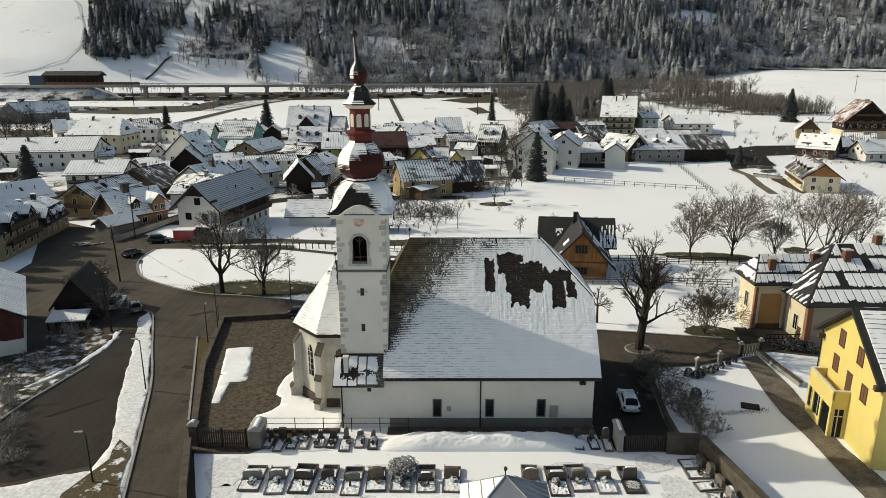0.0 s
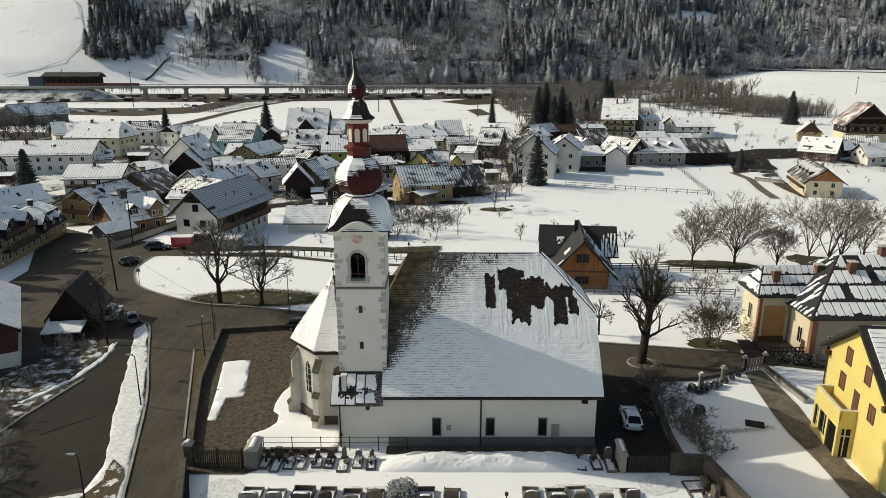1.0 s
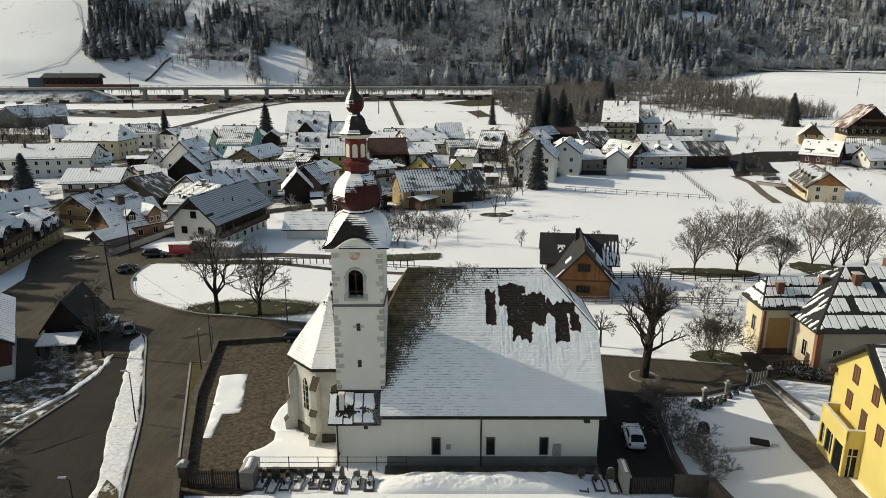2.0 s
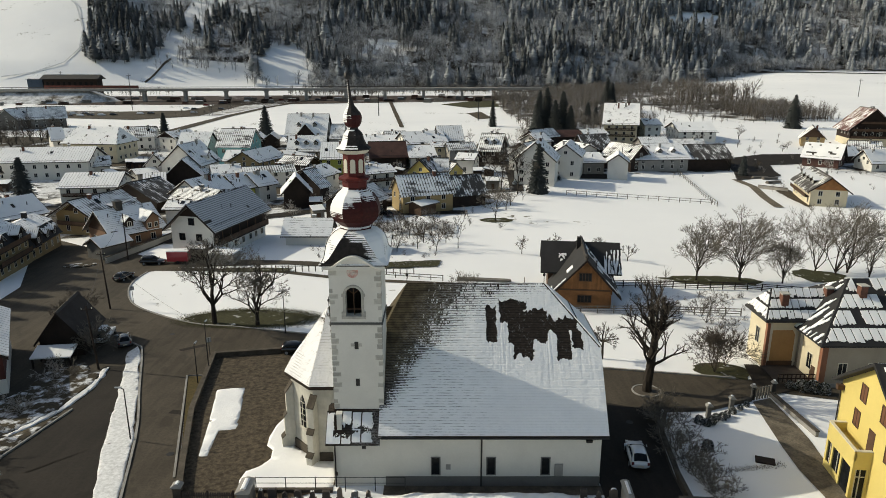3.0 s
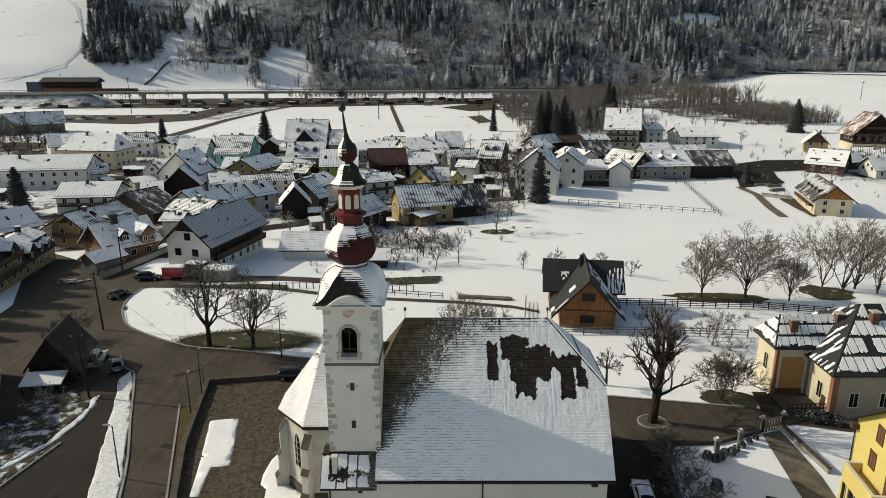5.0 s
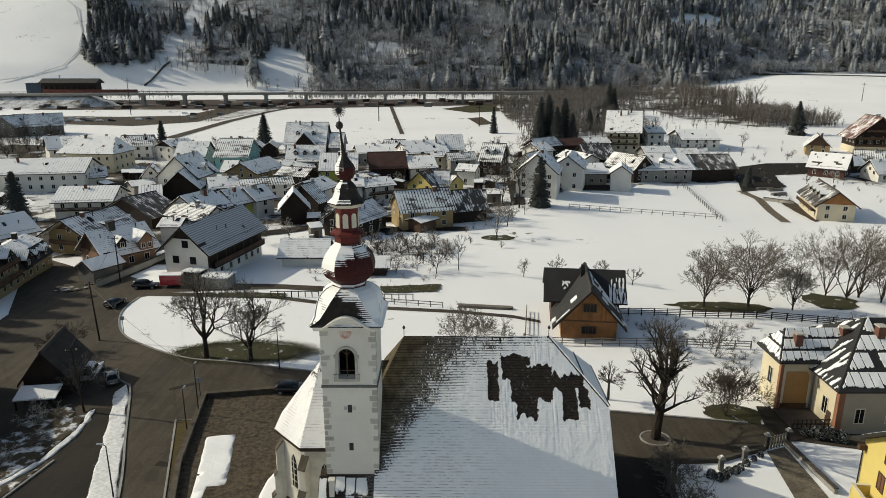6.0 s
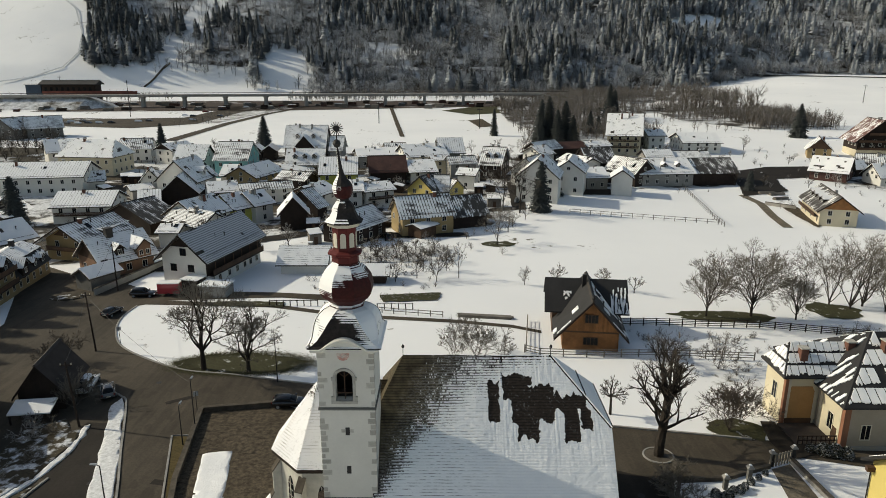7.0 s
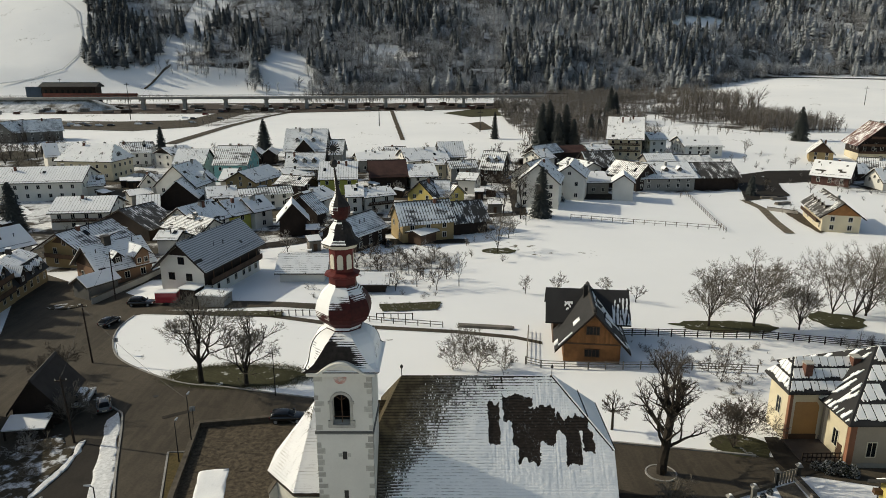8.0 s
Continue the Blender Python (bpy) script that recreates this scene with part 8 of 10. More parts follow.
# ---- cars ----
def car(x, y, yaw, col, label, kind="hatch", snowy=False):
    root = thing("car", pose(x, y, ground(x, y) + 0.05, 0, 0, yaw), label, "car", "parked cars")
    L, W = (4.0, 1.7) if kind == "hatch" else (4.6, 1.85) if kind == "suv" else (4.9, 1.95)
    roof = 1.46 if kind == "hatch" else 1.66 if kind == "suv" else 1.95
    f, k, z0 = L / 4.2, W / 1.76, 0.90
    pw = lambda c, e: math.copysign(abs(c) ** e, c)
    turn = [2 * math.pi * i / 20 for i in range(20)]
    # lower body: rounded sections along its length
    body = []
    for u, hw, zl, zh in ((-2.1, 0.52, 0.42, 0.66), (-2.06, 0.72, 0.34, 0.80), (-1.95, 0.82, 0.28, 0.92), (-1.6, 0.88, 0.23, 0.98), (-0.6, 0.89, 0.22, 0.97), (0.7, 0.88, 0.22, 0.96), (1.3, 0.86, 0.24, 0.90), (1.75, 0.81, 0.27, 0.81), (2.0, 0.70, 0.32, 0.71), (2.1, 0.5, 0.38, 0.60)):
        body.append([(u * f, hw * k * pw(math.cos(a), 0.5), (zl + zh) / 2 + (zh - zl) / 2 * pw(math.sin(a), 0.6)) for a in turn])
    part("body", Geo().loft(body), col, root, smooth=True)
    # cabin: (place along the car, half width, height of the roof line)
    cab = [(-1.98, 0.70, z0 + 0.02), (-1.86, 0.69, 1.12), (-1.66, 0.66, roof - 0.13), (-1.35, 0.63, roof - 0.03), (-0.7, 0.62, roof), (-0.1, 0.62, roof - 0.02), (0.2, 0.63, roof - 0.12), (0.6, 0.67, 1.14), (1.0, 0.71, z0 + 0.02)]

    def shell(u, a, out=0.0):
        """A point of the cabin's skin: a runs from one sill over the roof to the other."""
        hw, zt = [float(np.interp(u, [c[0] for c in cab], [c[m] for c in cab])) for m in (1, 2)]
        q = pw(math.cos(a), 0.55)
        rise = math.sin(a) ** 0.5 if math.sin(a) > 0 else 0.0
        return ((u + (out if u > 0.15 else -out if u < -1.5 else 0) * abs(math.sin(a))) * f, (hw + 0.12 * (1 - rise) + out) * k * q, z0 - 0.04 + (zt - z0 + 0.04) * rise + out * rise)

    half = [math.pi * i / 16 for i in range(17)]
    skin = M["snow"] if snowy else col
    part("cabin", Geo().loft([[shell(c[0], a) for a in half] for c in cab]), skin, root, smooth=True)

    def pane(u0, u1, a0, a1):
        g, n = Geo(), 6
        g.v = [shell(u0 + (u1 - u0) * i / n, a0 + (a1 - a0) * j / n, 0.012) for i in range(n + 1) for j in range(n + 1)]
        g.f = [(i * (n + 1) + j, i * (n + 1) + j + 1, (i + 1) * (n + 1) + j + 1, (i + 1) * (n + 1) + j) for i in range(n) for j in range(n)]
        return g

    part("rear_window", pane(-1.95, -1.4, 0.26 * math.pi, 0.74 * math.pi), M["glass"], root, smooth=True)
    part("windscreen", pane(0.22, 0.92, 0.2 * math.pi, 0.8 * math.pi), M["glass"] if not snowy else M["snow"], root, smooth=True)
    for s in (-1, 1):
        part("side_window", pane(-1.5, 0.3, 0.03 * math.pi, 0.13 * math.pi) if s > 0 else pane(-1.5, 0.3, 0.87 * math.pi, 0.97 * math.pi), M["glass"], root, smooth=True)
        part("headlight", Geo().box(1.86 * f, s * 0.62 * k - 0.14, 0.55, 2.06 * f, s * 0.62 * k + 0.14, 0.7), M["lens"], root)
        part("tail_light", Geo().box(-2.1 * f, s * 0.68 * k - 0.1, 0.66, -1.98 * f, s * 0.68 * k + 0.1, 0.88), M["red_paint"], root)
        part("mirror", Geo().box(0.62 * f, s * 0.9 * k - 0.08, 0.92, 0.78 * f, s * 0.9 * k + 0.1 * s + 0.08, 1.06), col, root)
        for u in (-1.3, 1.3):
            w = part("wheel", Geo().rod((u * f, s * (0.88 * k - 0.2), 0.3), (u * f, s * (0.88 * k + 0.02), 0.3), 0.32, sides=14), M["iron"], root)
            part("rim", Geo().rod((u * f, s * (0.88 * k + 0.0), 0.3), (u * f, s * (0.88 * k + 0.035), 0.3), 0.2, sides=10), M["tin"], w)
    part("number_plate", Geo().box(-2.13 * f, -0.26, 0.5, -2.08 * f, 0.26, 0.61), M["trim"], root)
    return root


M["lens"] = surface("lamp_lens", (0.6, 0.6, 0.6), 0.1, 0.05, 1, 5, 0)
P_WHITE, P_BLACK, P_GREY, P_DARK = paint("white_car_paint", (0.75, 0.76, 0.78)), paint("black_car_paint", (0.012, 0.012, 0.014)), paint("grey_car_paint", (0.10, 0.10, 0.105)), paint("anthracite_car_paint", (0.03, 0.032, 0.036))
car(17.3, 57.2, 84, P_WHITE, "white hatchback parked on the lane beside the church")
car(-53.6, 124.3, 2, P_BLACK, "black estate car with snow on roof and bonnet", "suv")
car(-54.8, 115.0, 78, P_BLACK, "dark car standing at the street corner", "hatch")
car(-41.3, 85.6, 118, P_GREY, "dark grey car on the road by the shed", "hatch")
car(-44.9, 87.7, 100, P_WHITE, "pale van buried under fresh snow", "van", True)
car(-18.0, 81.9, 4, P_BLACK, "black car parked behind the gravel yard", "hatch")
car(-13.3, 165.2, 110, P_BLACK, "black car beside the ochre farmhouse", "suv")


def trailer():
    root = thing("market_trailer", pose(-49.0, 124.9, ground(-49, 124.9), 0, 0, 2), "red box trailer with snow on its roof", "trailer")
    part("box", Geo().box(-1.9, -1.0, 0.5, 1.9, 1.0, 2.3), paint("red_trailer_paint", (0.40, 0.02, 0.035), 0.5), root)
    part("roof_snow", Geo().box(-1.95, -1.05, 2.304, 1.95, 1.05, 2.45), M["snow"], root)
    for s in (-1, 1):
        part("wheel", Geo().rod((0, s * 0.85, 0.3), (0, s * 1.02, 0.3), 0.32, sides=12), M["iron"], root)
    part("drawbar", Geo().box(-3.0, -0.06, 0.45, -1.9, 0.06, 0.55), M["iron"], root)


trailer()
g = thing("garage", pose(-40.3, 124.0, ground(-40, 124), 0, 0, -8), "small grey garage with snow-laden flat roof", "garage")
part("wall", Geo().box(-2.4, -1.7, -0.5, 2.4, 1.7, 2.1), M["grey_wall"], g)
part("roof_snow", Geo().box(-2.6, -1.9, 2.104, 2.6, 1.9, 2.35), M["snow"], g)


# ---- street furniture ----
def street_lamp(x, y, h, label, yaw=0, arm=0.9):
    root = thing("street_lamp", pose(x, y, ground(x, y), 0, 0, yaw), label, "street lamp", "street lamps")
    part("pole", Geo().rod((0, 0, -0.2), (0, 0, h), 0.075, 0.045, 8), M["iron"], root)
    part("arm", Geo().rod((0, 0, h - 0.05), (arm, 0, h + 0.12), 0.035), M["iron"], root)
    part("lamp_head", Geo().loft([[(arm - 0.1, -0.12, h + 0.1), (arm + 0.5, -0.09, h + 0.14), (arm + 0.5, 0.09, h + 0.14), (arm - 0.1, 0.12, h + 0.1)], [(arm - 0.1, -0.08, h + 0.22), (arm + 0.5, -0.05, h + 0.2), (arm + 0.5, 0.05, h + 0.2), (arm - 0.1, 0.08, h + 0.22)]]), M["tin"], root)


street_lamp(-29.2, 60.5, 5.3, "slender dark street lamp standing in the snow strip", 180, 0.3)
street_lamp(-26.6, 44.9, 4.3, "slender dark street lamp at the end of the snow strip", 180, 0.3)
street_lamp(-21.0, 88.4, 5.8, "thin street lamp at the park edge", 180, 0.4)
street_lamp(-27.2, 76.4, 5.9, "dark street lamp with two heads by the yard corner", 90, 0.3)
street_lamp(-27.3, 73.0, 4.6, "shorter street lamp beside the dry grass strip", 90, 0.3)


def sign_post(x, y, h, label):
    root = thing("sign_post", pose(x, y, ground(x, y), 0, 0, 20), label, "sign", "sign posts")
    part("pole", Geo().rod((0, 0, -0.2), (0, 0, h), 0.04), M["iron"], root)
    part("sign_plate", Geo().box(-0.3, -0.03, h - 0.6, 0.3, 0.0, h), M["tin"], root)


sign_post(-47.6, 102.4, 2.6, "thin sign post on the park corner")
sign_post(-28.6, 80.9, 2.4, "thin sign post at the yard wall corner")


def utility_pole(x, y, h, lean, label):
    root = thing("utility_pole", pose(x, y, ground(x, y), 0, lean, 0), label, "utility pole", "utility poles")
    part("pole", Geo().rod((0, 0, -0.3), (0, 0, h), 0.14, 0.09, 8), M["dark_wood"], root)
    part("cross_arm", Geo().box(-0.7, -0.05, h - 0.5, 0.7, 0.05, h - 0.38), M["dark_wood"], root)
    for u in (-0.6, 0, 0.6):
        part("insulator", Geo().rod((u, 0, h - 0.38), (u, 0, h - 0.2), 0.05), M["trim"], root)


utility_pole(-40.6, 77.4, 8.0, -3, "weathered leaning utility pole by the shed")
utility_pole(-49.8, 99.5, 9.0, -2, "wooden utility pole at the junction")
utility_pole(-60, 128, 9.0, 0, "wooden utility pole by the village street")


def cable(a, b, sag, r=0.02):
    a, b = Vector(a), Vector(b)
    pts = [a.lerp(b, i / 16) - Vector((0, 0, sag * 4 * (i / 16) * (1 - i / 16))) for i in range(17)]
    g = Geo()
    for p, q in zip(pts, pts[1:]):
        g.rod(p, q, r, sides=4)
    return solid("overhead_cable", g, M["iron"], "thin sagging overhead cable between poles", "cable", "overhead cables")


cable((-60, 128, 6.8), (-50.1, 99.5, 7.0), 0.8)
cable((-50.1, 99.5, 7.0), (-41.0, 77.4, 6.8), 0.7)
cable((-50.1, 99.5, 6.8), (-27.2, 76.4, 4.9), 0.9)
cable((-60, 128, 6.6), (-73, 150, 5.5), 0.7)


# ---- fences ----
def rail_fence(pts, h, label, step=2.2, rails=3, mat="grey_wood", group="fences"):
    root = thing("fence", pose(pts[0][0], pts[0][1], ground(*pts[0])), label, "fence", group)
    inv = root.matrix_world.inverted()
    post = Geo().box(-0.07, -0.07, -0.4, 0.07, 0.07, h + 0.1).mesh("post", M[mat])
    for (xa, ya), (xb, yb) in zip(pts, pts[1:]):
        L = math.hypot(xb - xa, yb - ya)
        n = max(1, int(L / step))
        for i in range(n + 1):
            x, y = xa + (xb - xa) * i / n, ya + (yb - ya) * i / n
            q = part("post", post, None, root)
            q.matrix_local = inv @ pose(x, y, ground(x, y))
            if i < n:
                x2, y2 = xa + (xb - xa) * (i + 1) / n, ya + (yb - ya) * (i + 1) / n
                for k in range(rails):
                    z = h * (k + 1) / rails
                    q = part("rail", Geo().rod((x, y, ground(x, y) + z), (x2, y2, ground(x2, y2) + z), 0.06, sides=4), M[mat], root)
                    q.matrix_parent_inverse = inv
    return root


rail_fence([(11.6, 98.0), (13.6, 96.8), (20, 96.3), (32, 96.4), (43.2, 96.2)], 1.1, "dark weathered rail fence below the timber chalet")
rail_fence([(13.4, 110.0), (11.8, 98.2)], 1.1, "grey rail fence beside the chalet garden")
rail_fence([(27.2, 108.4), (49.6, 108.8), (62.8, 106.4), (75, 104)], 1.2, "brown board fence behind the garden trees", 2.0, 4, "dark_wood")
rail_fence([(35.7, 197.4), (55, 192.5), (74.1, 188.0)], 1.3, "long thin field fence across the snow", 2.6, 2)
rail_fence([(82.8, 242.6), (78.5, 212), (74.7, 185.4)], 1.3, "thin fence beside the field track", 2.6, 2)
rail_fence([(-19.8, 116.6), (-8, 113.6), (0, 112.0)], 0.9, "low garden fence along the path", 1.8, 2)
rail_fence([(32.7, 69.0), (35.2, 70.0)], 1.3, "small grey garden gate by the path", 0.35, 2)

planks = thing("plank_stack", pose(6.9, 111.8, ground(6.9, 111.8), 0, 0, -8), "long low stack of grey planks beside the path", "plank stack")
for k in range(12):
    row, col = divmod(k, 4)
    u, v, z = rnd(-0.25, 0.25), -0.45 + 0.24 * col, 0.18 * row - 0.05
    part("plank", Geo().box(-4.3 + u, v, z, 4.3 + u, v + 0.21, z + 0.13), M["grey_wood"], planks)
for u in (-3.2, 0.0, 3.2):
    part("bearer", Geo().box(u - 0.1, -0.5, -0.3, u + 0.1, 0.5, -0.055), M["dark_wood"], planks)

# blades of grass that blur the edge of the thawed patch under the park trees
blades = random.Random(91)
g = Geo()
for k in range(9000):
    a, d = blades.uniform(0, 6.283), 0.97 + blades.gauss(0, 0.11)
    x, y = -27.2 + 9.0 * d * math.cos(a) + blades.gauss(0, 0.5), 94.1 + 3.6 * d * math.sin(a) + blades.gauss(0, 0.25)
    z, b = ground(x, y) + 0.1, blades.uniform(0, 6.283)
    u, v = 0.05 * math.sin(b), -0.05 * math.cos(b)
    g.add([(x - u, y - v, z), (x + u, y + v, z), (x + 0.2 * math.cos(b), y + 0.2 * math.sin(b), z + blades.uniform(0.01, 0.05))], [(0, 1, 2)])
solid("grass_blades", g, M["grass"], "ragged winter grass round the two park trees", "grass", kind="stuff")
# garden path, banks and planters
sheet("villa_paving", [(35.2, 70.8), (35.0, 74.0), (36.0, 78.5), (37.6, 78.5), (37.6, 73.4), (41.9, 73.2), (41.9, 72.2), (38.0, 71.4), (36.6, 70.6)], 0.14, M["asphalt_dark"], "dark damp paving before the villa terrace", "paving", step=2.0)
tufts = random.Random(77)
g = Geo()
for k in range(420):
    u = tufts.random()
    x, y = 23.6 + 6.4 * u + tufts.gauss(0, 0.1), 55.1 + 1.2 * u + tufts.gauss(0, 0.22)
    z, a = ground(x, y) + 0.02, tufts.uniform(0, 6.28)
    g.add([(x, y, z), (x + 0.05, y + 0.02, z), (x + 0.12 * math.cos(a), y + 0.12 * math.sin(a), z + tufts.uniform(0.08, 0.22))], [(0, 1, 2)])
solid("grass_tufts", g, M["thicket"], "dry grass tufts poking through the garden snow", "grass", kind="stuff")
solid("trapdoor", Geo().box(-0.8, -0.5, 0, 0.8, 0.5, 0.16), M["dark_wood"], "dark wooden cellar trapdoor in the garden snow", "trapdoor", m=pose(28.6, 56.9, ground(28.6, 56.9), 0, 0, -20))
sheet("garden_path", [(32.7, 68.6), (35.0, 69.6), (34.8, 64), (34.6, 60.8), (33.9, 56.6), (33.4, 50), (33.8, 46.2), (34.2, 36), (31.2, 36), (31.0, 46.4), (31.1, 50.8), (30.9, 55.5), (31.3, 59.3)], 0.05, M["worn_path"], "narrow worn path to the yellow house", "path", step=3)
# shade of the house and shed is in the bank's colours
sheet("bank", [(-46, 71.9), (-46.4, 77.5), (-43, 79), (-40.8, 76.5), (-40.0, 77.1), (-39.1, 72.4), (-39.8, 65.9), (-41.3, 62.4), (-44, 62), (-48, 66)], 0.22, M["bank_shade_mix"], "snowy bank with dry grass below the shed, darkened for shade", "bank", step=1.0, thick=0.2, rough_edge=0.3, bumpy=0.12)
sheet("planter", [(-38.3, 66.6), (-39.7, 57.8), (-39.9, 54.5), (-43.1, 59.8), (-40.8, 62)], 0.16, M["patchy"], "kerbed bed with dry shrubs and old snow", "planter", step=1.0, thick=0.15, rough_edge=0.2, bumpy=0.05)
kerb_line("kerb", [(-38.1, 66.9), (-39.5, 57.8), (-39.7, 54.3)], 0.2, 0.2, M["kerb"], "snow-edged kerb of the planted bed")
sheet("roadside_snow", ribbon(smooth_line([(-41.5, 61.5), (-39.6, 66), (-38.9, 72.4), (-39.8, 77.6)]), 0.7), 0.2, M["crust"], "ploughed ridge of dirty snow along the bank", "snow bank", step=0.7, thick=0.2, rough_edge=0.35, bumpy=0.12)
sheet("verge_end", [(-27.3, 50.8), (-25.9, 49.6), (-25.1, 47.2), (-24.6, 44.6), (-23.7, 43.0), (-24, 40), (-28, 40), (-28.2, 43.6), (-27.3, 46.2), (-26.9, 48.0)], 0.20, M["dry_mix"], "dry brown grass at the end of the snow strip", "grass", step=0.8, rough_edge=0.3, bumpy=0.03)
sheet("snow_rest", ragged(-67.6, 124.6, 3.2, 1.6, 30, 0.3, 5), 0.2, M["patchy"], "heap of dirty ploughed snow at the street edge", "snow patch", step=0.8, thick=0.2, bumpy=0.15)
for k, (x, y, r) in enumerate(((-33.5, 66, 0.35), (-24.5, 58, 0.35), (-36.2, 88.5, 0.35), (-15, 84.5, 0.35), (18.5, 64, 0.35))):
    solid("manhole_cover", Geo().turned([(r, 0.03), (r, 0.065)], 16), M["iron"], "round iron manhole cover in the asphalt", "manhole cover", "manhole covers", m=pose(x, y, ground(x, y)))
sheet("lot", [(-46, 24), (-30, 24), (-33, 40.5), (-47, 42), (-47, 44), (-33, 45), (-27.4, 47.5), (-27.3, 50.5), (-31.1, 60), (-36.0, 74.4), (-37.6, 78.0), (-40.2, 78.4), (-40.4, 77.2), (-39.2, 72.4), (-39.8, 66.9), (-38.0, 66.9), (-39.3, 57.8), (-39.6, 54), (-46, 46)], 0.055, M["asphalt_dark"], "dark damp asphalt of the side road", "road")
sheet("repair", [(-27.6, 66.6), (-24.9, 66.0), (-25.1, 65.2), (-27.8, 65.8)], 0.06, M["asphalt_dark"], "dark patched strip across the road", "road patch")
sheet("repair", [(-33.2, 83), (-30.5, 84.6), (-30.0, 83.9), (-32.8, 82.3)], 0.06, M["asphalt_dark"], "dark patched strip at the junction", "road patch")
# the church's shade over the lane, painted as a darker sheet
sheet("lane_shade", [(13.2, 51.2), (14.4, 49.6), (19.6, 49.6), (19.7, 55), (20.6, 62), (22.0, 66.2), (14.4, 69.5), (13.2, 69.6)], 0.05, M["asphalt_dark"], "asphalt lane beside the church, darkened for the church's shade", "road")
ring = [(22.2 + 1.5 * math.cos(2 * math.pi * i / 24), 71.0 + 1.5 * math.sin(2 * math.pi * i / 24)) for i in range(24)]
kerb_line("kerb", ring, 0.16, 0.16, M["kerb"], "round kerb about the big tree", True)
sheet("tree_bed", [(x, y) for x, y in ring], 0.12, M["stone"], "dark earth bed under the big tree", "bed")
kerb_line("kerb", [(14.5, 78.3), (18.7, 77.0), (33.3, 74.4)], 0.25, 0.25, M["kerb"], "pale kerb between lane and snowy meadow")

# ---- trees ----
def spreading(h, seed, base=0.2, limbs=4, tilt=0.55, levels=5, trunk_r=0.25, ratio=0.77, up=0.03, fan=(0.3, 0.68), sprigs=3, lean=0.02, column=0):
    """Grows a leafless tree whose trunk divides into rising limbs that fork again and again: the wood and the fine twigs."""
    r = random.Random(seed)
    wood_g, fine = Geo(), Geo()

    def sprig(p, d, ln):
        nd = (d + Vector((r.gauss(0, 0.6), r.gauss(0, 0.6), r.gauss(0.1, 0.5)))).normalized()
        m = p + nd * ln * 0.5
        e = m + (nd + Vector((r.gauss(0, 0.25), r.gauss(0, 0.25), 0.15))).normalized() * ln * 0.5
        fine.rod(p, m, 0.02, 0.016, 3).rod(m, e, 0.016, 0.01, 3)

    def grow(p, d, ln, rad, lev):
        segs = 9 if lev == 0 and column else 4 if lev < 3 else 2
        for i in range(segs):
            d = (d + Vector((r.gauss(0, 1), r.gauss(0, 1), r.gauss(0, 0.6))) * (0.12 if lev else 0.015) + Vector((0, 0, up))).normalized()
            e = p + d * ln / segs
            r0, r1 = rad * (1 - 0.3 * i / segs), rad * (1 - 0.3 * (i + 1) / segs)
            (wood_g if rad > 0.05 else fine).rod(p, e, max(r0, 0.013), max(r1, 0.012), 8 if lev == 0 else 5 if rad > 0.05 else 3)
            p = e
            if lev == 0 and column and i > 2:
                for k in range(column):
                    s = d.orthogonal().normalized()
                    s.rotate(Matrix.Rotation(2.4 * (i * column + k) + r.uniform(-0.4, 0.4), 3, d))
                    a = tilt * r.uniform(0.8, 1.25)
                    grow(p, (d * math.cos(a) + s * math.sin(a)).normalized(), h * 0.17 * r.uniform(0.7, 1.25), rad * 0.36, 2)
            if lev >= 1 and r.random() < 0.85:
                sprig(p, d, min(ln, 1.6) * r.uniform(0.35, 0.75))
                if lev > 2:
                    sprig(p, d, min(ln, 1.6) * r.uniform(0.35, 0.75))
        if lev >= levels:
            for k in range(sprigs):
                sprig(p, d, ln * r.uniform(0.5, 0.95))
            return
        n = limbs if lev == 0 else 2 + (r.random() < 0.45)
        turn = r.uniform(0, 6.28)
        for k in range(n):
            a = (tilt * r.uniform(0.7, 1.3) if k else 0.15) if lev == 0 else r.uniform(*fan) * (0.4 if k == 0 else 1.2)
            s = d.orthogonal().normalized()
            s.rotate(Matrix.Rotation(turn + 6.283 * (k + r.uniform(-0.25, 0.25)) / n, 3, d))
            nd = (d * math.cos(a) + s * math.sin(a)).normalized()
            l2 = h * (1 - base) * (0.34 if k == 0 else 0.25) * r.uniform(0.85, 1.15) if lev == 0 else ln * ratio * r.uniform(0.8, 1.2)
            grow(p, nd, l2, rad * (0.74 if k == 0 else 0.44 if lev == 0 else 0.56) * r.uniform(0.88, 1.05), lev + 1)

    grow(Vector((0, 0, -0.3)), Vector((r.uniform(-lean, lean), r.uniform(-lean, lean), 1)), max(0.3, h * base), trunk_r, 0)
    k = h / max(v[2] for v in fine.v)
    for g in (wood_g, fine):
        g.v = [(x * k, y * k, z * k) for x, y, z in g.v]
    return wood_g, fine


def broad_tree(x, y, h, seed, label, twig="twig", group="leafless trees", category="tree", name="tree", **kw):
    wood_g, fine = spreading(h, seed, **kw)
    root = thing(name, pose(x, y, ground(x, y), 0, 0, seed * 53 % 360), label, category, group)
    if wood_g.v:
        part("trunk", wood_g, M["bark"], root)
    part("crown", fine, M[twig], root)
    return root


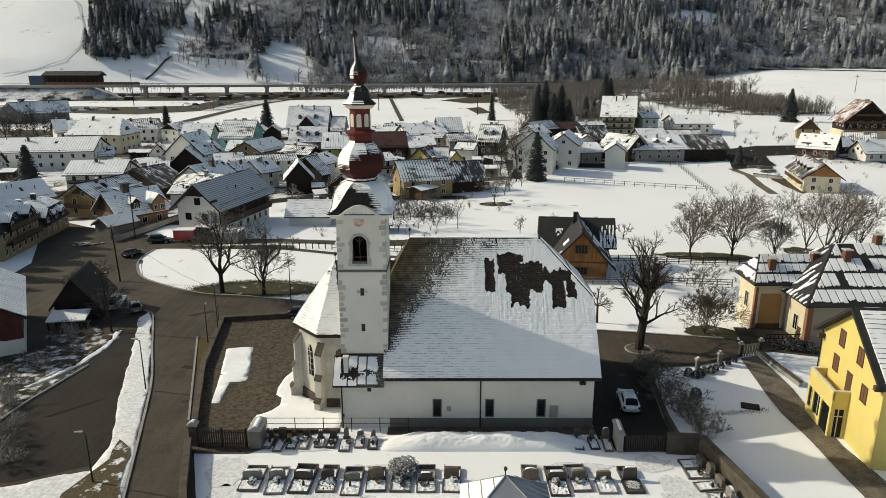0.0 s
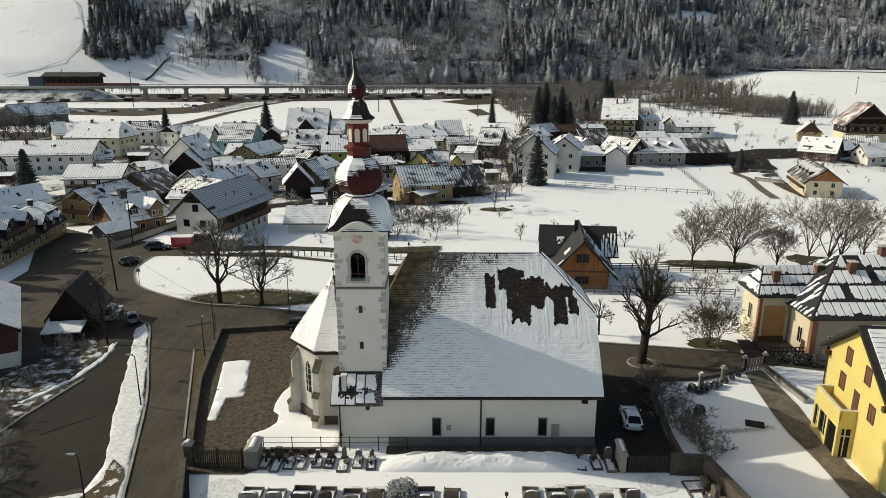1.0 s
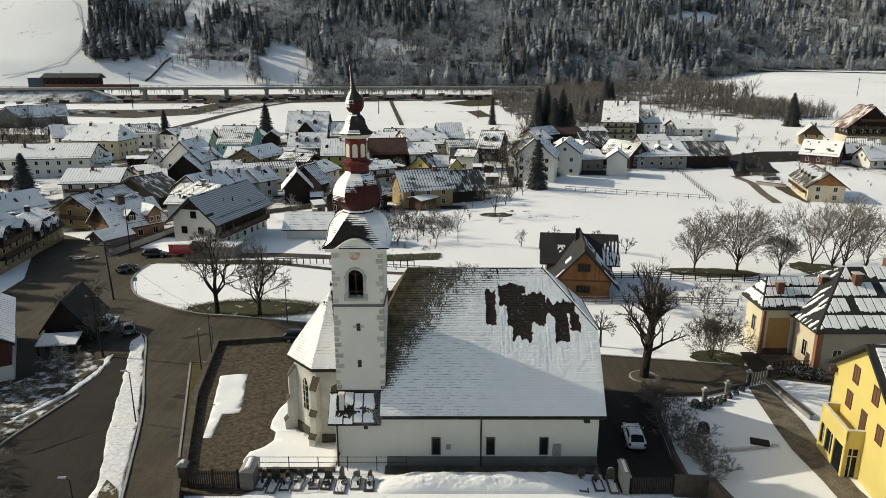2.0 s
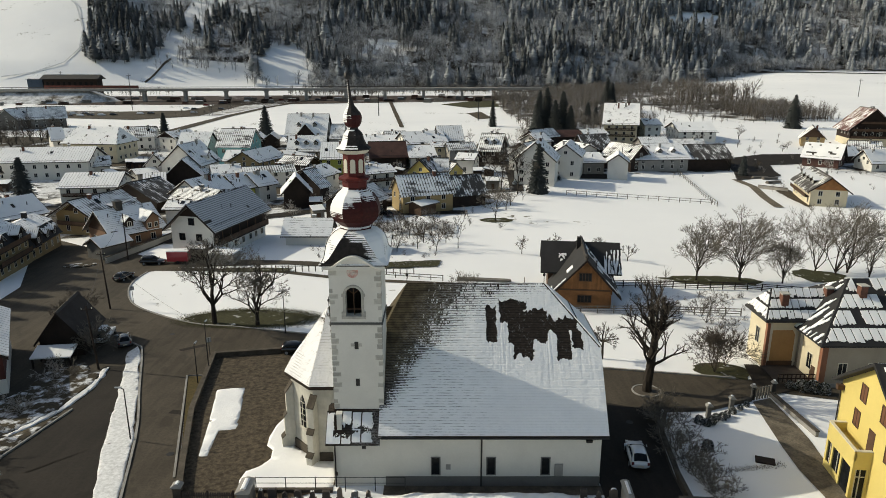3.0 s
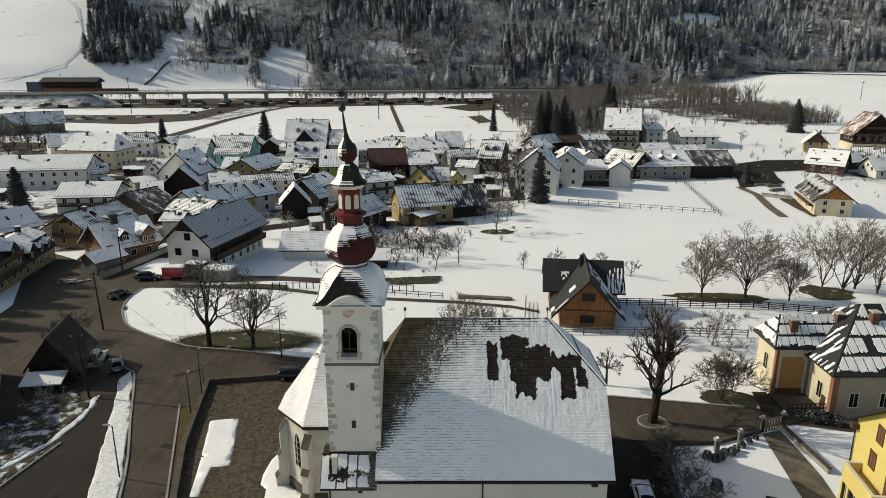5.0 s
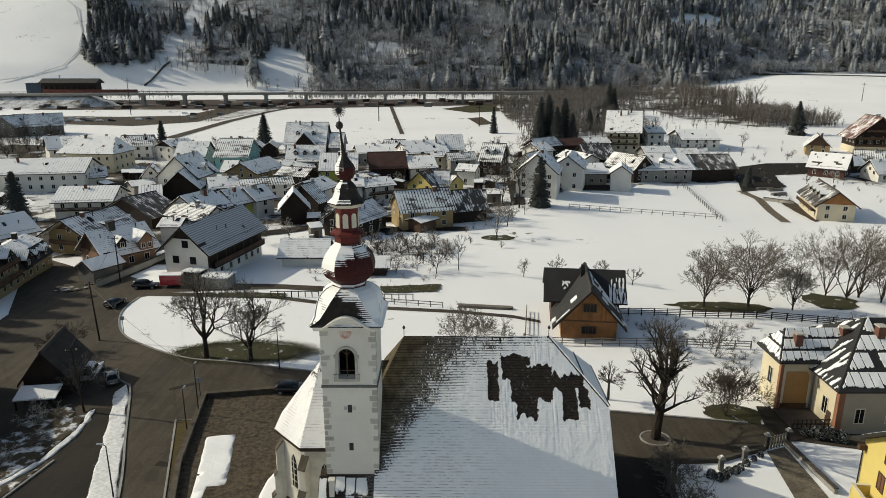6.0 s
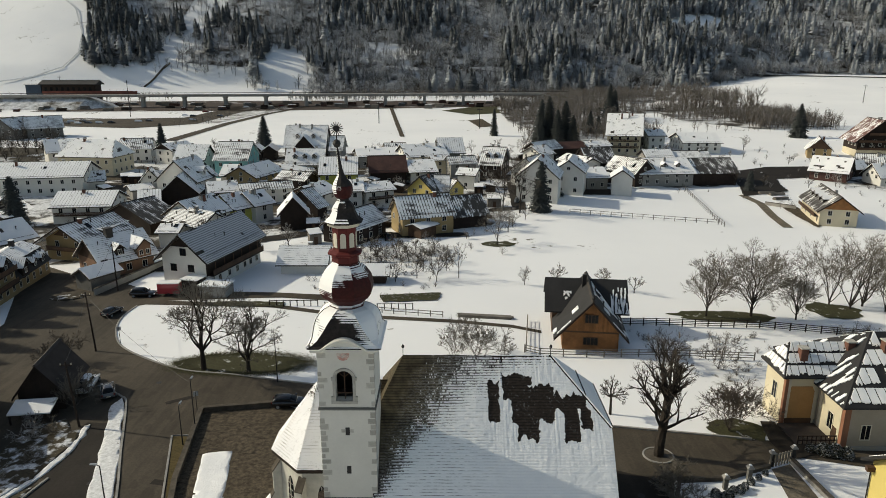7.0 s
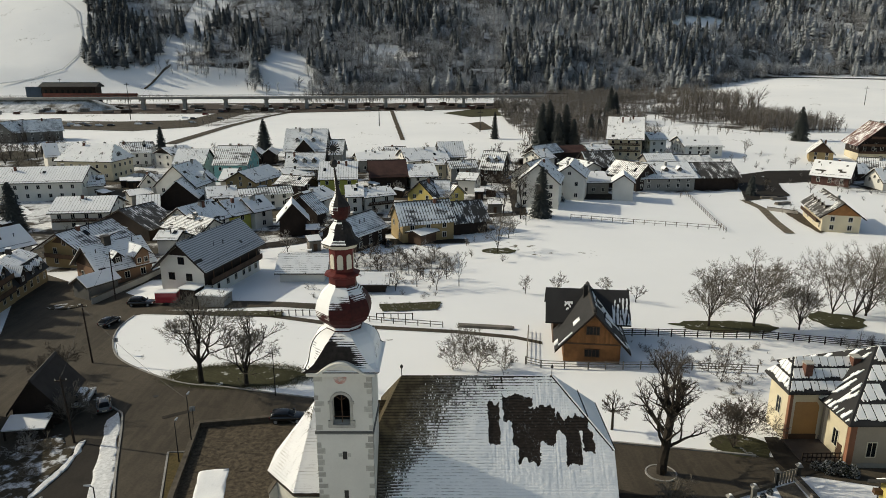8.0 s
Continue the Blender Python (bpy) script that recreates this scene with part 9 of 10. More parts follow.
broad_tree(-31.7, 92.2, 13.2, 1, "tall leafless park tree with dense spreading crown", "pale_twig", base=0.24, limbs=6, tilt=0.6, trunk_r=0.42, levels=6, sprigs=5, up=0.05)
broad_tree(-25.5, 91.4, 11.2, 2, "leafless park tree forking low into broad limbs", "pale_twig", base=0.2, limbs=5, tilt=0.7, trunk_r=0.42, levels=6, sprigs=5, up=0.05)
broad_tree(22.2, 71.0, 14.6, 35, "big pruned leafless tree with thick dark trunk", base=0.66, limbs=4, tilt=0.85, trunk_r=0.72, levels=5, ratio=0.72, up=0.06, sprigs=6, column=2)
broad_tree(43.0, 113.6, 12.0, 4, "leafless garden tree with grey twigs", "pale_twig", base=0.2, limbs=6, tilt=0.42, trunk_r=0.22, levels=6, sprigs=3, column=1)
broad_tree(50.6, 114.2, 13.0, 5, "broad leafless garden tree with grey twigs", "pale_twig", base=0.2, limbs=7, tilt=0.5, trunk_r=0.26, levels=6, sprigs=3, column=1)
broad_tree(57.5, 113.2, 11.2, 6, "leafless garden tree by the board fence", "pale_twig", base=0.16, limbs=6, tilt=0.5, trunk_r=0.2, levels=6, sprigs=3, column=1)
for k, (dx, dy) in enumerate(((0, 0), (3, 1.5), (-2.5, 2), (5.5, -1))):
    broad_tree(70 + dx, 119.5 + dy, 13.5 - 0.6 * k, 20 + k, "tall many-stemmed leafless tree behind the villa", "pale_twig", base=0.05, limbs=6, tilt=0.42, trunk_r=0.24, levels=5, sprigs=4)
broad_tree(3.0, 133.4, 7.5, 7, "thin crooked leafless fruit tree in the snow", base=0.3, limbs=3, tilt=0.35, trunk_r=0.1, levels=4)
broad_tree(4.9, 95.6, 6.6, 8, "many-stemmed leafless bush behind the church", "pale_twig", base=0.04, limbs=8, tilt=0.75, trunk_r=0.09, levels=5, sprigs=4)
broad_tree(1.5, 96.2, 5.0, 9, "leafless bush behind the church", "pale_twig", base=0.04, limbs=6, tilt=0.7, trunk_r=0.07, levels=4)
broad_tree(8.6, 96.0, 4.8, 10, "leafless bush beside the chalet path", "pale_twig", base=0.04, limbs=6, tilt=0.7, trunk_r=0.07, levels=4)
for k, (x, y, h) in enumerate(((-8.9, 130.6, 5.5), (-5, 133.2, 5.5), (-1.2, 131, 5), (0.6, 138, 5), (-12, 138, 5), (-7, 142, 5.5), (-2.5, 146, 6), (15.1, 128.9, 3.8), (20.8, 128.9, 4.2), (29.6, 127.4, 4), (34.2, 124.6, 3.5), (-18, 146, 5), (14, 176, 6), (22, 188, 5), (-14, 148, 4.5), (-10, 150, 5), (-6, 152, 4.5), (-2, 153, 4), (-16, 153, 4), (-12, 134, 4.5), (-4, 138, 4.5), (-9, 146, 5))):
    broad_tree(x, y, h, 40 + k, "small leafless fruit tree in a snowy garden", "pale_twig" if k % 3 == 0 else "twig", "fruit trees", base=0.22, limbs=4, tilt=0.65, levels=4, trunk_r=0.1)
broad_tree(12.3, 159.6, 10.0, 60, "leafless tree with pale green-grey twigs in the field", "pale_twig", base=0.12, limbs=4, tilt=0.4, levels=5, trunk_r=0.16)
broad_tree(21.5, 197, 17.0, 61, "large leafless brown tree beside the cream house", base=0.25, limbs=4, tilt=0.5, levels=6, trunk_r=0.34)
broad_tree(17.0, 201, 13.0, 62, "leafless brown tree beside the lane", base=0.2, limbs=4, tilt=0.5, levels=5, trunk_r=0.24)
broad_tree(19.4, 80.0, 4.6, 63, "small pollarded tree by the lane", base=0.5, limbs=7, tilt=1.0, levels=4, trunk_r=0.16)
broad_tree(31.6, 76.2, 6.3, 64, "dense leafless bush at the lane bend", base=0.03, limbs=10, tilt=0.5, levels=5, trunk_r=0.09)
broad_tree(33.6, 78.0, 6.5, 65, "leafless bush beside the villa", base=0.03, limbs=9, tilt=0.5, levels=5, trunk_r=0.09)
broad_tree(37.0, 93.0, 5.0, 66, "leafless shrub in the chalet garden", base=0.05, limbs=6, tilt=0.6, levels=5, trunk_r=0.08)
for k, (x, y, h) in enumerate(((-199, 314, 11), (-188, 304, 10), (-186, 311, 12), (-178, 306, 9), (-176, 315, 11), (-183, 292, 7), (-168, 296, 7), (-194, 303, 9))):
    broad_tree(x, y, h, 140 + k, "dark leafless tree before the grey houses", base=0.15, limbs=6, tilt=0.6, levels=5, trunk_r=0.3)
broad_tree(30.5, 93.5, 5.5, 67, "leafless shrub by the garden fence", base=0.05, limbs=6, tilt=0.6, levels=5, trunk_r=0.08)
broad_tree(-52.5, 95.5, 5.0, 68, "leafless shrub beside the dark shed", base=0.03, limbs=7, tilt=0.6, levels=5, trunk_r=0.08)
broad_tree(-43.6, 82.0, 5.0, 69, "tangled leafless shrub beside the utility pole", "pale_twig", base=0.03, limbs=7, tilt=0.6, levels=5, trunk_r=0.08)

# shrubs on the left bank and along the right garden
SHRUBS = [(-43.5, 61.0, 3.0), (-41.0, 57.5, 2.6), (-38.2, 53.0, 2.5), (-36.5, 50.0, 2.2), (-35.0, 47.5, 2.4), (-43.2, 66.5, 2.6), (-41.5, 70.5, 1.8), (-44.5, 74.5, 2.2), (-46.0, 78.0, 2.0), (-42.6, 76.0, 2.0), (21.9, 66.4, 2.5), (21.4, 63.8, 2.5), (21.1, 61.0, 2.3), (21.3, 58.6, 2.5), (21.5, 56.0, 2.3), (22.1, 53.5, 2.3), (22.4, 51.2, 2.1), (23.1, 60.2, 1.9), (23.5, 63.5, 2.1), (22.9, 55.0, 1.7), (20.9, 65.0, 2.3), (21.0, 62.4, 2.5), (21.2, 59.8, 2.5), (21.4, 57.3, 2.4), (21.7, 54.8, 2.4), (22.2, 52.4, 2.2), (21.9, 66.5, 2.1), (23.7, 57.6, 1.7), (24.1, 52.4, 1.5), (22.8, 66.5, 2.3)]
shrub_kinds = []
for k in range(4):
    limbs, twigs = spreading(2.4, 90 + k, 0.03, 7, 0.8, 3, 0.022, 0.85)
    t = Geo().add(limbs.v, limbs.f)
    t.add(twigs.v, twigs.f)
    shrub_kinds.append((t.mesh("shrub", M["pale_twig"]), t.mesh("shrub", M["frost_twig"])))
for k, (x, y, h) in enumerate(SHRUBS):
    left = x < 0
    me = shrub_kinds[k % 4][1 if left and k % 3 else 0]
    solid("shrub", me, None, "tangled leafless shrub on the snowy bank" if left else "tangled leafless shrub beside the church lane", "shrub", "bank shrubs" if left else "lane shrubs", m=pose(x, y, ground(x, y) + 0.02, 0, 0, k * 67) @ Matrix.Diagonal((h / 1.9, h / 1.9, h / 2.4, 1)))


def clump(n, rad, h, seed, size=0.16):
    """A dense evergreen of many small leaf blades."""
    r = random.Random(seed)
    g = Geo()
    for i in range(n):
        a, u = r.uniform(0, 6.283), r.random()
        z = h * r.random()
        w = rad * math.sqrt(max(0.05, 1 - (2 * z / h - 0.75) ** 2 * 0.6)) * (0.7 + 0.3 * u) * r.uniform(0.8, 1.1)
        p = Vector((w * math.cos(a), w * math.sin(a), z))
        d = Vector((math.cos(a) + r.gauss(0, 0.5), math.sin(a) + r.gauss(0, 0.5), r.gauss(0.5, 0.5))).normalized()
        s = d.orthogonal().normalized()
        s.rotate(Matrix.Rotation(r.uniform(0, 6.283), 3, d))
        g.add([tuple(p - s * size * 0.6), tuple(p + s * size * 0.6), tuple(p + d * size * r.uniform(0.8, 1.6))], [(0, 1, 2)])
    return g


bush = [clump(700, 0.75, 1.5, k).mesh("evergreen_bush", M["juniper"]) for k in range(3)]
for k, (x, y, s) in enumerate(((25.3, 63.9, 0.75), (25.9, 63.4, 0.7), (26.5, 63.8, 0.75), (27.2, 64.5, 0.65), (27.9, 64.6, 0.7), (28.6, 65.2, 0.6), (29.5, 66.0, 0.6), (30.6, 66.8, 0.5), (31.6, 67.6, 0.5), (24.2, 58.8, 0.9), (39.4, 71.6, 1.15), (40.5, 71.4, 1.2), (41.5, 71.0, 1.1), (38.4, 72.2, 0.8))):
    solid("evergreen_bush", bush[k % 3], None, "dark clipped evergreen bush dusted with snow", "bush", "evergreen bushes", m=pose(x, y, ground(x, y) - 0.05, 0, 0, k * 80) @ Matrix.Scale(s * 0.78, 4))


def spruce(x, y, h, seed, label, wide=0.25, dust=True):
    r = random.Random(seed)
    root = thing("spruce", pose(x, y, ground(x, y)), label, "tree", "spruces")
    part("trunk", Geo().rod((0, 0, -0.4), (0, 0, h * 0.97), h * 0.016, 0.03, 7), M["bark"], root)
    g = Geo()
    z = h * 0.05
    while z < h * 0.985:
        rad = h * wide * (1 - z / h) ** 0.8 + 0.15
        n = max(6, int(9 + rad * 4))
        for i in range(n):
            a = 2 * math.pi * (i + r.random()) / n
            ln = rad * r.uniform(0.6, 1.12)
            d = Vector((math.cos(a), math.sin(a), -0.42 + 0.6 * z / h + r.uniform(-0.15, 0.15)))
            p = Vector((0, 0, z + r.uniform(-0.02, 0.02) * h))
            m = int(4 + ln * 3)
            for j in range(m):
                t = (j + 0.7) / m
                c = p + d * ln * t
                s = Vector((-math.sin(a), math.cos(a), 0)) * (0.36 * ln * (1.15 - t) + 0.14)
                e = c + d * 0.34 + Vector((0, 0, -0.12))
                lift = Vector((0, 0, r.uniform(-0.08, 0.08)))
                g.add([tuple(c - s + lift - Vector((0, 0, 0.12))), tuple(e), tuple(c + Vector((0, 0, 0.06)))], [(0, 1, 2)])
                g.add([tuple(c + s + lift - Vector((0, 0, 0.12))), tuple(c + Vector((0, 0, 0.06))), tuple(e)], [(0, 1, 2)])
        z += 0.024 * h * (1 if z < h * 0.7 else 0.7)
    part("crown", g, M["spruce"], root)
    return root


# row outside the view, added to cast shade on the village street
for k, (x, y, h) in enumerate(((-93.5, 104, 21), (-95, 109, 23), (-94, 114, 20), (-96, 119, 24), (-94.5, 124, 22), (-97, 129, 23), (-92, 99, 19), (-90, 94, 18))):
    spruce(x, y, h, 70 + k, "tall unseen spruce added to shade the village street", 0.30)
spruce(27.6, 199.5, 14.5, 1, "tall dark green spruce in front of the cream house")
spruce(-117, 190, 13.5, 2, "broad dark spruce beside the snowy-roofed house", 0.30)
spruce(-84, 328, 14, 3, "tall dark spruce at the field edge", 0.31)
spruce(26, 367, 14, 4, "young spruce at the edge of the field", 0.17)
spruce(181, 360, 17, 5, "tall dark spruce beside the brown chalet", 0.33)
spruce(104, 238, 7, 6, "small dark spruce by the lane", 0.25)
spruce(-128, 318, 12, 7, "dark spruce among the white houses")
for k, (x, y, h) in enumerate(((45.5, 334, 20), (50, 338, 24), (53, 331, 18), (57.5, 336, 22), (60.5, 332, 15), (47.5, 345, 22), (78, 377, 13), (83, 380, 10), (108, 462, 24), (112, 466, 20))):
    spruce(x, y, h * 0.92, 10 + k, "tall dark spruce in the clump behind the houses", 0.29)

# ---- belts of bare trees and hedges, too many to count ----
belt_rng = np.random.default_rng(3)
spots = []
for (x0, x1, y0, y1, n, h0, h1) in ((40, 125, 430, 580, 1050, 5, 12), (115, 240, 560, 715, 900, 5, 12), (150, 228, 440, 525, 420, 4, 9), (168, 212, 470, 520, 34, 14, 24), (40, 110, 345, 440, 300, 5, 11), (54, 108, 345, 440, 480, 4, 10), (60, 190, 580, 700, 700, 5, 11), (178, 228, 395, 470, 650, 5, 12), (125, 210, 500, 560, 260, 3, 8), (120, 200, 430, 480, 90, 3, 7),
                                    (-140, -60, 600, 650, 160, 4, 9), (-380, -240, 600, 625, 80, 5, 10), (186, 216, 500, 560, 40, 14, 24), (-110, 60, 610, 690, 420, 5, 10), (110, 200, 380, 420, 60, 3, 7), (-165, -140, 405, 500, 60, 2, 5)):
    for k in range(n):
        x, y = belt_rng.uniform(x0, x1), belt_rng.uniform(y0, y1)
        if wob(x, y, 0.05, 31) + 0.5 * wob(x, y, 0.14, 32) < -0.25:
            continue
        spots.append((x, y, belt_rng.uniform(h0, h1) * (1 + 0.25 * wob(x, y, 0.04, 33)), belt_rng.uniform(0.7, 1.2)))
BELT = spots

# orchard at the left edge of the village
for k, (x, y) in enumerate(((-160, 275), (-172, 283), (-184, 272), (-196, 288), (-208, 275), (-178, 300), (-205, 305), (-222, 290), (-165, 262), (-190, 260), (-176, 318), (-198, 326))):
    broad_tree(x, y, 7 + k % 4, 120 + k % 3, "leafless orchard tree at the village edge", group="orchard trees", base=0.2, limbs=5, tilt=0.6, levels=4, trunk_r=0.16)

# gardens of the village: brush, hedges and small trees between the houses
small_trees = []
for k in range(5):
    limbs, twigs = spreading(5.0, 200 + k, 0.2, 4, 0.55, 4, 0.13)
    small_trees.append((limbs.mesh("trunk", M["bark"]), twigs.mesh("crown", M["twig" if k % 2 else "frost_twig"])))
placed = [(r[0], r[1], max(r[3], r[4]) * 0.55) for r in HOUSES]
yard_rng = random.Random(17)
count = 0
while count < 90:
    x, y = yard_rng.uniform(-150, 150), yard_rng.uniform(150, 330)
    if 18 < x < 92 and y < 232 or x > 92 and y < 205 or -20 < x < 12 and y < 150 or any(math.hypot(x - a, y - b) < c + 1 for a, b, c in placed) or (x > 60 and y < 240):
        continue
    k = count % 5
    s = yard_rng.uniform(0.6, 1.5)
    root = thing("tree", pose(x, y, ground(x, y), 0, 0, count * 41 % 360) @ Matrix.Scale(s, 4), "small leafless tree in a village garden", "tree", "village garden trees")
    part("trunk", small_trees[k][0], None, root)
    part("crown", small_trees[k][1], None, root)
    count += 1

# brush and clutter in gardens and yards
brush = []
for (x0, x1, y0, y1, n, h0, h1) in ((-24, 3, 143, 156, 170, 0.8, 2.2), (-11, 0, 119.5, 123.5, 60, 0.5, 1.0), (-26, 0, 126, 142, 70, 0.6, 1.8), (-40, -26, 117, 119, 30, 0.5, 0.9), (60, 75, 104, 108, 40, 1, 2.5), (28, 48, 97.5, 106, 60, 0.6, 1.6), (36, 50, 88, 95, 40, 0.6, 1.6)):
    for k in range(n):
        brush.append((belt_rng.uniform(x0, x1), belt_rng.uniform(y0, y1), belt_rng.uniform(h0, h1), belt_rng.uniform(1.2, 2.2)))
k = 0
while k < 420:
    x, y = belt_rng.uniform(-160, 170), belt_rng.uniform(150, 325)
    if 18 < x < 92 and y < 228 or x > 92 and y < 210 or any(math.hypot(x - a, y - b) < c * 0.9 for a, b, c in placed):
        continue
    brush.append((x, y, belt_rng.uniform(1.0, 3.2), belt_rng.uniform(1.0, 2.0)))
    k += 1

# ---- far ground cover ----
M["yard_mix"] = mixed_mat("trodden_snow_and_mud", (0.045, 0.038, 0.030), (0.78, 0.79, 0.80), 0.11, 0.44, 0.53, 1.5)
M["works"] = mixed_mat("muddy_works_ground", (0.066, 0.05, 0.042), (0.5, 0.49, 0.48), 0.05, 0.58, 0.68, 0.7)
M["stubble"] = mixed_mat("snow_with_dead_stubble", (0.10, 0.085, 0.065), (0.74, 0.75, 0.76), 0.12, 0.34, 0.56, 0.5)

FAR = [
    ("village_ground", [(-118, 150), (-98, 146), (-70, 150), (-52, 158), (-30, 178), (-10, 176), (12, 180), (22, 206), (26, 232), (60, 236), (100, 246), (104, 262), (110, 300), (60, 306), (0, 300), (-60, 312), (-140, 310), (-165, 290), (-160, 250), (-125, 212)], "yard_mix", "trodden snow and dark ground between the village houses", "ground"),
    ("yard", [(98.5, 229), (104, 246), (108, 268), (120, 274), (124, 262), (119, 246), (117, 237), (108, 233)], "asphalt_dark", "dark wet asphalt yard beside the barn", "yard"),
    ("road", [(120, 263), (124, 273), (131, 275), (143, 276), (158, 284), (174, 291), (177, 286), (160, 277), (146, 268), (137, 261), (123, 258)], "asphalt_dark", "dark wet lane between the chalets", "road"),
    ("yard", [(142, 245), (137, 262), (150, 274), (178, 290), (200, 290), (192, 255), (160, 240)], "yard_mix", "trodden snow and mud round the chalets", "yard"),
    ("yard", [(100, 186), (103, 212), (108, 213), (104, 190)], "gravel", "trodden drive beside the cream chalet", "yard"),
    ("yard", [(150, 232), (146, 250), (160, 262), (185, 262), (185, 240)], "yard_mix", "trodden snow round the chalets", "yard"),
    ("road", [(-244, 443), (-218, 456), (-172, 465), (-163, 552), (-129, 598), (-120, 566), (-145, 505), (-150, 426), (-179, 402), (-228, 413)], "asphalt", "wide grey road and car park by the viaduct", "road"),
    ("road", [(-139, 345), (-135, 430), (-126, 494), (-109, 552), (-104, 552), (-121, 492), (-129, 428), (-132, 345)], "asphalt", "narrow grey road beside the field", "road"),
    ("bare_ground", [(-300, 508), (-134, 514), (60, 556), (62, 610), (-134, 612), (-300, 600)], "works", "red-brown bare earth under the viaduct", "ground"),
    ("bank", [(-139, 430), (-128, 494), (-111, 552), (-122, 566), (-145, 505), (-150, 430)], "stubble", "snowy bank with dead stubble between the two roads", "ground"),
    ("bare_ground", [(-2, 516), (25, 552), (54, 548), (48, 500), (18, 486)], "grass", "dark bare meadow in the snowy field", "ground"),
    ("garden_plot", [(15, 447), (24.6, 456), (29, 413), (20.3, 406)], "gravel", "grey-brown garden plot in the field", "garden"),
    ("farm_track", [(-43, 546), (-40.2, 546), (-20.4, 362), (-22.8, 362)], "gravel", "dark muddy track across the field", "track"),
    ("lane", [(-95, 150), (-100, 175), (-112, 215), (-116, 250), (-108, 270), (-70, 275), (-30, 272), (-30, 268), (-68, 270), (-103, 265), (-109, 250), (-106, 215), (-94, 176), (-90, 150)], "asphalt", "village lane between the houses", "road"),
    # shade behind the farmhouse is in this lane's dark colour
    ("lane", [(-60, 140), (-56, 160), (-45, 168), (-32, 175), (-12, 172), (6, 172), (6, 168), (-12, 166), (-30, 170), (-43, 163), (-52, 156), (-54, 140)], "asphalt_dark", "lane behind the farmhouse, shade put into its dark asphalt", "road"),
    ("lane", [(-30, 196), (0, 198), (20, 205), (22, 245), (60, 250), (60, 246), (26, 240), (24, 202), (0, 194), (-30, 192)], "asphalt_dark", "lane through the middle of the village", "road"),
    ("yard", [(-45, 220), (-5, 222), (-2, 245), (-45, 235)], "gravel", "trodden brown yard between the houses", "yard"),
    ("yard", [(-70, 196), (-45, 200), (-44, 212), (-72, 208)], "gravel", "trodden yard behind the white houses", "yard"),
    ("garden_plot", [(-24, 143), (3, 146), (3, 158), (-20, 157)], "crust", "winter garden with hedges and beds", "garden"),
    ("garden_plot", [(-11.3, 122.7), (-0.4, 124.2), (-1.0, 120), (-10.2, 119.2)], "thin_grass", "dug garden bed in the snow", "garden"),
    ("garden_plot", [(-39, 117.6), (-27, 116.4), (-27, 118.8), (-39, 120)], "thin_grass", "dark garden bed beside the path", "garden"),
    # forecourt shade is in the dark colour
    ("yard", [(40, 225), (56, 226), (56, 236), (40, 236)], "asphalt_dark", "garage forecourt, shade put into its dark asphalt", "yard"),
    ("yard", [(-150, 255), (-118, 255), (-118, 268), (-152, 268)], "gravel", "bare ground behind the long house", "yard"),
]
for name, outline, mat, label, cat in FAR:
    sheet(name, outline, 0.08 if name == "village_ground" else 0.16, M[mat], label, cat, step=8.0, rough_edge=0.5 if mat != "asphalt" else 0.0)


sheet("lane", ribbon([(92.0, 186), (95.5, 203), (99.0, 218), (98.6, 231)], 2.6), 0.14, M["worn_path"], "thin asphalt lane down to the chalet", "road", step=8)
sheet("lane", ribbon([(88, 246), (112, 268), (130, 277), (152, 278), (180, 272)], 6.0), 0.15, M["asphalt_dark"], "village lane in front of the inn", "road", step=8)

# ---- railway viaduct and station ----
def viaduct():
    root = thing("viaduct", pose(0, 0, 0), "long grey concrete railway viaduct on slim piers", "viaduct", kind="structure")
    line = lambda x: 566 + 0.09 * x
    deck = Geo()
    rows = []
    for x in range(-700, 81, 20):
        y = line(x)
        rows.append([(x, y - 2.6, 11.2), (x, y + 2.6, 11.2), (x, y + 2.9, 12.6), (x, y + 2.6, 13.1), (x, y - 2.6, 13.1), (x, y - 2.9, 12.6)])
    deck.loft(rows)
    part("deck", deck, M["concrete"], root)
    for k in range(16):
        x = 46 - 31.0 * k
        if x < -260:
            break
        y = line(x)
        part("pier", Geo().loft([[(x - 1.3, y - 2, -3), (x + 1.3, y - 2, -3), (x + 1.3, y + 2, -3), (x - 1.3, y + 2, -3)], [(x - 1.1, y - 1.8, 10), (x + 1.1, y - 1.8, 10), (x + 1.1, y + 1.8, 10), (x - 1.1, y + 1.8, 10)], [(x - 1.9, y - 2.2, 11.3), (x + 1.9, y - 2.2, 11.3), (x + 1.9, y + 2.2, 11.3), (x - 1.9, y + 2.2, 11.3)]]), M["concrete"], root)
    for s in (-1, 1):
        g = Geo()
        for x in range(-700, 81, 20):
            g.rod((x, line(x) + s * 2.5, 14.1), (x + 20, line(x + 20) + s * 2.5, 14.1), 0.09, sides=4)
        part("parapet_rail", g, M["iron"], root)
    return root


viaduct()
sheet("embankment", [(-700, 500), (-270, 538), (-258, 545), (-258, 552), (-700, 512)], 0.3, M["snow"], "snowy embankment foot below the railway", "embankment", step=20)
g = Geo().loft([[(x, 520, 1.0), (x, 541 + (x + 300) * 0.09, 11.5), (x, 549 + (x + 300) * 0.09, 11.5), (x, 570, 2.0)] for x in (-720, -275)])
g.loft([[(-275, 520, 1.0), (-275, 543.2, 11.5), (-275, 551.2, 11.5), (-275, 570, 2.0)], [(-252, 532, 1.0), (-252, 545, 2.2), (-252, 552, 2.2), (-252, 562, 1.0)]])
solid("embankment", g, M["stubble"], "snowy railway embankment", "embankment", kind="structure")


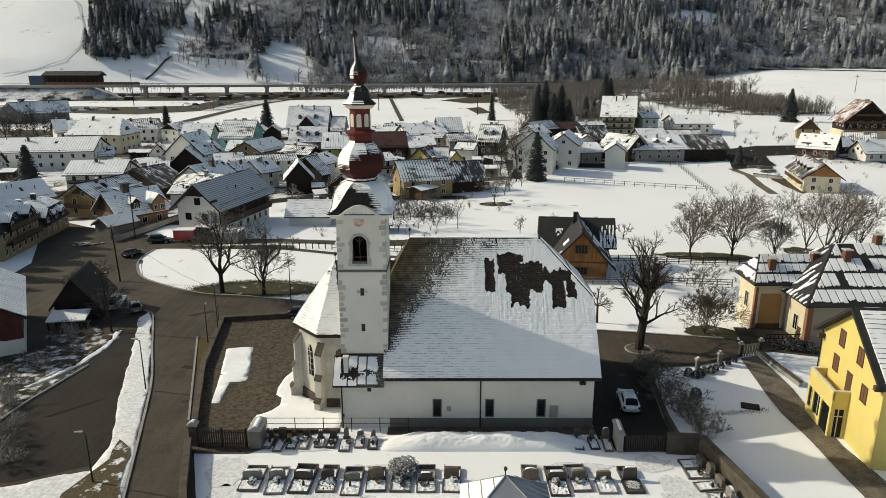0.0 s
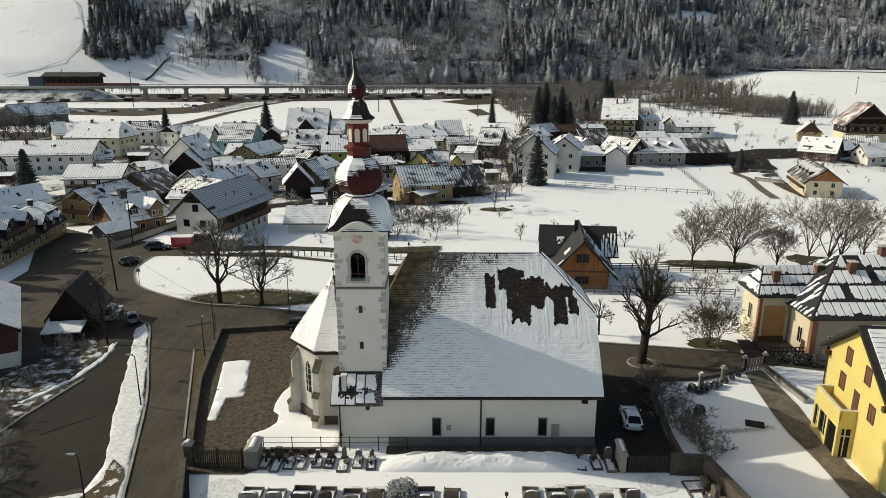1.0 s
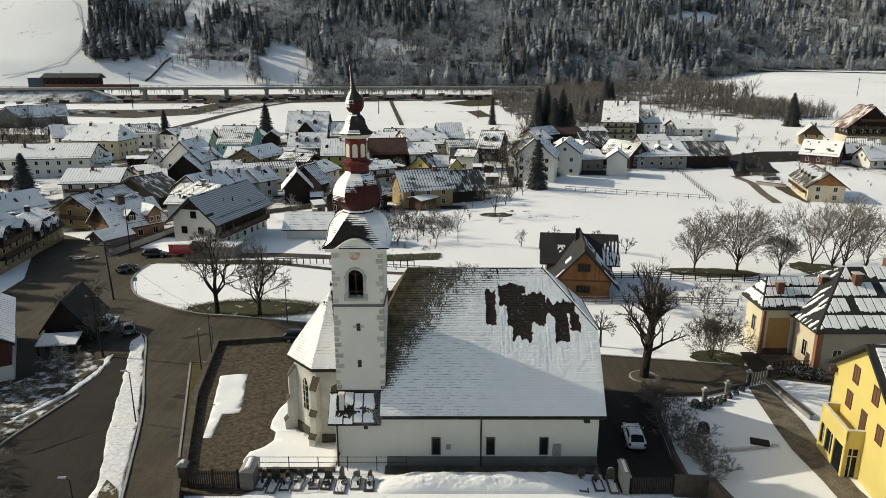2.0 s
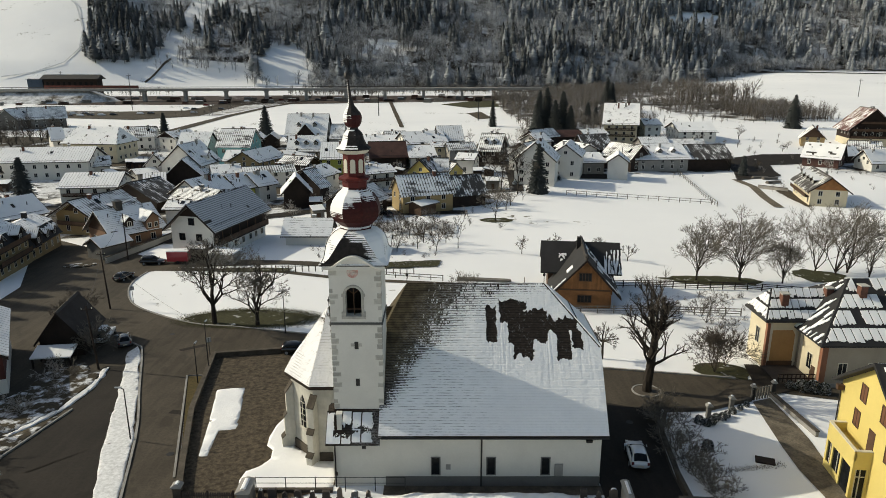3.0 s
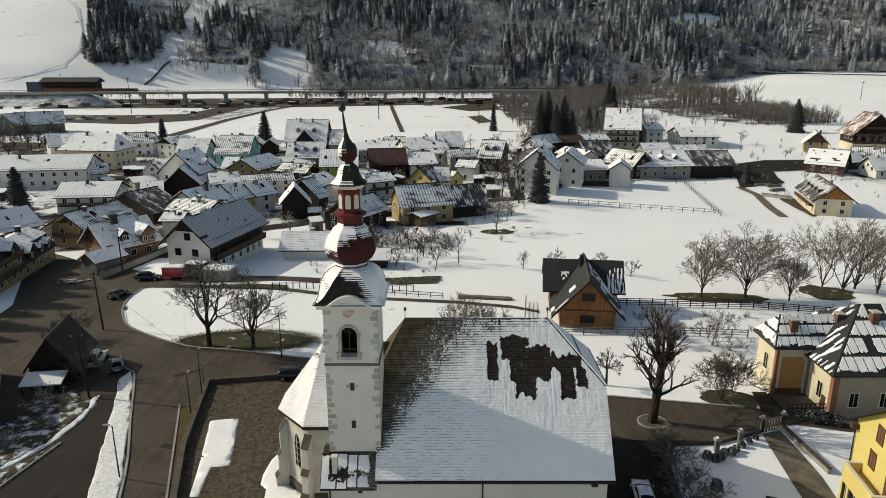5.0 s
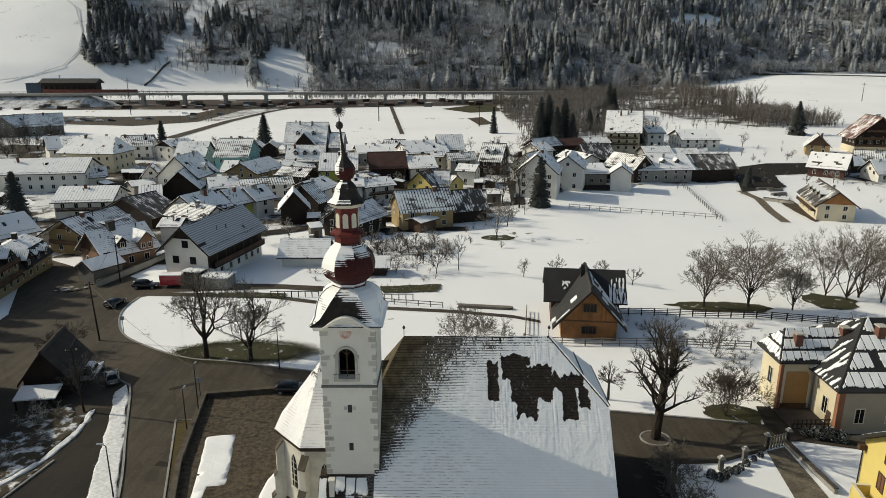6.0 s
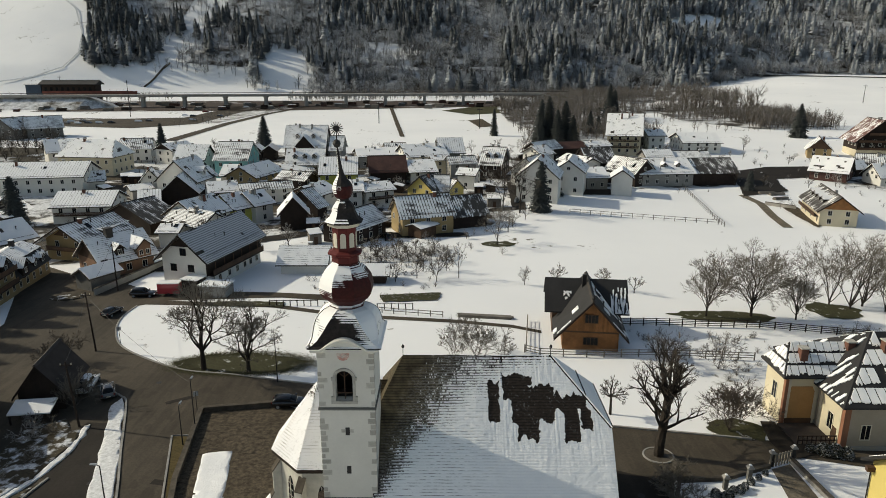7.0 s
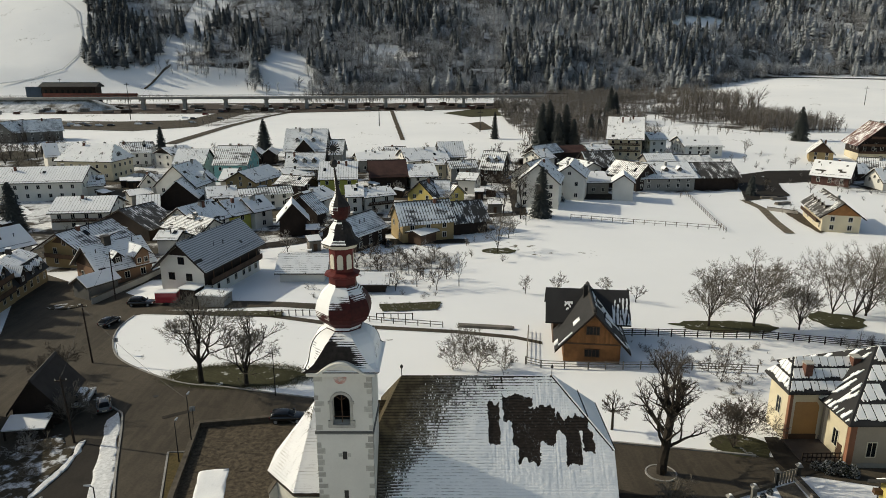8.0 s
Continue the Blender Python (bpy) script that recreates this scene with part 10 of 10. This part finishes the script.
def station():
    root = thing("station", pose(-310, 588, 10), "low railway building with dark roof and red wall", "building")
    part("wall", Geo().box(-22, -5, -8, 22, 5, 9), M["dark_wood"], root)
    part("roof", Geo().loft([[(x, -7, 9), (x, -7, 9.5), (x, 0, 12.5), (x, 7, 9.5), (x, 7, 9)] for x in (-24, 24)]), M["black_tiles"], root)
    part("roof_snow", Geo().loft([[(x, 0, 12.7), (x, 7, 9.7), (x, 7, 9.9), (x, 0, 13.0)] for x in (-24, 24)]), M["snow"], root)
    part("platform_fence", Geo().box(-20, -9, 1.0, 58, -8.6, 4.2), M["red_tiles"], root, "red board fence along the platform")
    for k in range(9):
        part("window", Geo().box(-20 + k * 4.6, -5.1, 4, -18 + k * 4.6, -4.98, 7), M["glass"], root)


station()
house(-341, 590, 5, 12, 10, 17, 18, "slate_blue", "snow", "blue box building beside the station", wins=0, chim=0, loss=-0.3)


def mast(x, y, h, label):
    root = thing("mast", pose(x, y, ground(x, y)), label, "mast", "masts")
    part("pole", Geo().rod((0, 0, -0.5), (0, 0, h), 0.28, 0.16, 6), M["iron"], root)
    part("cross_arm", Geo().box(-1.6, -0.1, h - 1.4, 1.6, 0.1, h - 1.1), M["iron"], root)


mast(-210, 470, 24, "tall dark power mast by the car park")
mast(-348, 640, 20, "thin mast on the ski slope")
mast(-40, 430, 13, "wooden power pole in the field")
mast(20, 400, 12, "wooden power pole behind the houses")
mast(320, 540, 14, "wooden power pole in the rising field")

# cars in the far car park
for k, (x, y) in enumerate(((-228, 424), (-222, 425), (-216, 426), (-210, 427), (-203, 428), (-232, 436), (-225, 437), (-190, 436), (-184, 438), (-160, 446), (-168, 470), (-175, 474), (-150, 470), (-152, 540), (-140, 548), (-128, 552), (-100, 556), (-60, 560), (-20, 562), (20, 566), (-120, 560), (-170, 500), (-165, 520))):
    root = thing("car", pose(x, y, ground(x, y) + 0.15, 0, 0, (k * 47) % 40 - 20), ("dark car in the far car park", "pale snow-dusted car in the far car park", "red works vehicle by the viaduct")[2 if k > 14 and k % 2 else k % 2], "car", "far parked cars")
    part("body", Geo().loft([[(-2.1, -0.85, 0.3), (2.1, -0.85, 0.3), (2.1, 0.85, 0.3), (-2.1, 0.85, 0.3)], [(-2.15, -0.88, 0.8), (2.1, -0.88, 0.75), (2.1, 0.88, 0.75), (-2.15, 0.88, 0.8)], [(-1.7, -0.7, 1.45), (0.4, -0.7, 1.45), (0.4, 0.7, 1.45), (-1.7, 0.7, 1.45)]]), (P_DARK, P_WHITE, M["red_paint"])[2 if k > 14 and k % 2 else k % 2], root)

# road along the foot of the mountain
sheet("road", [(60, 672), (160, 700), (274, 770), (333, 795), (420, 780), (478, 757), (700, 730), (700, 742), (480, 770), (420, 794), (333, 810), (270, 786), (155, 715), (60, 686)], 0.4, M["asphalt_dark"], "dark road along the foot of the mountain", "road", step=15)
solid("stone_wall", Geo().loft([[(x - 0.7, y, ground(x, y) - 0.5), (x + 0.7, y, ground(x, y) - 0.5), (x + 0.6, y, ground(x, y) + 1.4), (x - 0.6, y, ground(x, y) + 1.4)] for x, y in ((-290, 682), (-287, 690), (-284, 699), (-280, 710), (-277, 718))]), M["stone"], "dark stone wall up the snowy meadow", "wall")

# ---- ground and litter under the valley thickets, dark orchard at the village edge ----
for outline, label in (([(40, 436), (60, 345), (106, 350), (112, 430), (128, 440), (130, 560), (190, 600), (188, 690), (60, 690), (62, 590), (40, 540)], "brown litter and thin snow under the valley thicket"),
                       ([(176, 398), (228, 410), (230, 520), (150, 526), (150, 445)], "brown litter under the field thicket"), ([(190, 600), (236, 560), (244, 640), (240, 715), (188, 700)], "brown litter at the foot of the mountain"), ([(128, 500), (210, 506), (208, 556), (128, 556)], "rough brown ground beside the railway")):
    sheet("thicket_ground", outline, 0.3, M["forest_floor"], label, "ground", step=12, rough_edge=2.5)
sheet("orchard_ground", [(-245, 330), (-190, 322), (-168, 318), (-150, 292), (-158, 268), (-185, 256), (-230, 262)], 0.14, M["orchard"], "dark thawed orchard ground beside the long house", "ground", step=8, rough_edge=1.5)
sheet("orchard_ground", [(-300, 470), (-205, 456), (-205, 446), (-250, 430), (-300, 436)], 0.14, M["orchard"], "dark bank below the railway", "ground", step=8, rough_edge=1.5)
clutter = random.Random(71)


def free(x, y, gap):
    return all(math.hypot(x - a, y - b) > c + gap for a, b, c in placed)


def village_spot(gap):
    while True:
        x, y = clutter.uniform(-150, 60), clutter.uniform(150, 300)
        if y > 160 + max(0, x + 10) * 1.2 and free(x, y, gap):
            placed.append((x, y, gap + 0.8))
            return x, y


hedges = [clump(420, 0.5, 1.3, 300 + k, 0.3) for k in range(3)]
for h in hedges:
    h.v = [(a * 6, b * 1.2, c) for a, b, c in h.v]
hedges = [h.mesh("hedge", M["hedge" if k else "twig"]) for k, h in enumerate(hedges)]
for k in range(46):
    x, y = village_spot(-0.5)
    solid("hedge", hedges[k % 3], None, "dark garden hedge dusted with snow" if k % 3 else "brown leafless garden hedge", "hedge", "garden hedges", m=pose(x, y, ground(x, y), 0, 0, clutter.choice((5, 20, 75, 95, 60))) @ Matrix.Scale(clutter.uniform(0.7, 1.3), 4))
for k in range(26):
    x, y = village_spot(0.3)
    w, d, h = clutter.uniform(2.6, 4.2), clutter.uniform(2.2, 3.4), clutter.uniform(2.0, 2.6)
    root = thing("garden_shed", pose(x, y, ground(x, y), 0, 0, clutter.choice((0, 10, 25, 80, 65))), "small dark timber shed under a snowy lean-to roof", "shed", "garden sheds")
    part("wall", Geo().box(-w / 2, -d / 2, -0.8, w / 2, d / 2, h), M["dark_wood" if k % 3 else "grey_wood"], root)
    r = part("roof", Geo().loft([[(u, -d / 2 - 0.4, h), (u, -d / 2 - 0.4, h + 0.12), (u, d / 2 + 0.3, h + 0.75), (u, d / 2 + 0.3, h + 0.6)] for u in (-w / 2 - 0.3, w / 2 + 0.3)]), M["tiles"], root)
    part("roof_snow", Geo().loft([[(u, -d / 2 - 0.36, h + 0.13), (u, -d / 2 - 0.3, h + 0.26), (u, d / 2 + 0.2, h + 0.9), (u, d / 2 + 0.26, h + 0.75)] for u in (-w / 2 - 0.2, w / 2 + 0.2)]), M["snow"], r)
    part("door", Geo().box(-0.45, -d / 2 - 0.05, -0.1, 0.45, -d / 2 + 0.01, 1.85), M["brown_wood"], root)
for k in range(16):
    x, y = village_spot(-1.0)
    a = radians(clutter.choice((3, 15, 70, 88)))
    n = clutter.randint(4, 7)
    rail_fence([(x + i * 2.2 * math.cos(a), y + i * 2.2 * math.sin(a)) for i in range(n)], 1.1, "weathered timber garden fence in the snow", 2.2, 2, "dark_wood", "village fences")
for k in range(14):
    x, y = village_spot(-0.6)
    root = thing("woodpile", pose(x, y, ground(x, y), 0, 0, clutter.choice((0, 12, 80))), "stack of split logs with snow on top", "woodpile", "woodpiles")
    g = Geo()
    for j in range(4):
        for i in range(12):
            u = (i - 6) * 0.27 + 0.13 * (j % 2)
            g.rod((u, -0.5 + clutter.uniform(-0.05, 0.05), 0.13 + j * 0.24), (u, 0.5, 0.13 + j * 0.24), 0.125, sides=6)
    tagged(part("logs", g, M["brown_wood"], root), kind="stuff")
    part("snow_cover", Geo().box(-1.7, -0.5, 1.0, 1.6, 0.5, 1.14), M["snow"], root)
# stacks and vans on the works ground under the viaduct
for k in range(64):
    x = -330 + k * 6.0 + clutter.uniform(-3, 3)
    y = 560 + 0.09 * x + clutter.uniform(-26, 30)
    w, h = clutter.uniform(4, 9), clutter.uniform(1.6, 3.4)
    root = thing("material_stack", pose(x, y, ground(x, y) + 0.1, 0, 0, clutter.uniform(-12, 12)), ("dark stack of building timber", "grey stack of concrete pieces under snow", "weathered stack of grey planks", "red-brown stack of steel and pipes")[k % 4], "stack", "material stacks")
    g = Geo()
    for j in range(3):
        g.box(-w / 2 + j * 0.3, -1.2, 0.05 + j * h / 3, w / 2 - clutter.uniform(0, 1), 1.2, (j + 0.85) * h / 3)
    tagged(part("stacked_load", g, M[("dark_wood", "plinth", "grey_wood", "bare_brown")[k % 4]], root), kind="stuff")
    if k % 2:
        part("snow_cover", Geo().box(-w / 2 + 0.7, -1.1, h * 0.951, w / 2 - 1.1, 1.1, h * 0.951 + 0.2), M["snow"], root)

# flat grey ribbon in place of a shaded groove
sheet("ski_track", ribbon([(-453.4, 858.7), (-417.9, 822.0), (-390.2, 774.4), (-373.4, 729.5), (-372.5, 693.7), (-394.1, 679.0), (-420.1, 667.6)], 1.8), 0.6, M["groove_grey"], "pale grey track along the ski run, painted as groove shading", "track", step=12)
wall_run("garden_wall", [(-63.0, 125.5), (-61.2, 132.5), (-59.4, 139.5), (-58.0, 146.5)], 1.2, 0.35, "grey rendered garden wall along the village street", True, "grey_wall")
rail_fence([(-29.2, 117.2), (-21.1, 117.3)], 1.0, "low dark vine trellis in the snow", 1.1, 1, "dark_wood", "vine rows")
rail_fence([(-10.9, 115.6), (-5.0, 115.6)], 1.0, "low dark vine trellis in the snow", 1.1, 1, "dark_wood", "vine rows")
for k, (x, y) in enumerate([(107.8, 233.0), (110.4, 231.3), (108.4, 224.5)]):
    root = thing("log_stack", pose(x, y, ground(x, y), 0, 0, 8 * k), "long stack of felled logs with snow between", "log stack", "log stacks")
    for j in range(7):
        part("log", Geo().rod((-2.6, (j % 4) * 0.42 - 0.7 + 0.2 * (j > 3), 0.25 + 0.42 * (j > 3)), (2.4 + 0.1 * (j % 3), (j % 4) * 0.42 - 0.7 + 0.2 * (j > 3), 0.25 + 0.42 * (j > 3)), 0.21, sides=7), M["grey_wood"], root)
wall_run("yard_wall", [(99.7, 216.4), (103.1, 213.3), (106.2, 210.3)], 1.0, 0.3, "low concrete yard wall before the cream chalet", True, "concrete")

# ---- woods on the mountainside ----
def conifer_far(seed):
    """A snowy spruce for the far woods: drooping fronds in uneven whorls round a stem, unit height."""
    r = random.Random(seed)
    v, f = [], []
    tiers = 12
    slim = r.uniform(0.15, 0.21)
    low = r.uniform(0.06, 0.2)
    for k in range(tiers):
        t = k / tiers
        z0 = low + (0.98 - low) * t
        rad = slim * (1 - t) ** 0.75 * r.uniform(0.8, 1.15) + 0.012
        n = 8 if t < 0.6 else 5
        for i in range(n):
            a = 2 * math.pi * (i + r.random()) / n
            q = rad * r.uniform(0.55, 1.25)
            w = 0.48 * q + 0.012
            z = z0 + r.uniform(-0.03, 0.03)
            ca, sa = math.cos(a), math.sin(a)
            c = len(v)
            v += [(0, 0, z + 0.065), (q * ca, q * sa, z - 0.05), (0.55 * q * ca - w * sa, 0.55 * q * sa + w * ca, z - 0.04), (0.55 * q * ca + w * sa, 0.55 * q * sa - w * ca, z - 0.04)]
            f += [(c, c + 1, c + 2), (c, c + 3, c + 1)]
    c = len(v)
    v += [(-0.012, 0, -0.05), (0.012, 0, -0.05), (0, 0, 0.6), (0, -0.012, -0.05), (0, 0.012, -0.05)]
    f += [(c, c + 1, c + 2), (c + 3, c + 4, c + 2)]
    return np.array(v), np.array(f)


def bare_far(seed):
    """A leafless tree for the far woods: a stem with rising limbs and a full crown of fine twigs, unit height."""
    r = random.Random(seed)
    v, f = [], []

    def blade(p, q, w):
        a = r.uniform(0, 6.283)
        s = (w * math.cos(a), w * math.sin(a), 0)
        c = len(v)
        v.extend([(p[0] - s[0], p[1] - s[1], p[2]), (p[0] + s[0], p[1] + s[1], p[2]), q])
        f.append((c, c + 1, c + 2))

    for k in range(13):
        a, lean = r.uniform(0, 6.283), r.uniform(0.15, 0.8)
        p = (0, 0, r.uniform(0.12, 0.6))
        ln = r.uniform(0.22, 0.42)
        q = (p[0] + ln * math.sin(lean) * math.cos(a), p[1] + ln * math.sin(lean) * math.sin(a), min(0.92, p[2] + ln * math.cos(lean)))
        blade(p, q, 0.011)
        for j in range(8):
            t = r.uniform(0.25, 1.0)
            b = tuple(p[i] + (q[i] - p[i]) * t for i in range(3))
            a2, l2 = a + r.gauss(0, 1.3), r.uniform(0.09, 0.2)
            up = r.uniform(-0.1, 1.3)
            n = math.hypot(1, up)
            e = (b[0] + l2 * math.cos(a2) / n, b[1] + l2 * math.sin(a2) / n, min(1, b[2] + l2 * up / n))
            blade(b, e, 0.0085)
    blade((0, 0, -0.05), (0, 0, 0.9), 0.014)
    blade((0, 0, -0.05), (0, 0, 0.9), 0.014)
    return np.array(v), np.array(f)


def wood(name, spots, makers, material, label, category):
    """Many trees in one mesh; spots are x, y, height, girth."""
    vs, fs, k = [], [], 0
    rng = np.random.default_rng(5)
    for x, y, h, w in spots:
        v, f = makers[int(rng.integers(len(makers)))]
        a = rng.uniform(0, 6.283)
        c, s = math.cos(a), math.sin(a)
        p = np.stack([(v[:, 0] * c - v[:, 1] * s) * h * w + x, (v[:, 0] * s + v[:, 1] * c) * h * w + y, v[:, 2] * h + ground(x, y) - 0.3], 1)
        vs.append(p)
        fs.append(f + k)
        k += len(p)
    v, f = np.concatenate(vs), np.concatenate(fs)
    me = bpy.data.meshes.new(name)
    me.vertices.add(len(v)), me.loops.add(f.size), me.polygons.add(len(f))
    me.vertices.foreach_set("co", v.ravel())
    me.loops.foreach_set("vertex_index", f.ravel())
    me.polygons.foreach_set("loop_start", np.arange(0, f.size, 3))
    me.update(calc_edges=True)
    me.materials.append(material)
    return tagged(new(name, me), label, category, kind="stuff")


def run_edge(y):
    return -333 - 0.42 * (y - 650)


def clearing(x, y):
    """Open snow on the slope: the ski run, the meadow at its foot and the glades."""
    d = y - foot(x)
    n = wob(x, y, 0.03, 13)
    if x < run_edge(y) + 10 * n:
        return True
    if x < -192 and d < 48 + 0.12 * (-230 - x) + 9 * wob(x, y, 0.04, 8):
        return True
    if -195 <= x < -135 and d < 26 + 6 * n:
        return True
    gx, gy = (x + 163 + 0.25 * (d - 60)) / 24, (d - 62) / 36
    if gx * gx + gy * gy + 0.5 * n < 1:
        return True
    if abs(x + 283 + 14 * n) < 6 + 5 * wob(x, y, 0.05, 9) and 60 < d < 240:
        return True
    gx, gy = (x - 330) / 60, (d - 150) / 22
    if gx * gx + gy * gy + 0.6 * n < 1:
        return True
    gx, gy = (x + 66) / 22, (d - 98) / 9
    return gx * gx + gy * gy + 0.5 * n < 1


def far_woods():
    rng = np.random.default_rng(11)
    con, bare, snowy, frost = [], [], [], []
    y = 612.0
    while y < 1120:
        step = 5.0 + (y - 600) * 0.0085
        half = y * 0.72 + 20
        x = -half
        while x < half:
            u, w = x + rng.uniform(-4, 4), y + rng.uniform(-4, 4)
            x += step
            d = w - foot(u)
            if d < 2 or clearing(u, w):
                continue
            mix = 1.0 * wob(u, w, 0.010, 21) + 0.9 * wob(u, w, 0.035, 22) + (0.16 if u > 60 else 0) - (0.30 if u < 60 and d < 150 else 0.16) + (0.55 if u < run_edge(w) + 45 else 0) - (0.35 if u > 60 and d < 30 else 0)
            if mix > 0.14 * rng.uniform(-1, 1):
                big = rng.uniform() ** 1.3
                share = min(0.75, 0.15 + (u - 40) / 420 + d / 600) if u > 60 else 0.22 + 0.3 * wob(u, w, 0.02, 24)
                (snowy if rng.uniform() < share else con).append((u, w, 12 + 17 * big, rng.uniform(0.9, 1.35)))
            elif rng.uniform() < 0.86:
                for _ in range(1 if u < -200 else 2):
                    spot = (u + rng.uniform(-3, 3), w + rng.uniform(-3, 3), rng.uniform(8, 17), rng.uniform(1.0, 1.5))
                    (frost if wob(u, w, 0.02, 25) + 0.35 * rng.uniform(-1, 1) > -0.02 - d / 900 else bare).append(spot)
        y += step * 0.9
    wood("mountain_spruces", con, [conifer_far(k) for k in range(10)], M["wood_conifer"], "dense snow-dusted spruce wood on the mountainside", "forest")
    wood("mountain_snowy_spruces", snowy, [conifer_far(k + 50) for k in range(10)], M["wood_snowy"], "snow-laden spruce wood high on the mountainside", "forest")
    wood("mountain_frosted_trees", frost, [bare_far(k + 70) for k in range(10)], M["wood_frost"], "pale hoar-frosted leafless woodland on the mountainside", "forest")
    wood("mountain_bare_trees", bare, [bare_far(k) for k in range(10)], M["wood_bare"], "leafless grey-brown woodland between the mountain spruces", "forest")


def forest_floor():
    """Litter and thin snow under the mountain woods, dark to paint the shade there."""
    g, at, c = Geo(), {}, 10

    def corner(i, j):
        if (i, j) not in at:
            at[i, j] = len(g.v)
            g.v.append((i * c, j * c, ground(i * c, j * c) + 0.35))
        return at[i, j]

    for j in range(61, 114):
        half = int((j * c * 0.72 + 20) / c)
        for i in range(-half, half):
            x, y = (i + 0.5) * c, (j + 0.5) * c
            if y - foot(x) > 10 and not any(clearing(x + e * 11, y + q * 11) for e in (-1, 0, 1) for q in (-1, 0, 1)):
                g.f.append((corner(i, j), corner(i + 1, j), corner(i + 1, j + 1), corner(i, j + 1)))
    solid("forest_floor", g, M["forest_floor"], "leaf litter and thin snow, darkened for the shade under the mountain woods", "ground", kind="structure", smooth=True)


forest_floor()
far_woods()
wood("tree_belts", BELT, [bare_far(k) for k in range(20, 28)], M["thicket"], "leafless brown thickets along the valley floor", "thicket")
wood("garden_brush", brush, [bare_far(k) for k in range(30, 36)], M["thicket"], "dry brush and small shrubs in the village gardens", "brush")
